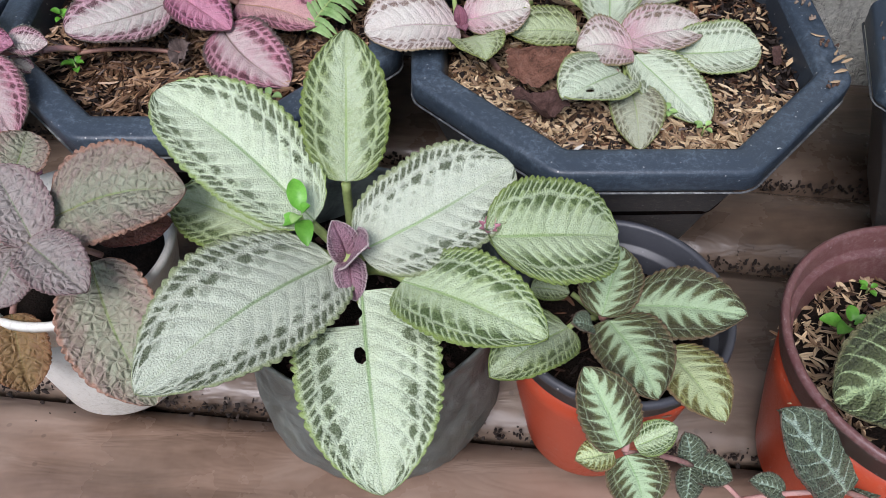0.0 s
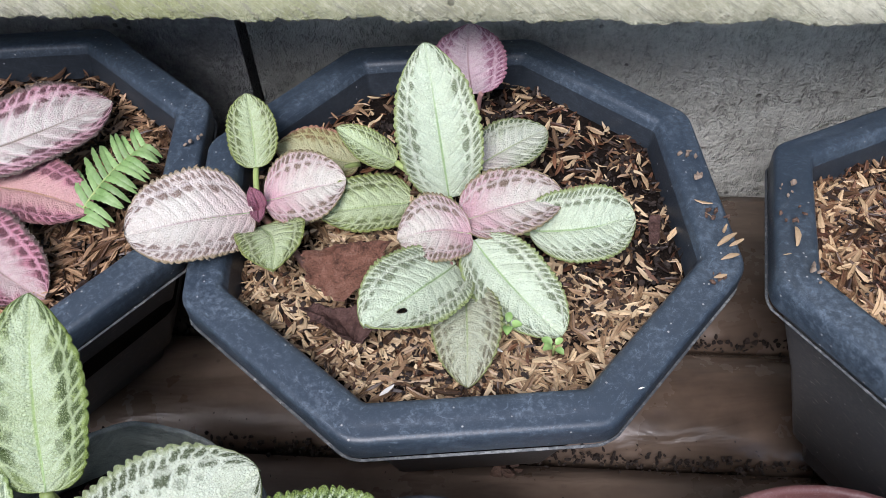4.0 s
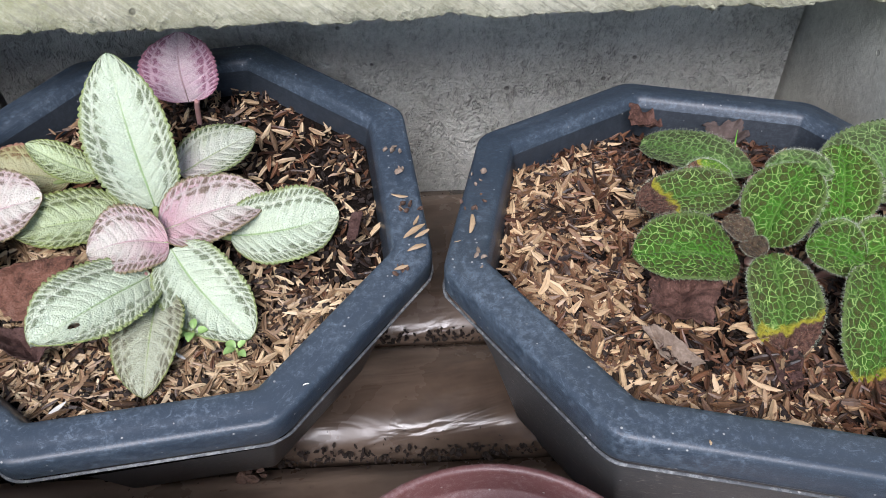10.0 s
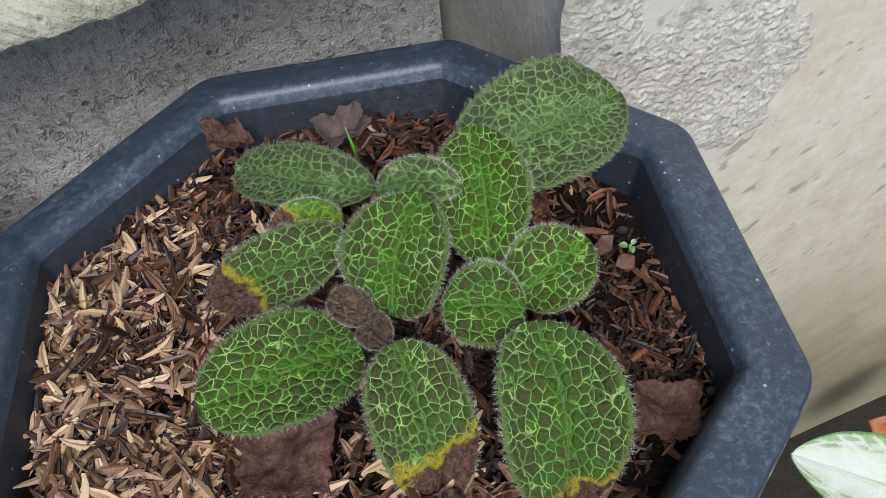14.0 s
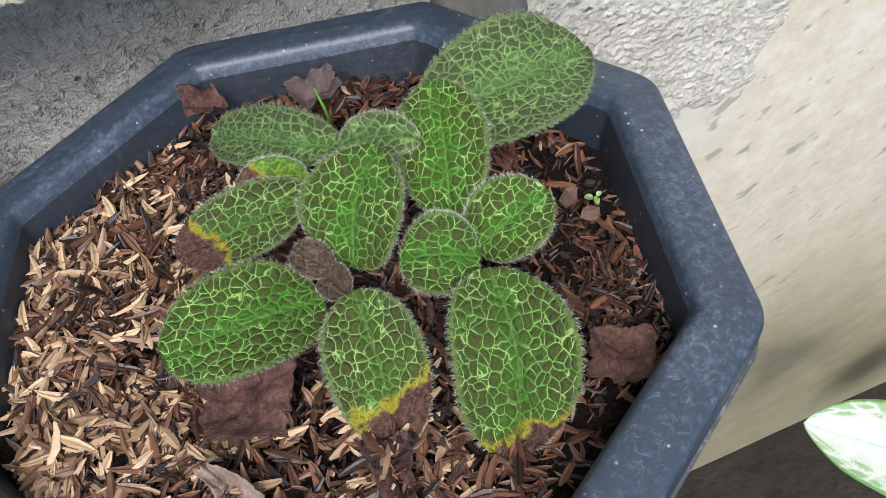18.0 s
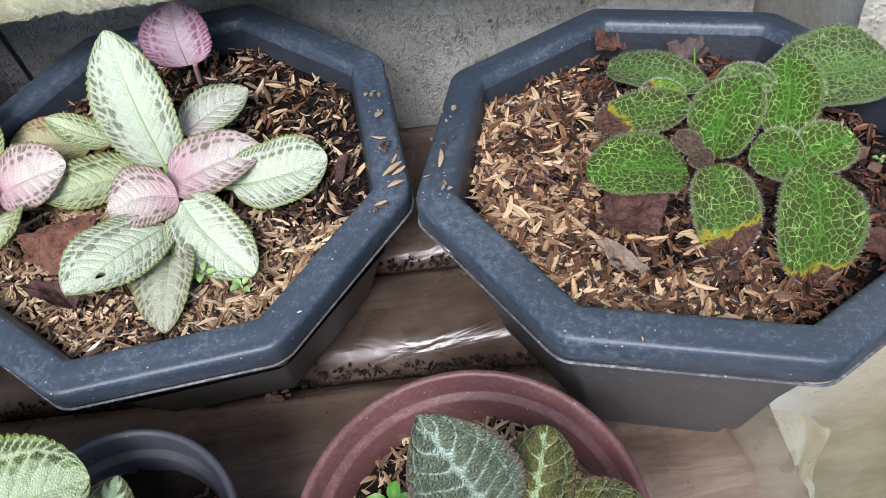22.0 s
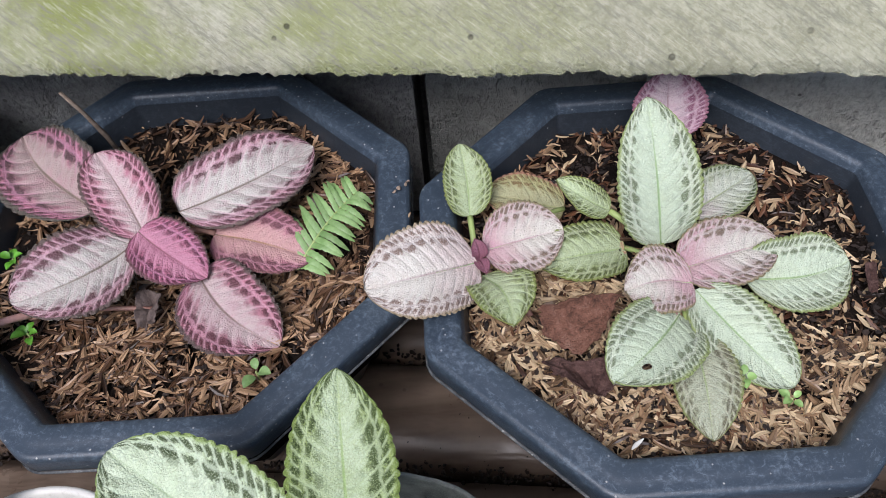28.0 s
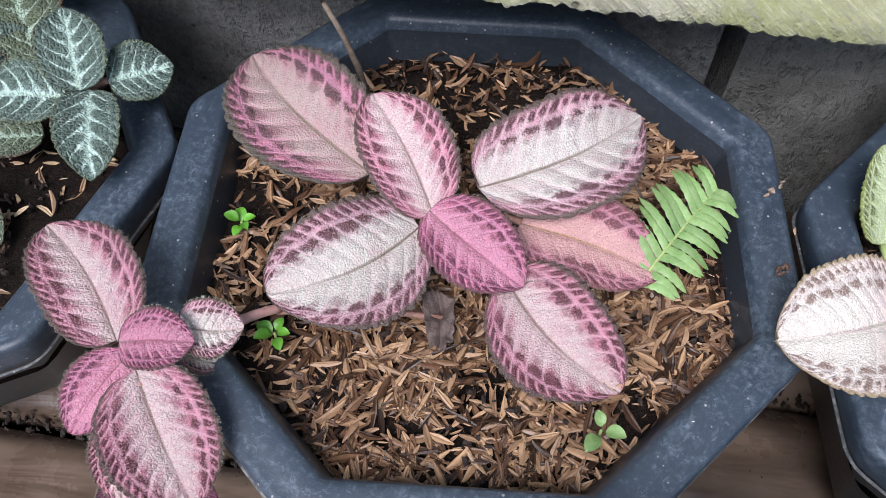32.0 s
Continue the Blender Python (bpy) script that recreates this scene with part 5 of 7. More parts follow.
top_g = fill_soil(-0.3440, 0.4000, 0.1820, 0.0862, -18.0, (0.0, 0.0), "dark potting soil in an octagonal pot")
husks("rice_husks", -0.1245, 0.3795, 0.0852, 0.0, top_a, 5600, husk_gold, "golden brown rice husks strewn over the soil", 11, 0.0096, bare=0.5, rise=0.0035, where=lambda x, y: 0.12 if y > 0.040 and x < 0.045 else (0.4 if x < -0.055 else 1.0))
husks("rice_husks", 0.0882, 0.3503, 0.0852, 1.0, top_b, 3000, husk_tan, "pale tan rice husks over dark soil", 12, 0.0094, bare=0.4, rise=0.0035, where=lambda x, y: 1.0 if y < -0.015 - 0.4 * x else 0.14)
husks("rice_husks", 0.0882, 0.3503, 0.0852, 1.0, top_b, 1000, husk_red, "dark brown broken husks over soil", 22, 0.0078, bare=1.8, rise=0.003)
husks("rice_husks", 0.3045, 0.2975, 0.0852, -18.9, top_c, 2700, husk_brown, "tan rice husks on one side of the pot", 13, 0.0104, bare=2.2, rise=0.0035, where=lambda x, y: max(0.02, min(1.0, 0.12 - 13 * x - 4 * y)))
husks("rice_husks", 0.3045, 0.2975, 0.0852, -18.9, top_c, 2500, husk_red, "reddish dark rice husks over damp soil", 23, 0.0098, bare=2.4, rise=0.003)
husks("rice_husks", -0.3440, 0.4000, 0.0848, -18.0, top_g, 500, husk_tan, "sparse rice husks over dark soil", 14, bare=1.2)

BROKEN = "broken husk bits and chaff among the husks"
husks("husk_chaff", -0.1245, 0.3795, 0.0852, 0.0, top_a, 2000, husk_gold, BROKEN, 61, 0.0046, bare=0.2, rise=0.004)
husks("husk_chaff", 0.0882, 0.3503, 0.0852, 1.0, top_b, 2200, husk_brown, BROKEN, 62, 0.0046, bare=0.2, rise=0.004, where=lambda x, y: 1.0 if y < -0.015 - 0.4 * x else 0.3)
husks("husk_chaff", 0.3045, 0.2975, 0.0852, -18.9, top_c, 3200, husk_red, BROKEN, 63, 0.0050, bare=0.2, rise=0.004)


def loose_soil(cx, cy, apothem, yaw, height, count, seed):
    """Black grains of soil that lie among the husks, thickest in some places."""
    rng = random.Random(seed)
    spots = []
    while len(spots) < count:
        x, y = rng.uniform(-apothem, apothem), rng.uniform(-apothem, apothem)
        if inside_eight(x, y, apothem, yaw) and noise.noise(Vector((x * 32 + seed, y * 32, 2))) + rng.uniform(-0.5, 0.3) > 0:
            spots.append((cx + x, cy + y, height(cx + x, cy + y) + rng.uniform(0.0, 0.0035), 0.0008 + 0.0034 * rng.random() ** 2))
    crumbs("soil_grains", spots, dark_crumb, "loose black soil grains among the husks", "soil", seed)


loose_soil(-0.1245, 0.3795, 0.085, 0.0, top_a, 1100, 31)
loose_soil(0.0882, 0.3503, 0.085, 1.0, top_b, 3600, 32)
loose_soil(0.3045, 0.2975, 0.085, -18.9, top_c, 3600, 33)
loose_soil(-0.3440, 0.4000, 0.085, -18.0, top_g, 1200, 34)
# ---- smaller pots in front ----
round_pot("round_pot", 0.0680, 0.1900, BENCH, 0.1900, 0.0455, dark_plastic, dark_plastic, "small round pot, black liner in an orange shell", 0.86, orange_plastic, 0.60)
round_pot("round_pot", 0.1900, 0.1710, BENCH, 0.1900, 0.0610, brown_plastic, brown_plastic, "round brown plastic pot with a red lower wall", 0.84, orange_plastic)
round_pot("round_pot", -0.1580, 0.2260, BENCH, 0.1870, 0.0450, white_plastic, white_plastic, "small round white plastic pot, dirty at the rim", 0.8)
top_e = disc_soil(0.0680, 0.1900, 0.1700, 0.0382, "dark potting soil in a small round pot")
top_d = disc_soil(0.1900, 0.1710, 0.1640, 0.0550, "dark potting soil in a brown round pot")
disc_soil(-0.1580, 0.2260, 0.1700, 0.0390, "dark potting soil in a white round pot")
husks("rice_husks", 0.0680, 0.1900, 0.0380, 0.0, top_e, 90, husk_red, "a few rice husks on dark soil", 15, bare=1.5)
husks("rice_husks", 0.1900, 0.1710, 0.0530, 0.0, top_d, 1500, husk_tan, "tan rice husks covering the soil of a round pot", 16, bare=0.2)


def soft_bag():
    """A grey nursery bag, creased and slumped, with its mouth folded out at the back."""
    cx, cy, r = -0.0300, 0.2130, 0.0560
    bag = thing("nursery_bag", (cx, cy, BENCH), "slumped dark grey plastic nursery bag with creases", "plant bag")
    rings = []
    for z, k in ((0.0, 0.90), (0.002, 0.97), (0.010, 1.02), (0.022, 1.03), (0.036, 1.02), (0.050, 1.0), (0.062, 0.985), (0.072, 0.985), (0.078, 1.0), (0.080, 0.99), (0.078, 0.965), (0.060, 0.95)):
        ring = []
        for q in np.linspace(0, 2 * math.pi, 96, endpoint=False):
            crease = 0.0016 * noise.noise(Vector((math.cos(q) * 3, math.sin(q) * 3, z * 30))) + 0.0010 * noise.noise(Vector((math.cos(q) * 9, math.sin(q) * 9, z * 60)))
            lift = 0.012 * max(0, math.sin(q)) if z > 0.06 else 0
            ring.append((cx + (r * k + crease) * math.cos(q), cy + (r * k + crease) * math.sin(q), BENCH + z + lift + (0.002 * noise.noise(Vector((q * 2, 0, 1))) if z > 0.07 else 0)))
        rings.append(ring)
    mesh("bag_wall", *joined(rings[:8], True, True, False), polybag, bag)
    mesh("bag_mouth", *joined(rings[7:]), polybag, bag, "rolled mouth of the bag")


soft_bag()
top_f = disc_soil(-0.0300, 0.2130, 0.1620, 0.0530, "crumbly dark soil in a nursery bag")

# ---- the plants ----
plant_a = thing("flame_violet", (-0.1250, 0.3770, 0.1890), "pink-leaved plant with dark blotched leaf edges, rooted in husks", "potted plant")
leaf(plant_a, (-0.1579, 0.3867, 0.2117), (-0.2072, 0.4384, 0.2125), 0.0429, (-0.09, -0.10, 0.99), pinkdark, bow=-0.118, veins=8, rib=rib_grey, hairs=900, hair_length=0.0009)
leaf(plant_a, (-0.1373, 0.3765, 0.2052), (-0.1597, 0.4103, 0.2247), 0.0305, (0.17, -0.39, 0.90), pink, shape=2, bow=0.028, veins=8, rib=rib_grey, hairs=900, hair_length=0.0009)
leaf(plant_a, (-0.1235, 0.3874, 0.2073), (-0.0666, 0.4269, 0.2041), 0.0425, (0.17, -0.18, 0.97), pinkpale, bow=0.119, veins=8, rib=rib_grey, hairs=900, hair_length=0.0009)
leaf(plant_a, (-0.1417, 0.3716, 0.2052), (-0.1848, 0.3411, 0.2093), 0.0408, (0.16, -0.19, 0.97), pinkpale, shape=2, bow=-0.130, veins=8, rib=rib_grey, hairs=900, hair_length=0.0009)
leaf(plant_a, (-0.1387, 0.3755, 0.2093), (-0.1075, 0.3543, 0.2004), 0.0279, (0.08, -0.26, 0.96), pinkdeep, bow=0.054, veins=8, rib=rib_grey, hairs=900, hair_length=0.0009)
leaf(plant_a, (-0.1131, 0.3589, 0.1979), (-0.0765, 0.3267, 0.1869), 0.0376, (0.07, -0.27, 0.96), pink, bow=0.130, veins=8, rib=rib_grey, hairs=900, hair_length=0.0009)
leaf(plant_a, (-0.1089, 0.3802, 0.1988), (-0.0628, 0.3637, 0.1972), 0.0311, (-0.01, -0.24, 0.97), salmon, bow=-0.012, rib=rib_grey, hairs=900, hair_length=0.0009)
stalk(plant_a, (-0.1558, 0.3883, 0.2110), (-0.1337, 0.3854, 0.1920), 0.0014, 0.003, stem_brown)
stalk(plant_a, (-0.1228, 0.3845, 0.2050), (-0.1315, 0.3870, 0.1920), 0.0014, 0.001, stem_brown)
stalk(plant_a, (-0.1406, 0.3728, 0.2060), (-0.1336, 0.3839, 0.1920), 0.0013, 0.001, stem_brown)
stalk(plant_a, (-0.1142, 0.3607, 0.1990), (-0.1298, 0.3824, 0.1920), 0.0013, 0.003, stem_brown)
stalk(plant_a, (-0.1083, 0.3805, 0.1990), (-0.1289, 0.3862, 0.1930), 0.0014, 0.003, stem_brown)
stalk(plant_a, (-0.1371, 0.3749, 0.2070), (-0.1328, 0.3855, 0.1900), 0.0012, 0.003, stem_brown)
stalk(plant_a, (-0.1319, 0.3461, 0.1920), (-0.1843, 0.3437, 0.1940), 0.0011, 0.003, stem_brown)
plant_h = thing("flame_violet", (-0.2180, 0.3160, 0.2000), "pink runner plantlet hanging over a pot rim", "potted plant")
leaf(plant_h, (-0.2226, 0.3201, 0.2132), (-0.2523, 0.3551, 0.2183), 0.0288, (0.08, -0.08, 0.99), pink, bow=0.082, veins=8, rib=rib_grey, hairs=900, hair_length=0.0009)
leaf(plant_h, (-0.2203, 0.3184, 0.2172), (-0.1997, 0.3201, 0.2166), 0.0176, (-0.03, -0.26, 0.96), pinkdeep, bow=-0.020, veins=8, rib=rib_grey, hairs=900, hair_length=0.0009)
leaf(plant_h, (-0.2065, 0.3262, 0.2144), (-0.1890, 0.3291, 0.2103), 0.0176, (0.16, -0.21, 0.97), pinkpale, bow=0.093, veins=8, rib=rib_grey, hairs=900, hair_length=0.0009)
leaf(plant_h, (-0.2064, 0.3214, 0.2070), (-0.1968, 0.3214, 0.2000), 0.0100, (0.58, -0.22, 0.79), pinkpale, veins=8, rib=rib_grey, hairs=900, hair_length=0.0009)
leaf(plant_h, (-0.2180, 0.3167, 0.2140), (-0.2315, 0.2962, 0.2039), 0.0177, (0.02, -0.47, 0.88), pinkdeep, bow=0.041, veins=8, rib=rib_grey, hairs=900, hair_length=0.0009)
leaf(plant_h, (-0.2142, 0.3111, 0.2154), (-0.1957, 0.2809, 0.1948), 0.0307, (0.34, -0.37, 0.87), pink, bow=0.037, veins=8, rib=rib_grey, hairs=900, hair_length=0.0009)
leaf(plant_h, (-0.2217, 0.3105, 0.1960), (-0.2209, 0.2843, 0.1820), 0.0180, (0.20, -0.46, 0.87), pink, veins=8, rib=rib_grey, hairs=900, hair_length=0.0009)
leaf(plant_h, (-0.2257, 0.3022, 0.1600), (-0.2369, 0.2860, 0.1550), 0.0138, (0.05, -0.33, 0.94), purple, hairs=900, hair_length=0.0009)
leaf(plant_h, (-0.2209, 0.3000, 0.1600), (-0.1989, 0.2917, 0.1600), 0.0133, (-0.03, -0.08, 1.00), purple, hairs=900, hair_length=0.0009)
stalk(plant_h, (-0.1832, 0.3440, 0.1960), (-0.1949, 0.3326, 0.2040), 0.0016, 0.001, stem_pink)
stalk(plant_h, (-0.1949, 0.3326, 0.2040), (-0.2192, 0.3208, 0.2050), 0.0015, 0.003, stem_pink)
stalk(plant_h, (-0.2126, 0.3073, 0.2130), (-0.2194, 0.3197, 0.2080), 0.0012, 0.001, stem_pink)
stalk(plant_h, (-0.2192, 0.3196, 0.2070), (-0.2247, 0.3011, 0.1600), 0.0012, 0.003, stem_brown)
plant_b = thing("flame_violet", (0.0900, 0.3370, 0.1950), "silver-green plant with blotched edges and pink young leaves", "potted plant")
leaf(plant_b, (0.0852, 0.3579, 0.1993), (0.0788, 0.3908, 0.2526), 0.0335, (-0.04, -0.70, 0.71), silverlight, bow=0.005, veins=11, rib=rib_green)
leaf(plant_b, (0.0985, 0.4114, 0.2093), (0.0986, 0.4300, 0.2332), 0.0327, (0.01, -0.79, 0.62), pinkish, bow=-0.048, veins=8, rib=rib_grey)
leaf(plant_b, (0.0968, 0.3658, 0.2091), (0.1274, 0.3854, 0.2099), 0.0235, (0.07, -0.19, 0.98), silverpink, bow=0.040, veins=8, rib=rib_green)
leaf(plant_b, (0.0890, 0.3424, 0.2019), (0.1311, 0.3526, 0.2036), 0.0307, (-0.02, -0.24, 0.97), pinkbase, bow=0.005, veins=8, rib=rib_green)
leaf(plant_b, (0.1153, 0.3384, 0.1988), (0.1588, 0.3440, 0.1989), 0.0334, (-0.03, -0.24, 0.97), silverlight, shape=2, bow=0.130, veins=11, rib=rib_green)
leaf(plant_b, (0.0928, 0.3349, 0.2025), (0.0644, 0.3289, 0.2081), 0.0282, (0.34, -0.28, 0.90), pinkbase, shape=2, bow=0.079, veins=8, rib=rib_green)
leaf(plant_b, (0.0858, 0.3226, 0.1990), (0.0532, 0.2860, 0.2132), 0.0333, (0.31, 0.12, 0.94), silverlight, shape=2, bow=-0.053, veins=11, rib=rib_green, hole=(-0.25, 0.74, 0.10, 0.042))
leaf(plant_b, (0.0937, 0.3321, 0.2017), (0.1229, 0.2907, 0.1937), 0.0293, (-0.06, -0.23, 0.97), silverlight, shape=2, bow=0.079, veins=11, rib=rib_green)
leaf(plant_b, (0.0888, 0.3123, 0.1989), (0.0870, 0.2691, 0.1976), 0.0253, (-0.04, -0.06, 1.00), silverdull, bow=-0.026, veins=8, rib=rib_green)
leaf(plant_b, (0.0710, 0.3608, 0.1950), (0.0311, 0.3492, 0.2030), 0.0269, (0.25, -0.20, 0.95), greenlight, veins=8, rib=rib_green)
leaf(plant_b, (0.0106, 0.3569, 0.2044), (0.0440, 0.3620, 0.2094), 0.0317, (-0.23, -0.37, 0.90), pinkbase, shape=2, bow=0.022, veins=8, rib=rib_green)
leaf(plant_b, (0.0056, 0.3744, 0.2064), (0.0031, 0.3986, 0.2265), 0.0206, (0.07, -0.64, 0.77), greenlight, bow=0.041, veins=8, rib=rib_green)
leaf(plant_b, (0.0074, 0.3491, 0.2066), (-0.0377, 0.3327, 0.2149), 0.0400, (0.29, -0.19, 0.94), whitepink, shape=2, bow=-0.058, arch=0.16, veins=10, rib=rib_green)
leaf(plant_b, (0.0092, 0.3465, 0.2005), (0.0195, 0.3125, 0.2135), 0.0262, (-0.08, 0.30, 0.95), greenlight, bow=-0.120, veins=8, rib=rib_green)
leaf(plant_b, (0.0475, 0.3834, 0.1970), (0.0115, 0.3899, 0.2040), 0.0239, (0.13, -0.31, 0.94), yellowish, rib=rib_green)
leaf(plant_b, (0.0642, 0.3696, 0.2102), (0.0421, 0.3731, 0.2273), 0.0144, (0.28, -0.41, 0.87), greenlight, bow=-0.130, veins=8, rib=rib_green)
leaf(plant_b, (0.0088, 0.3533, 0.2030), (0.0073, 0.3543, 0.2150), 0.0071, (0.42, -0.90, 0.13), pinktiny)
leaf(plant_b, (0.0083, 0.3533, 0.2030), (0.0109, 0.3408, 0.2100), 0.0060, (-0.10, 0.47, 0.88), pinktiny)
stalk(plant_b, (0.0852, 0.3575, 0.1998), (0.0906, 0.3403, 0.1930), 0.0013, 0.001, stem_green)
stalk(plant_b, (0.1159, 0.3373, 0.1980), (0.0947, 0.3415, 0.1940), 0.0012, 0.003, stem_green)
stalk(plant_b, (0.0838, 0.3221, 0.1990), (0.0895, 0.3390, 0.1930), 0.0012, 0.001, stem_pink)
stalk(plant_b, (0.0901, 0.3318, 0.2020), (0.0906, 0.3403, 0.1930), 0.0014, 0.001, stem_green)
stalk(plant_b, (0.0875, 0.3152, 0.1970), (0.0899, 0.3389, 0.1930), 0.0012, 0.003, stem_green)
stalk(plant_b, (0.0644, 0.3692, 0.2100), (0.0848, 0.3551, 0.1930), 0.0014, 0.003, stem_green)
stalk(plant_b, (0.0710, 0.3608, 0.1950), (0.0863, 0.3478, 0.1920), 0.0012, 0.003, stem_green)
stalk(plant_b, (0.0964, 0.3651, 0.2090), (0.0927, 0.3494, 0.1930), 0.0011, 0.003, stem_green)
stalk(plant_b, (0.1023, 0.4108, 0.2100), (0.1000, 0.4120, 0.1930), 0.0012, 0.003, stem_pink)
stalk(plant_b, (0.0057, 0.3740, 0.2062), (0.0069, 0.3576, 0.1970), 0.0013, 0.003, stem_green)
stalk(plant_b, (0.0054, 0.3537, 0.2030), (0.0074, 0.3567, 0.1940), 0.0013, 0.001, stem_pink)
stalk(plant_b, (0.0131, 0.3478, 0.1990), (0.0074, 0.3567, 0.1940), 0.0012, 0.001, stem_green)
stalk(plant_b, (0.0475, 0.3834, 0.1970), (0.0278, 0.3748, 0.1920), 0.0012, 0.003, stem_green)
stalk(plant_b, (0.0085, 0.3541, 0.1980), (0.0278, 0.3287, 0.1950), 0.0014, 0.003, stem_brown)
plant_c = thing("flame_violet", (0.3150, 0.2950, 0.1990), "hairy green plant with a net of yellow veins, browned tips", "potted plant")
leaf(plant_c, (0.3017, 0.2874, 0.2087), (0.2607, 0.2878, 0.2178), 0.0279, (0.15, -0.18, 0.97), reticulate, bow=0.015, shape=3, hairs=2400, teeth=26, quilt=0.6)
leaf(plant_c, (0.3091, 0.2807, 0.2167), (0.3021, 0.2429, 0.2063), 0.0239, (-0.14, -0.24, 0.96), reticulatetip, bow=-0.038, shape=3, hairs=2400, teeth=26, quilt=0.6)
leaf(plant_c, (0.3402, 0.2671, 0.2202), (0.3238, 0.2280, 0.2053), 0.0292, (-0.20, -0.28, 0.94), reticulateend, bow=-0.130, shape=3, hairs=2400, teeth=26, quilt=0.6)
leaf(plant_c, (0.3422, 0.2795, 0.2084), (0.3659, 0.2825, 0.2134), 0.0214, (-0.06, -0.22, 0.97), reticulate, bow=-0.004, shape=2, hairs=2400, teeth=26, quilt=0.6)
leaf(plant_c, (0.3408, 0.2726, 0.2163), (0.3226, 0.2820, 0.2176), 0.0199, (-0.07, -0.40, 0.91), reticulate, bow=0.054, shape=2, hairs=2400, teeth=26, quilt=0.6)
leaf(plant_c, (0.3408, 0.2903, 0.2107), (0.3552, 0.3244, 0.2226), 0.0241, (-0.19, -0.26, 0.95), reticulate, bow=0.049, shape=3, hairs=2400, teeth=26, quilt=0.6)
leaf(plant_c, (0.3498, 0.3240, 0.2069), (0.4061, 0.3257, 0.2039), 0.0375, (0.10, -0.26, 0.96), reticulatedark, bow=0.035, shape=3, hairs=2400, teeth=26, quilt=0.6)
leaf(plant_c, (0.3121, 0.2900, 0.2106), (0.3309, 0.3065, 0.2315), 0.0263, (-0.43, -0.46, 0.77), reticulate, bow=-0.078, shape=3, hairs=2400, teeth=26, quilt=0.6)
leaf(plant_c, (0.3242, 0.3222, 0.2175), (0.3432, 0.3078, 0.2237), 0.0121, (-0.47, -0.13, 0.87), reticulatedark, bow=-0.130, shape=3, hairs=2400, teeth=26, quilt=0.6)
leaf(plant_c, (0.3265, 0.3318, 0.2047), (0.2939, 0.3696, 0.1930), 0.0202, (-0.31, 0.01, 0.95), reticulatedark, bow=-0.073, shape=3, hairs=2400, teeth=26, quilt=0.6)
leaf(plant_c, (0.3116, 0.3146, 0.2162), (0.2723, 0.3185, 0.2115), 0.0196, (-0.15, -0.24, 0.96), reticulatetip, bow=-0.109, shape=3, hairs=2400, teeth=26, quilt=0.6)
leaf(plant_c, (0.3140, 0.3242, 0.2100), (0.2938, 0.3283, 0.2129), 0.0104, (0.15, -0.40, 0.90), reticulateyellow, bow=0.128, shape=3, hairs=2400, teeth=26, quilt=0.6)
leaf(plant_c, (0.3070, 0.2910, 0.2130), (0.3005, 0.3015, 0.2150), 0.0098, (0.0, -0.30, 0.95), brownbud, shape=2, hairs=900, teeth=14, quilt=1.2, hair_length=0.0010)
leaf(plant_c, (0.3050, 0.2915, 0.2130), (0.3075, 0.2815, 0.2140), 0.0092, (-0.20, -0.30, 0.93), brownbud, shape=2, hairs=900, teeth=14, quilt=1.2, hair_length=0.0010)
stalk(plant_c, (0.3067, 0.2868, 0.2060), (0.3110, 0.2898, 0.1940), 0.002, 0.001, stem_brown)
stalk(plant_c, (0.3463, 0.2857, 0.2110), (0.3342, 0.2867, 0.1960), 0.0012, 0.001, stem_brown)
stalk(plant_c, (0.3397, 0.2690, 0.2130), (0.3320, 0.2825, 0.1960), 0.0014, 0.003, stem_brown)
stalk(plant_c, (0.3447, 0.2902, 0.2100), (0.3306, 0.2881, 0.1960), 0.0014, 0.001, stem_brown)
stalk(plant_c, (0.3495, 0.3278, 0.2080), (0.3253, 0.2998, 0.1970), 0.0014, 0.003, stem_brown)
stalk(plant_c, (0.3261, 0.3318, 0.2030), (0.3144, 0.2997, 0.1960), 0.0013, 0.003, stem_brown)
plant_f = thing("flame_violet", (-0.0360, 0.1980, 0.1650), "large silver plant with dark green blotches in a nursery bag", "potted plant")
leaf(plant_f, (-0.0497, 0.2141, 0.2116), (-0.1119, 0.2559, 0.2425), 0.0434, (0.19, -0.37, 0.91), silver, shape=2, bow=0.033, veins=11, rib=rib_green)
leaf(plant_f, (-0.0381, 0.2295, 0.2177), (-0.0377, 0.2709, 0.2593), 0.0335, (0.05, -0.71, 0.70), green, bow=0.007, veins=8, rib=rib_green)
leaf(plant_f, (-0.0317, 0.2006, 0.2096), (0.0267, 0.2271, 0.2293), 0.0455, (-0.16, -0.37, 0.91), silvergrey, shape=2, bow=0.074, veins=11, rib=rib_green)
leaf(plant_f, (0.0159, 0.1957, 0.2241), (0.0676, 0.2100, 0.2086), 0.0441, (0.28, -0.19, 0.94), silvergreen, shape=2, bow=0.038, veins=11, rib=rib_green)
leaf(plant_f, (-0.0150, 0.1863, 0.2099), (0.0340, 0.1491, 0.2267), 0.0350, (-0.33, -0.00, 0.94), silvergreen, bow=0.012, veins=11, rib=rib_green)
leaf(plant_f, (-0.0300, 0.1839, 0.2069), (-0.0193, 0.1126, 0.1898), 0.0505, (0.04, -0.21, 0.98), silver, bow=0.014, shape=1, veins=11, rib=rib_green, hole=(0.09, 0.36, 0.085, 0.048), torn=(1, 0.22))
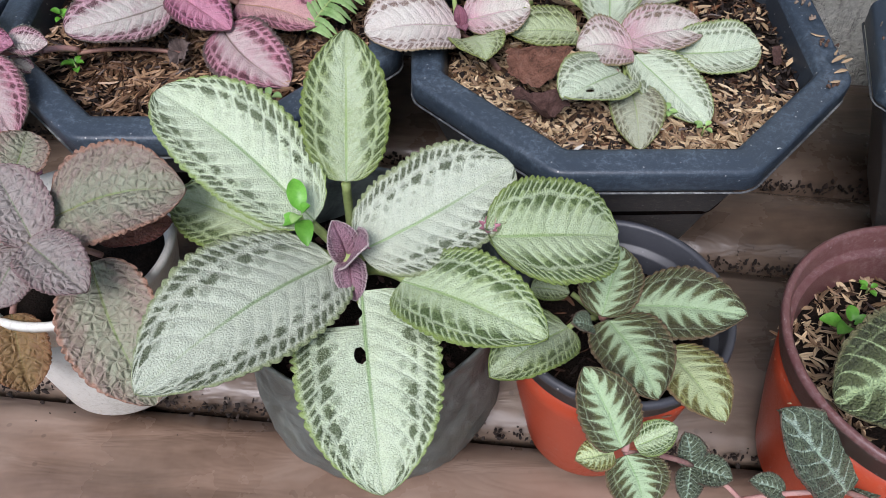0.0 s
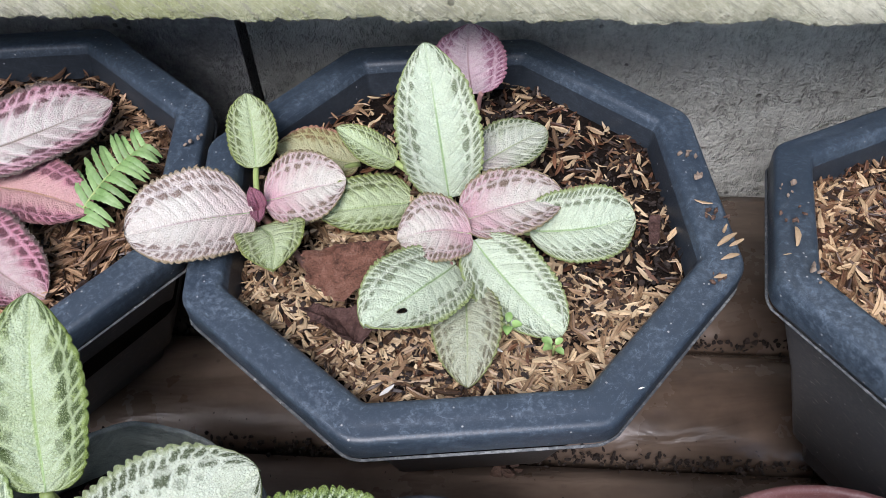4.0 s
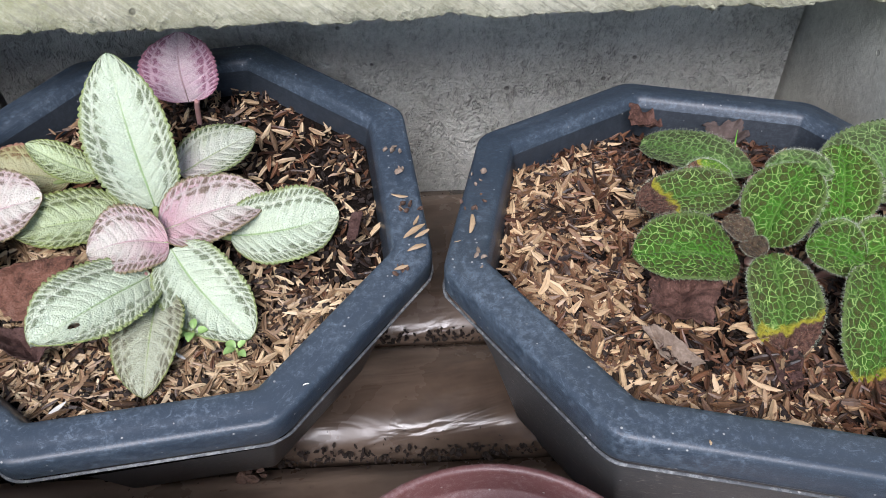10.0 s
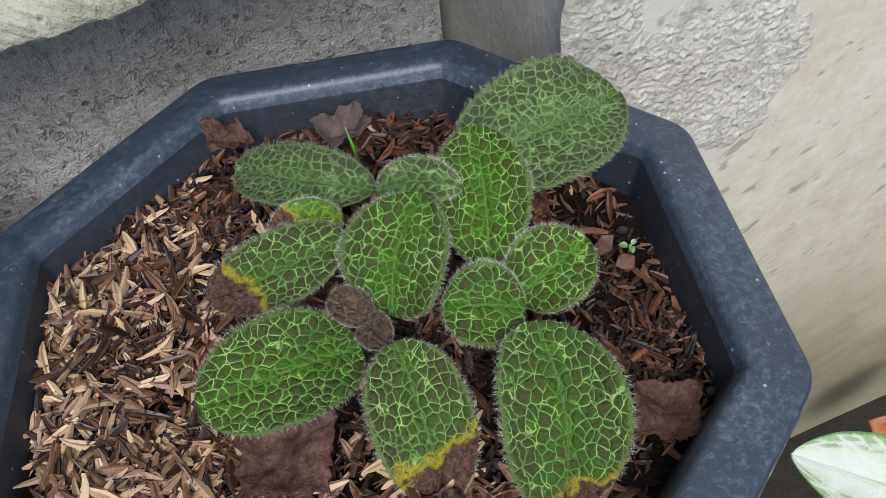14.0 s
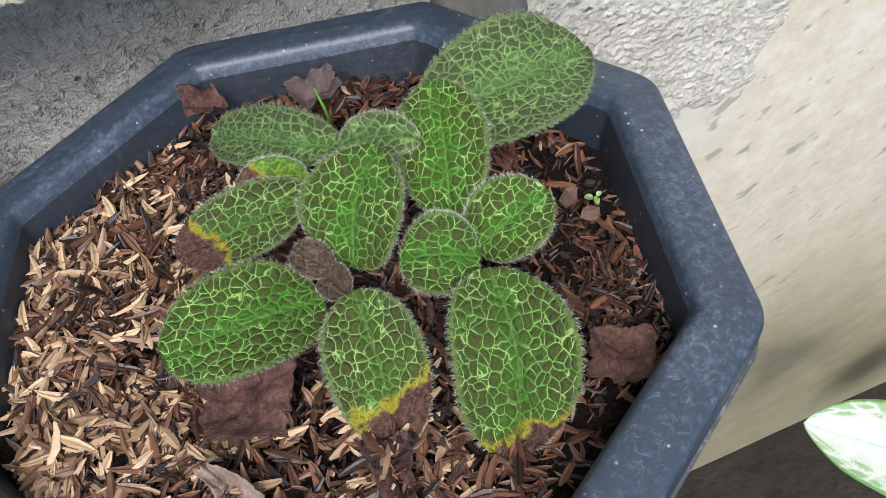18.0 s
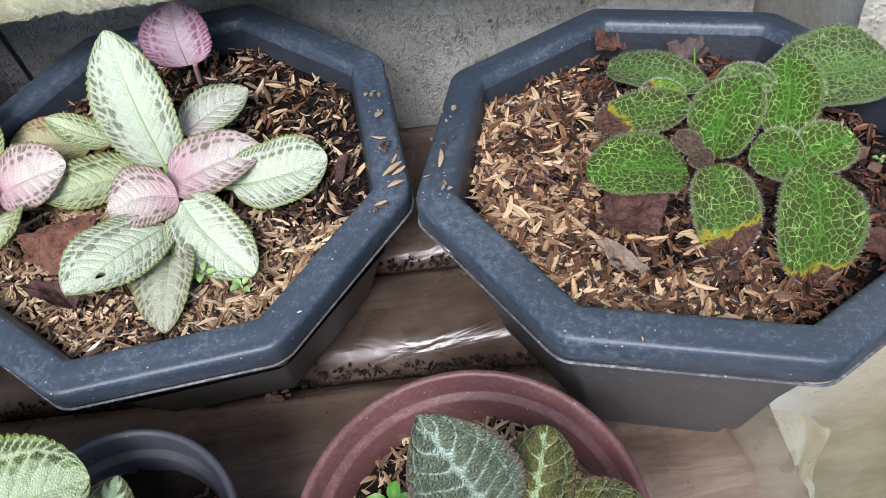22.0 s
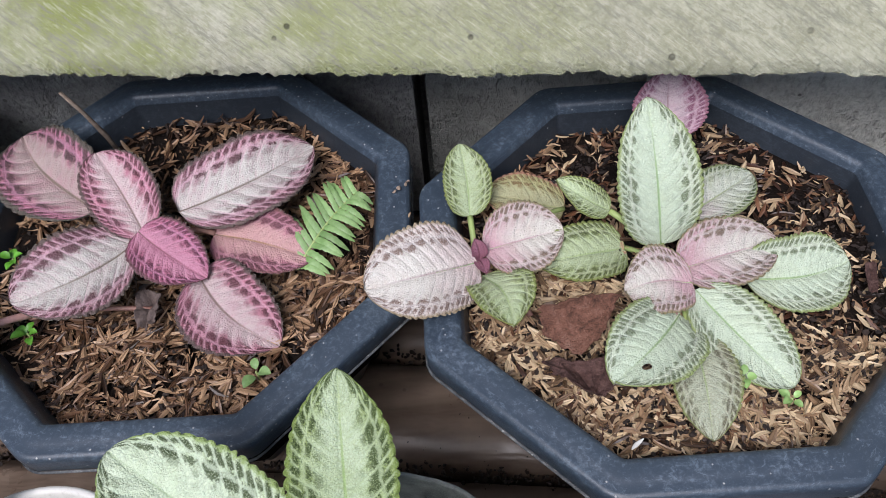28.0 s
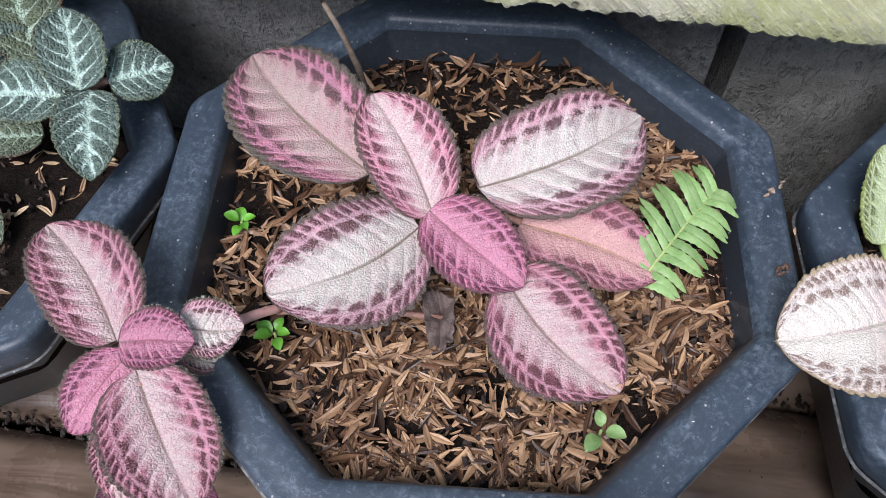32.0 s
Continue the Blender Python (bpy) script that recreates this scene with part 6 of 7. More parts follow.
leaf(plant_f, (-0.0426, 0.2007, 0.2038), (-0.0970, 0.1322, 0.2217), 0.0499, (0.29, -0.01, 0.96), silvergrey, bow=0.014, veins=11, rib=rib_green)
leaf(plant_f, (-0.0670, 0.2248, 0.1880), (-0.1165, 0.2470, 0.1920), 0.0376, (-0.02, -0.22, 0.97), green, veins=8, rib=rib_green)
leaf(plant_f, (-0.0359, 0.1983, 0.2080), (-0.0403, 0.2011, 0.2260), 0.0126, (0.52, -0.82, 0.25), purplebud)
leaf(plant_f, (-0.0355, 0.1983, 0.2080), (-0.0271, 0.1910, 0.2240), 0.0172, (-0.84, 0.17, 0.52), purplebud)
leaf(plant_f, (-0.0355, 0.1983, 0.2080), (-0.0319, 0.1801, 0.2060), 0.0123, (0.02, -0.11, 0.99), purplebud)
stalk(plant_f, (-0.0383, 0.2293, 0.2170), (-0.0389, 0.2316, 0.1800), 0.0019, 0.003, stem_green)
stalk(plant_f, (-0.0129, 0.1875, 0.2090), (-0.0322, 0.2106, 0.1850), 0.0022, 0.003, stem_green)
stalk(plant_f, (0.0125, 0.1933, 0.2200), (-0.0311, 0.2121, 0.1850), 0.0019, 0.003, stem_green)
stalk(plant_f, (-0.0300, 0.1808, 0.2040), (-0.0352, 0.2106, 0.1850), 0.0018, 0.003, stem_green)
stalk(plant_f, (-0.0432, 0.2042, 0.2050), (-0.0376, 0.2121, 0.1850), 0.0018, 0.003, stem_green)
stalk(plant_f, (-0.0542, 0.2155, 0.2120), (-0.0394, 0.2150, 0.1850), 0.0018, 0.003, stem_green)
stalk(plant_f, (-0.0305, 0.1997, 0.2070), (-0.0358, 0.2136, 0.1850), 0.0018, 0.003, stem_green)
stalk(plant_f, (-0.0673, 0.2256, 0.1870), (-0.0416, 0.2192, 0.1780), 0.0018, 0.003, stem_green)
stalk(plant_f, (-0.0396, 0.2321, 0.1600), (-0.0354, 0.1975, 0.2090), 0.003, 0.003, stem_green)
plant_e = thing("flame_violet", (0.0650, 0.1860, 0.1700), "olive plant with pale feathered leaves and small runners", "potted plant")
leaf(plant_e, (0.0622, 0.1880, 0.1850), (0.0714, 0.2146, 0.1960), 0.0245, (-0.12, -0.34, 0.93), olive, veins=7, rib=rib_green)
leaf(plant_e, (0.0738, 0.1927, 0.1860), (0.1114, 0.1759, 0.2030), 0.0296, (-0.45, -0.11, 0.89), olive, veins=7, rib=rib_green)
leaf(plant_e, (0.0646, 0.1851, 0.1860), (0.0767, 0.1479, 0.1910), 0.0288, (-0.19, 0.07, 0.98), olive, veins=7, rib=rib_green)
leaf(plant_e, (0.0853, 0.1729, 0.1840), (0.0978, 0.1382, 0.1920), 0.0232, (-0.25, 0.13, 0.96), olivelight, veins=7, rib=rib_green)
leaf(plant_e, (0.0483, 0.1812, 0.1870), (0.0162, 0.1517, 0.2000), 0.0252, (0.31, 0.08, 0.95), green, veins=8, rib=rib_green)
leaf(plant_e, (0.0580, 0.1823, 0.1870), (0.0484, 0.1776, 0.1960), 0.0098, (0.68, 0.02, 0.74), darkvein, veins=7, rib=rib_pale)
leaf(plant_e, (0.0362, 0.2063, 0.1800), (0.0521, 0.2049, 0.1780), 0.0117, (0.10, -0.27, 0.96), green, veins=8, rib=rib_green)
leaf(plant_e, (0.0620, 0.1316, 0.1860), (0.0488, 0.1523, 0.2050), 0.0224, (0.16, -0.61, 0.77), olive, veins=7, rib=rib_green)
leaf(plant_e, (0.0670, 0.1326, 0.1850), (0.0810, 0.1363, 0.1920), 0.0121, (-0.38, -0.26, 0.89), silvergreen, veins=11, rib=rib_green)
leaf(plant_e, (0.0636, 0.1296, 0.1840), (0.0687, 0.1121, 0.1780), 0.0218, (-0.04, -0.33, 0.94), olive, veins=7, rib=rib_green)
leaf(plant_e, (0.0595, 0.1309, 0.1840), (0.0456, 0.1270, 0.1860), 0.0118, (0.17, -0.11, 0.98), olivelight, veins=7, rib=rib_green)
leaf(plant_e, (0.0969, 0.1424, 0.1500), (0.0932, 0.1497, 0.1620), 0.0121, (0.12, -0.83, 0.54), darkvein, veins=7, rib=rib_pale)
leaf(plant_e, (0.0971, 0.1419, 0.1500), (0.1093, 0.1341, 0.1550), 0.0138, (-0.38, -0.01, 0.92), darkvein, veins=7, rib=rib_pale)
leaf(plant_e, (0.0960, 0.1410, 0.1500), (0.0916, 0.1269, 0.1500), 0.0108, (-0.06, 0.02, 1.00), darkvein, veins=7, rib=rib_pale)
stalk(plant_e, (0.0626, 0.1881, 0.1840), (0.0685, 0.1971, 0.1660), 0.0017, 0.003, stem_brown)
stalk(plant_e, (0.0738, 0.1927, 0.1860), (0.0645, 0.1924, 0.1780), 0.0011, 0.001, stem_brown)
stalk(plant_e, (0.0853, 0.1729, 0.1840), (0.0663, 0.1916, 0.1760), 0.0011, 0.003, stem_brown)
stalk(plant_e, (0.0483, 0.1812, 0.1870), (0.0619, 0.1929, 0.1760), 0.0012, 0.003, stem_green)
stalk(plant_e, (0.0530, 0.2043, 0.1780), (0.0640, 0.1958, 0.1720), 0.0012, 0.001, stem_green)
stalk(plant_e, (0.0634, 0.1309, 0.1840), (0.0707, 0.1544, 0.1780), 0.0013, 0.003, stem_pink)
stalk(plant_e, (0.0707, 0.1544, 0.1780), (0.0680, 0.1916, 0.1720), 0.0012, 0.003, stem_pink)
stalk(plant_e, (0.0636, 0.1310, 0.1830), (0.0972, 0.1424, 0.1490), 0.0011, 0.003, stem_pink)
stalk(plant_e, (0.0972, 0.1424, 0.1490), (0.1160, 0.1323, 0.1400), 0.001, 0.003, stem_pink)
plant_d = thing("flame_violet", (0.2000, 0.1700, 0.1640), "dark plant with silver veins in a brown pot", "potted plant")
leaf(plant_d, (0.1987, 0.1714, 0.2000), (0.1832, 0.1881, 0.2490), 0.0344, (0.34, -0.85, 0.40), darkvein, veins=7, rib=rib_pale)
leaf(plant_d, (0.2114, 0.1689, 0.1980), (0.2220, 0.1935, 0.2120), 0.0233, (-0.18, -0.43, 0.89), darkgreen, shape=2, veins=5, rib=rib_pale)
leaf(plant_d, (0.2148, 0.1668, 0.2000), (0.2461, 0.1618, 0.2080), 0.0238, (-0.26, -0.12, 0.96), darkgreen, shape=2, veins=5, rib=rib_pale)
leaf(plant_d, (0.1486, 0.1266, 0.1600), (0.1189, 0.1439, 0.1900), 0.0280, (0.38, -0.59, 0.72), darkvein, veins=7, rib=rib_pale)
leaf(plant_d, (0.1513, 0.1292, 0.1550), (0.1666, 0.1335, 0.1650), 0.0140, (-0.48, -0.24, 0.84), darkvein, veins=7, rib=rib_pale)
leaf(plant_d, (0.1302, 0.1314, 0.1500), (0.1160, 0.1336, 0.1550), 0.0099, (0.29, -0.25, 0.93), darkvein, veins=7, rib=rib_pale)
stalk(plant_d, (0.1987, 0.1714, 0.2000), (0.2092, 0.1880, 0.1600), 0.0018, 0.003, stem_brown)
stalk(plant_d, (0.2118, 0.1689, 0.1980), (0.2249, 0.1742, 0.1650), 0.0013, 0.003, stem_brown)
stalk(plant_d, (0.2152, 0.1668, 0.2000), (0.2249, 0.1742, 0.1650), 0.0013, 0.003, stem_brown)
stalk(plant_d, (0.1491, 0.1270, 0.1590), (0.1160, 0.1323, 0.1400), 0.0011, 0.003, stem_pink)
stalk(plant_d, (0.1491, 0.1270, 0.1590), (0.1535, 0.1164, 0.1700), 0.0011, 0.001, stem_pink)
leaf(plant_d, (0.1850, 0.1580, 0.2070), (0.1360, 0.1440, 0.1960), 0.0440, (-0.10, -0.25, 0.95), oliveveined, veins=8)
leaf(plant_d, (0.1970, 0.1730, 0.1980), (0.1720, 0.1780, 0.1880), 0.0260, (-0.10, -0.20, 0.95), limeveined, veins=7)
stalk(plant_d, (0.1850, 0.1580, 0.2065), (0.2010, 0.1690, 0.1660), 0.0014, 0.003, stem_brown)
stalk(plant_d, (0.1970, 0.1730, 0.1975), (0.2010, 0.1690, 0.1660), 0.0012, 0.003, stem_green)
plant_g = thing("flame_violet", (-0.2650, 0.4150, 0.1820), "dark plant with bright silver veins beside the wall", "potted plant")
leaf(plant_g, (-0.2624, 0.4147, 0.2140), (-0.2718, 0.4401, 0.2280), 0.0230, (0.25, -0.39, 0.88), silverdark, veins=6, rib=rib_pale)
leaf(plant_g, (-0.2560, 0.4231, 0.2110), (-0.2361, 0.4345, 0.2090), 0.0237, (0.24, -0.26, 0.94), silverdark, veins=6, rib=rib_pale)
leaf(plant_g, (-0.2603, 0.4173, 0.2120), (-0.2516, 0.3828, 0.2050), 0.0218, (0.18, -0.15, 0.97), silverdark, veins=6, rib=rib_pale)
leaf(plant_g, (-0.2684, 0.4143, 0.2110), (-0.2977, 0.4111, 0.2120), 0.0249, (0.06, -0.29, 0.96), silverdark, veins=6, rib=rib_pale)
leaf(plant_g, (-0.2884, 0.4376, 0.2040), (-0.3095, 0.4781, 0.2150), 0.0310, (0.17, -0.18, 0.97), darkvein, veins=7, rib=rib_pale)
leaf(plant_g, (-0.2844, 0.4145, 0.1900), (-0.3094, 0.4101, 0.1900), 0.0182, (0.05, -0.29, 0.96), darkvein, veins=7, rib=rib_pale)
leaf(plant_g, (-0.2950, 0.4418, 0.2000), (-0.3064, 0.4399, 0.2150), 0.0205, (0.78, -0.28, 0.56), silverdark, veins=6, rib=rib_pale)
leaf(plant_g, (-0.3086, 0.4895, 0.2050), (-0.2873, 0.4886, 0.2150), 0.0167, (-0.41, -0.36, 0.84), bronzebrown, veins=8, rib=rib_brown)
leaf(plant_g, (-0.3046, 0.3850, 0.1900), (-0.2839, 0.3669, 0.1880), 0.0141, (0.05, -0.06, 1.00), darkvein, veins=7, rib=rib_pale)
stalk(plant_g, (-0.2624, 0.4160, 0.2120), (-0.2865, 0.4465, 0.1750), 0.0016, 0.003, stem_green)
stalk(plant_g, (-0.2560, 0.4231, 0.2110), (-0.2672, 0.4231, 0.2030), 0.0012, 0.001, stem_brown)
stalk(plant_g, (-0.2892, 0.4387, 0.2030), (-0.2739, 0.4309, 0.1950), 0.0012, 0.001, stem_green)
plant_l = thing("flame_violet", (-0.1520, 0.2050, 0.1700), "bronze-brown quilted plant in a white pot", "potted plant")
leaf(plant_l, (-0.1502, 0.2133, 0.2148), (-0.0995, 0.2233, 0.2209), 0.0414, (-0.08, -0.35, 0.93), bronze, bow=-0.062, veins=8, rib=rib_brown)
leaf(plant_l, (-0.1523, 0.1965, 0.2200), (-0.1270, 0.1770, 0.2150), 0.0231, (0.07, -0.16, 0.98), bronzegrey, veins=8, rib=rib_brown)
leaf(plant_l, (-0.1529, 0.2005, 0.2140), (-0.1732, 0.2284, 0.2280), 0.0258, (0.23, -0.30, 0.93), bronzegrey, veins=8, rib=rib_brown)
leaf(plant_l, (-0.1366, 0.2017, 0.2015), (-0.1105, 0.1581, 0.1681), 0.0370, (0.26, -0.48, 0.84), bronze, bow=0.060, veins=8, rib=rib_brown)
leaf(plant_l, (-0.1689, 0.1883, 0.1860), (-0.1626, 0.1658, 0.1650), 0.0234, (0.32, -0.60, 0.74), bronzebrown, veins=8, rib=rib_brown)
leaf(plant_l, (-0.1600, 0.2019, 0.2090), (-0.1681, 0.1812, 0.2000), 0.0248, (0.13, -0.44, 0.89), bronzegrey, veins=8, rib=rib_brown)
leaf(plant_l, (-0.1842, 0.2504, 0.2000), (-0.1829, 0.2734, 0.2050), 0.0254, (0.21, -0.22, 0.95), bronze, veins=8, rib=rib_brown)
leaf(plant_l, (-0.1414, 0.2205, 0.1990), (-0.1118, 0.2281, 0.1960), 0.0206, (0.16, -0.27, 0.95), bronzered, rib=rib_brown)
stalk(plant_l, (-0.1542, 0.2022, 0.2120), (-0.1813, 0.2378, 0.1650), 0.002, 0.003, stem_brown)
stalk(plant_l, (-0.1503, 0.2125, 0.2120), (-0.1608, 0.2115, 0.2000), 0.0013, 0.001, stem_brown)
stalk(plant_l, (-0.1334, 0.2058, 0.2010), (-0.1647, 0.2185, 0.1900), 0.0013, 0.003, stem_brown)
stalk(plant_l, (-0.1691, 0.1890, 0.1850), (-0.1704, 0.2196, 0.1850), 0.0013, 0.003, stem_brown)

# ---- fern, seedlings, dry leaves and small litter ----
def fern(base, tip, label):
    """A young frond: a grooved midrib with toothed leaflets that overlap in two rows."""
    frond = thing("fern_frond", base, label, "fern")
    a, b = Vector(base), Vector(tip)
    rib = bend(a, b, 0.004, 12)
    mesh("rib", *tube(rib, [0.0007 - 0.00004 * i for i in range(12)], 6), stem_green, frond)
    axis = (b - a).normalized()
    side = axis.cross(Vector((0, 0, 1))).normalized()
    count = 14
    for i in range(count):
        t = (i + 0.6) / count
        p = a.lerp(b, t) + Vector((0, 0, 0.016 * t * (1 - t)))
        size = 0.0180 * math.sin(math.pi * (0.26 + 0.58 * t)) ** 0.8
        for s in (-1, 1):
            size *= 1.0 if s < 0 else 0.8
            d = (side * s + axis * ((0.30 if s < 0 else 0.05) + 0.10 * math.sin(i * 2.3 + s)) + Vector((0, 0, (-0.22 if s > 0 else 0.12) + 0.12 * math.sin(i * 1.7 + 2 * s)))).normalized()
            wide = 0.0031 * (1.0 - 0.2 * t)
            rings = []
            for v in np.linspace(0, 1, 12):
                half = 0.5 * wide * (1 - v ** 4) ** 0.7 * (1 + 0.12 * math.sin(38 * v))
                c = p + d * size * v + Vector((0, 0, 0.0022 * math.sin(math.pi * v) - 0.002 * v * v)) + axis * 0.002 * v * v
                rings.append([c - axis * half, c + Vector((0, 0, 0.0004)), c + axis * half])
            vv, ff = joined(rings, False)
            n = len(vv)
            vv = vv + [q - Vector((0, 0, 0.0003)) for q in vv]
            ff = ff + [tuple(n + k for k in reversed(q)) for q in ff]
            mesh("leaflet", vv, ff, fern_mat, frond)
    return frond


fern((-0.0705, 0.3605, 0.1945), (-0.0440, 0.3935, 0.2060), "bright green fern frond growing from husk-covered soil")

SEED = "tiny bright green weed seedling in the husks"
seedling(-0.2026, 0.3777, 0.1885, 0.0065, 20, SEED)
seedling(-0.1843, 0.3370, 0.1870, 0.0068, 65, SEED)
seedling(-0.0837, 0.3120, 0.1860, 0.0075, 100, "small clover-like seedling with three soft green leaves", fern_mat, 3)
seedling(0.1033, 0.2929, 0.1950, 0.0060, 80, "pale green seedling with four round leaves", seed_pale, 4)
seedling(0.1186, 0.2835, 0.1945, 0.0052, 30, "pale green seedling with four round leaves", seed_pale, 4)
seedling(0.3822, 0.2835, 0.1925, 0.0030, 10, "minute grey-green seedling in red husks", fern_mat, 3)
seedling(0.1645, 0.1911, 0.1660, 0.0110, 75, "bright green seedling in the brown pot", seed_green, 5)
seedling(0.1820, 0.2140, 0.1650, 0.0050, 15, "bright green seedling in the brown pot", seed_green, 4)

sprout = thing("seedling", (-0.0540, 0.2160, 0.1650), "upright bright green seedling with glossy oval leaves", "seedling", "weed seedlings")
mesh("stem", *tube([(-0.0540, 0.2160, 0.163), (-0.0545, 0.2140, 0.200), (-0.0535, 0.2100, 0.219)], 0.0008, 6), stem_green, sprout)
small_leaf(sprout, (-0.0540, 0.2120, 0.2200), (-0.0570, 0.2230, 0.2260), 0.0075, seed_green)
small_leaf(sprout, (-0.0530, 0.2090, 0.2180), (-0.0500, 0.1970, 0.2170), 0.0070, seed_green)
small_leaf(sprout, (-0.0545, 0.2100, 0.2170), (-0.0620, 0.2090, 0.2150), 0.0065, seed_green)
small_leaf(sprout, (-0.0535, 0.2110, 0.2200), (-0.0500, 0.2120, 0.2230), 0.0050, seed_green)
small_leaf(sprout, (-0.0540, 0.2095, 0.2200), (-0.0560, 0.2040, 0.2220), 0.0045, seed_pale)

blade = thing("grass_blade", (0.3288, 0.3520, 0.1905), "single thin green grass sprout", "grass")
mesh("blade", *tube([(0.3288, 0.3520, 0.189), (0.3286, 0.3525, 0.200), (0.3280, 0.3535, 0.209)], [0.0007, 0.0006, 0.0001], 6), seed_green, blade)

bud = thing("flower_bud", (0.0168, 0.1992, 0.2215), "tiny hairy pink flower bud between two leaves", "flower bud")
for i in range(7):
    q = i * 0.9
    small_leaf(bud, (0.0168, 0.1992, 0.2200), (0.0168 + 0.004 * math.cos(q), 0.1992 + 0.004 * math.sin(q), 0.2265), 0.0028, pinkdeep_plain, name="petal")

dead_leaf([(0.0262, 0.3219, 0.2148), (0.0690, 0.3310, 0.2090), (0.0429, 0.3029, 0.2015), (0.0285, 0.3150, 0.2040)], "dry curled reddish brown leaf leaning on the soil", dead_red, crumple=0.0022, seed=3)
dead_leaf([(0.0250, 0.3010, 0.1990), (0.0550, 0.3030, 0.1980), (0.0580, 0.2880, 0.1980), (0.0440, 0.2870, 0.1990)], "flat dark brown rotting leaf on the soil", dead_mat, crumple=0.0048, seed=9)
dead_leaf([(0.1640, 0.3426, 0.1995), (0.1690, 0.3420, 0.1995), (0.1640, 0.3253, 0.1990), (0.1605, 0.3272, 0.1990)], "narrow reddish dry leaf strip on husks", dead_mat, crumple=0.0008, seed=5)
dead_leaf([(-0.1405, 0.3553, 0.1930), (-0.1279, 0.3546, 0.1950), (-0.1276, 0.3333, 0.1920), (-0.1352, 0.3321, 0.1910)], "shrivelled dark dry leaf under pink leaves", dead_grey_dark, crumple=0.003, seed=6)
dead_leaf([(0.2661, 0.2835, 0.2055), (0.2912, 0.2779, 0.2075), (0.2808, 0.2551, 0.2075), (0.2613, 0.2643, 0.2065)], "flat rotten maroon leaf lying on husks", dead_maroon, crumple=0.0042, seed=7)
dead_leaf([(0.2560, 0.2640, 0.2085), (0.2636, 0.2596, 0.2090), (0.2740, 0.2420, 0.2095), (0.2620, 0.2440, 0.2095)], "crumpled grey-brown dry leaf scrap on husks", dead_grey, crumple=0.0030, seed=8)
dead_leaf([(0.3552, 0.2472, 0.2025), (0.3704, 0.2393, 0.2010), (0.3602, 0.2252, 0.2050), (0.3451, 0.2335, 0.2055)], "rotten reddish leaf remains on husks", dead_maroon, crumple=0.0030, seed=12)
dead_leaf([(0.2930, 0.2480, 0.2080), (0.3060, 0.2450, 0.2080), (0.3010, 0.2290, 0.2090), (0.2930, 0.2310, 0.2090)], "brown withered leaf tissue on husks", dead_mat, crumple=0.0030, seed=14)
dead_leaf([(0.2890, 0.3745, 0.1955), (0.2905, 0.3850, 0.1960), (0.3025, 0.3825, 0.1970), (0.3045, 0.3690, 0.1955)], "crumpled brown dry leaf against the pot wall", dead_maroon, crumple=0.0040, seed=21)
dead_leaf([(0.3225, 0.3560, 0.1935), (0.3200, 0.3710, 0.1950), (0.3370, 0.3690, 0.1965), (0.3385, 0.3580, 0.1940)], "crumpled grey-brown dry leaf against the pot wall", dead_grey_dark, crumple=0.0042, seed=22)
crumbs("bark_lumps", [(0.3749, 0.2870, 0.1940, 0.010), (0.3780, 0.2800, 0.1940, 0.007), (0.3247, 0.2737, 0.1990, 0.009), (0.1450, 0.2790, 0.1960, 0.008), (0.1500, 0.2830, 0.1960, 0.006)], crumb_mat, "brown bark lumps half sunk in the husks", "bark", 17, kind="stuff")
rng = random.Random(33)
grit = [(0.0882 + rng.uniform(-0.08, 0.08), 0.3503 + rng.uniform(-0.08, 0.08)) for i in range(260)]
crumbs("soil_crumbs", [(x, y, top_b(x, y) + 0.0004, rng.uniform(0.0015, 0.005)) for x, y in grit if inside_eight(x - 0.0882, y - 0.3503, 0.083, 1.0)], dark_crumb, "dark soil crumbs among pale husks", "soil", 18)
grit = [(0.3045 + rng.uniform(-0.08, 0.08), 0.2975 + rng.uniform(-0.08, 0.08)) for i in range(240)]
crumbs("soil_crumbs", [(x, y, top_c(x, y) + 0.0004, rng.uniform(0.0015, 0.005)) for x, y in grit if inside_eight(x - 0.3045, y - 0.2975, 0.083, -18.9)], dark_crumb, "dark soil crumbs among red husks", "soil", 19)
grit = [(-0.03 + rng.uniform(-0.05, 0.05), 0.213 + rng.uniform(-0.05, 0.05)) for i in range(420)]
crumbs("soil_crumbs", [(x, y, top_f(x, y) + 0.0005, rng.uniform(0.0015, 0.006)) for x, y in grit if (x + 0.03) ** 2 + (y - 0.213) ** 2 < 0.0025], crumb_dark_red, "crumbly dark red-brown soil in the nursery bag", "soil", 20)

grit = [(-0.1245 + rng.uniform(-0.08, 0.08), 0.3795 + rng.uniform(-0.08, 0.08)) for i in range(260)]
crumbs("soil_crumbs", [(x, y, top_a(x, y) + 0.0004, rng.uniform(0.0012, 0.004)) for x, y in grit if inside_eight(x + 0.1245, y - 0.3795, 0.083, 0.0)], dark_crumb, "dark soil crumbs among golden husks", "soil", 27)

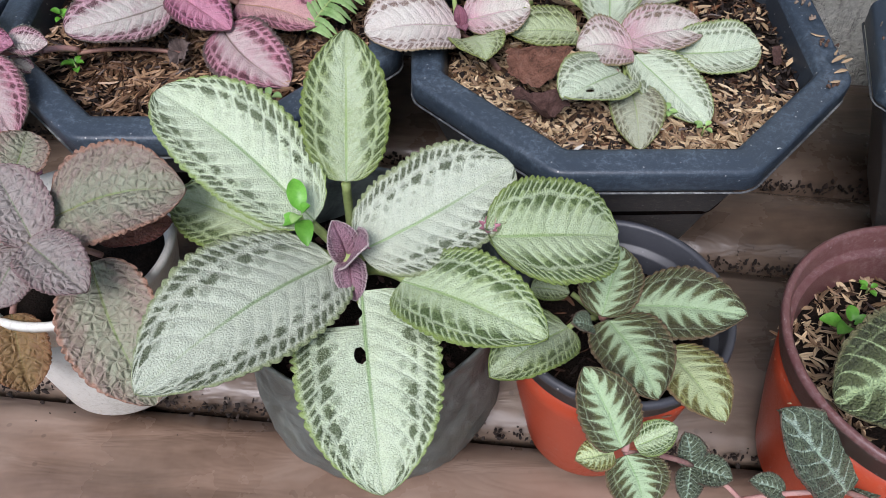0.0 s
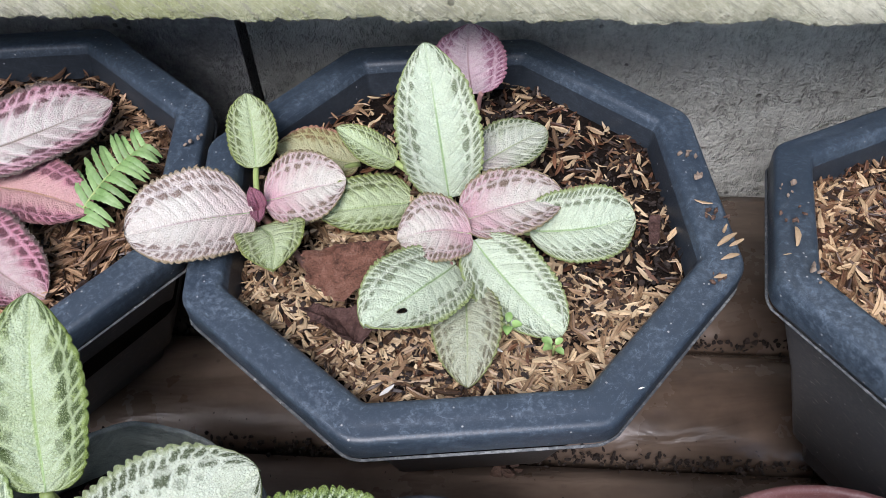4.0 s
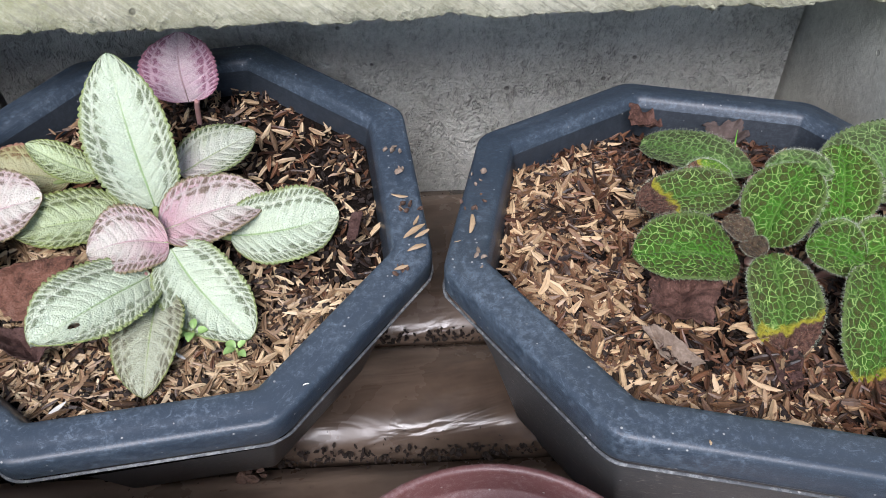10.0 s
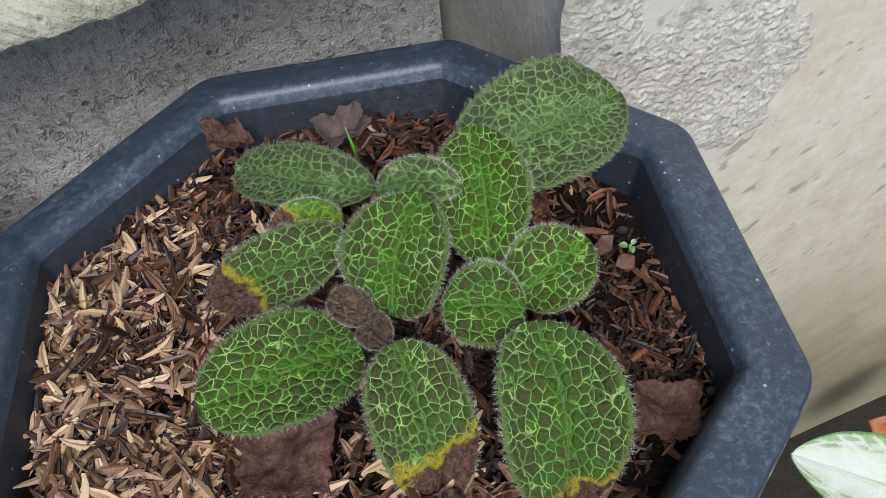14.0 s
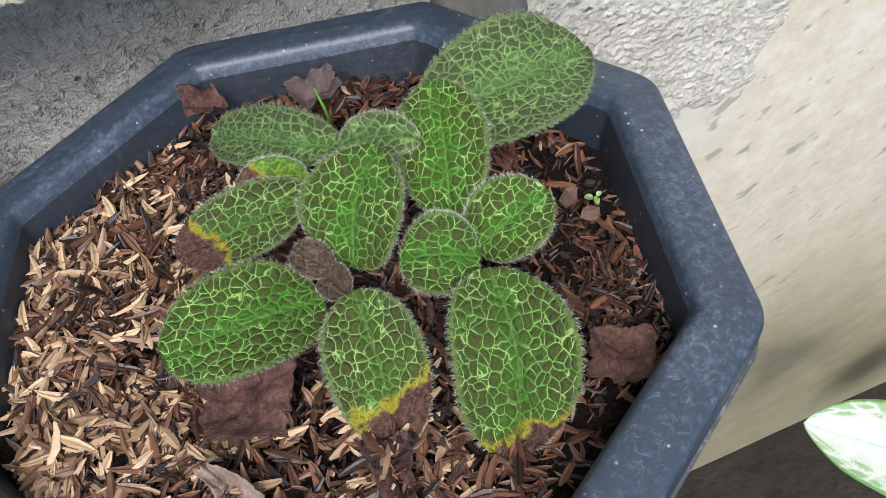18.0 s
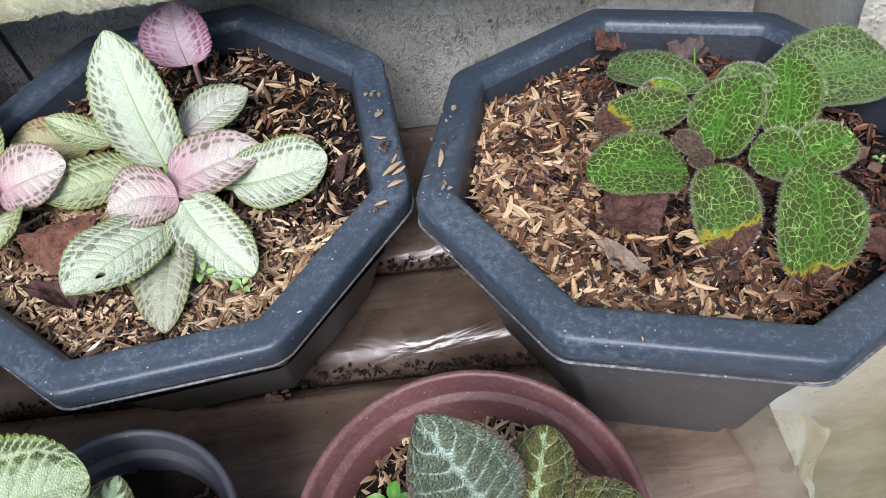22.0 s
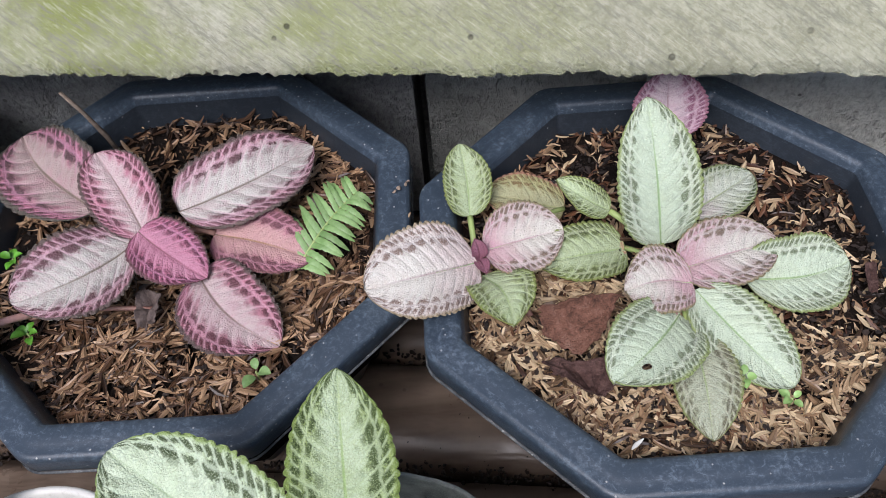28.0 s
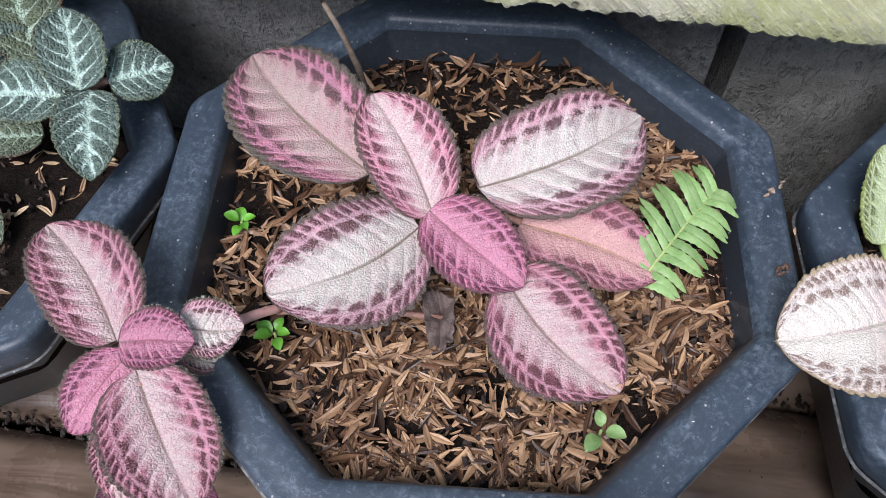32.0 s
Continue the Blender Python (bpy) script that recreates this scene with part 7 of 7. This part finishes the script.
TAN = "pale tan husk lying on a black rim"
fleck(0.1865, 0.3196, 0.2090, 0.0100, 35, husk_tan, TAN)
fleck(0.1893, 0.3170, 0.2095, 0.0085, 25, husk_tan, TAN)
fleck(0.1797, 0.3023, 0.2090, 0.0080, 15, husk_tan, TAN)
fleck(0.1833, 0.3323, 0.2090, 0.0060, -50, husk_tan, TAN)
fleck(0.2003, 0.3014, 0.2205, 0.0060, 10, husk_tan, TAN)
fleck(-0.0207, 0.3790, 0.2050, 0.0070, 75, husk_tan, TAN)
fleck(0.0595, 0.2687, 0.1990, 0.0085, 40, white_bit, "white flake on the soil", "white_flake", "flake")
fleck(0.0985, 0.2850, 0.1965, 0.0070, 140, white_bit, "white flake on the soil", "white_flake", "flake")
fleck(0.3397, 0.3905, 0.2050, 0.0030, 100, white_bit, "tiny white flake behind the rim", "white_flake", "flake")
fleck(0.1432, 0.2591, 0.2080, 0.0018, 10, white_bit, "tiny white speck on a black rim", "white_flake", "flake")
fleck(-0.0594, 0.3125, 0.2012, 0.0018, 10, white_bit, "tiny white speck on a black rim", "white_flake", "flake")
crumbs("soil_smear", [(0.1836 + dx, 0.3672 + dy, 0.2072, s) for dx, dy, s in ((0, 0, 0.004), (0.003, -0.001, 0.003), (-0.003, 0.001, 0.003), (0.001, 0.002, 0.003))], dead_grey, "dried grey mud smear on a black rim", "mud", 24, kind="")
crumbs("soil_smear", [(-0.0254 + dx, 0.3951 + dy, 0.2045, s) for dx, dy, s in ((0, 0, 0.004), (0.003, 0.002, 0.003), (-0.002, -0.002, 0.003), (0.004, 0.004, 0.0025))], dead_grey, "dried grey mud smear on a black rim", "mud", 25, kind="")
crumbs("pale_bead", [(0.2572, 0.2086, 0.2270, 0.0034)], husk_tan, "small pale clay bead on the rim edge", "bead", 26, kind="")

twig = thing("twig", (-0.1675, 0.4430, 0.1890), "thin dry twig leaning on the pot wall", "twig")
mesh("stick", *tube([(-0.1669, 0.4435, 0.188), (-0.1700, 0.4430, 0.205), (-0.1740, 0.4415, 0.221), (-0.1790, 0.4400, 0.236)], [0.0012, 0.0013, 0.0011, 0.0009], 7), twig_mat, twig)


def sheet(name, corners, label, material, rumple=0.006, n=22, seed=1):
    a, b, c, d = [Vector(p) for p in corners]
    rows = []
    for i in range(n + 1):
        row = []
        for j in range(n + 1):
            p = a.lerp(b, i / n).lerp(d.lerp(c, i / n), j / n)
            q = p * 55 + Vector((seed, 0, 0))
            row.append(p + Vector((noise.noise(q), noise.noise(q + Vector((9, 0, 0))), abs(noise.noise(q + Vector((0, 9, 0)))))) * rumple)
        rows.append(row)
    v, f = joined(rows, False)
    return tagged(mesh(name, v, f, material, smooth=False), label, "plastic bag")


sheet("plastic_bag", [(0.312, 0.232, 0.104), (0.345, 0.205, 0.122), (0.333, 0.178, 0.088), (0.312, 0.185, 0.098)], "crumpled clear plastic bag at the shelf's end", film, 0.010, seed=2)

ground_leaf = thing("caladium", (0.60, 0.21, -0.40), "green and white variegated plant low by the pillar", "plant")
leaf(ground_leaf, (0.620, 0.170, -0.190), (0.540, 0.249, -0.164), 0.062, (0.1, -0.4, 0.9), variegated, teeth=1, quilt=0.3)
stalk(ground_leaf, (0.620, 0.170, -0.190), (0.640, 0.200, -0.610), 0.003, 0.0, stem_green)
dead_leaf([(0.70, 0.27, -0.36), (0.80, 0.25, -0.34), (0.79, 0.20, -0.42), (0.70, 0.21, -0.43)], "orange-brown fallen leaf caught low by the pillar", orange_leaf, crumple=0.010, seed=15)

crumbs("stone_chip", [(0.1635, 0.1770, 0.1670, 0.0115)], white_bit, "pale grey stone chip in the brown pot", "stone", 41, kind="")
crumbs("stone_chip", [(0.1769, 0.1870, 0.1670, 0.0080)], dead_grey, "small grey stone chip in the brown pot", "stone", 42, kind="")


def rim_litter(x, y, z, spread, count, seed, material, label):
    """A few broken bits of husk and bark that lie on a rim."""
    rng = random.Random(seed)
    crumbs("rim_litter", [(x + rng.gauss(0, spread), y + rng.gauss(0, spread), z + rng.uniform(0, 0.0006), rng.uniform(0.0012, 0.0042)) for i in range(count)], material, label, "litter", seed, kind="")


BITS = "small brown bark crumbs lying on a black rim"
rim_litter(0.1870, 0.3330, 0.2066, 0.0022, 7, 51, crumb_mat, BITS)
rim_litter(0.1845, 0.3560, 0.2067, 0.0020, 6, 52, dead_grey, "grey dried mud crumbs lying on a black rim")
rim_litter(0.1800, 0.3040, 0.2064, 0.0018, 5, 53, crumb_mat, BITS)
rim_litter(0.2085, 0.3200, 0.2170, 0.0020, 6, 54, crumb_mat, BITS)
rim_litter(0.2140, 0.3400, 0.2130, 0.0018, 5, 55, dead_grey, "grey dried mud crumbs lying on a black rim")
rim_litter(0.2060, 0.2920, 0.2215, 0.0016, 4, 56, dead_grey, "grey dried mud crumbs lying on a black rim")
rim_litter(-0.0270, 0.3650, 0.2035, 0.0018, 5, 57, crumb_mat, BITS)
for i, (x, y, turn) in enumerate(((0.1880, 0.3260, 60), (0.1835, 0.3405, -20), (0.1868, 0.3130, 15), (0.2075, 0.3105, 75))):
    fleck(x, y, 0.2068 if x < 0.2 else 0.2190, 0.0055 + 0.0008 * i, turn, husk_tan, TAN)
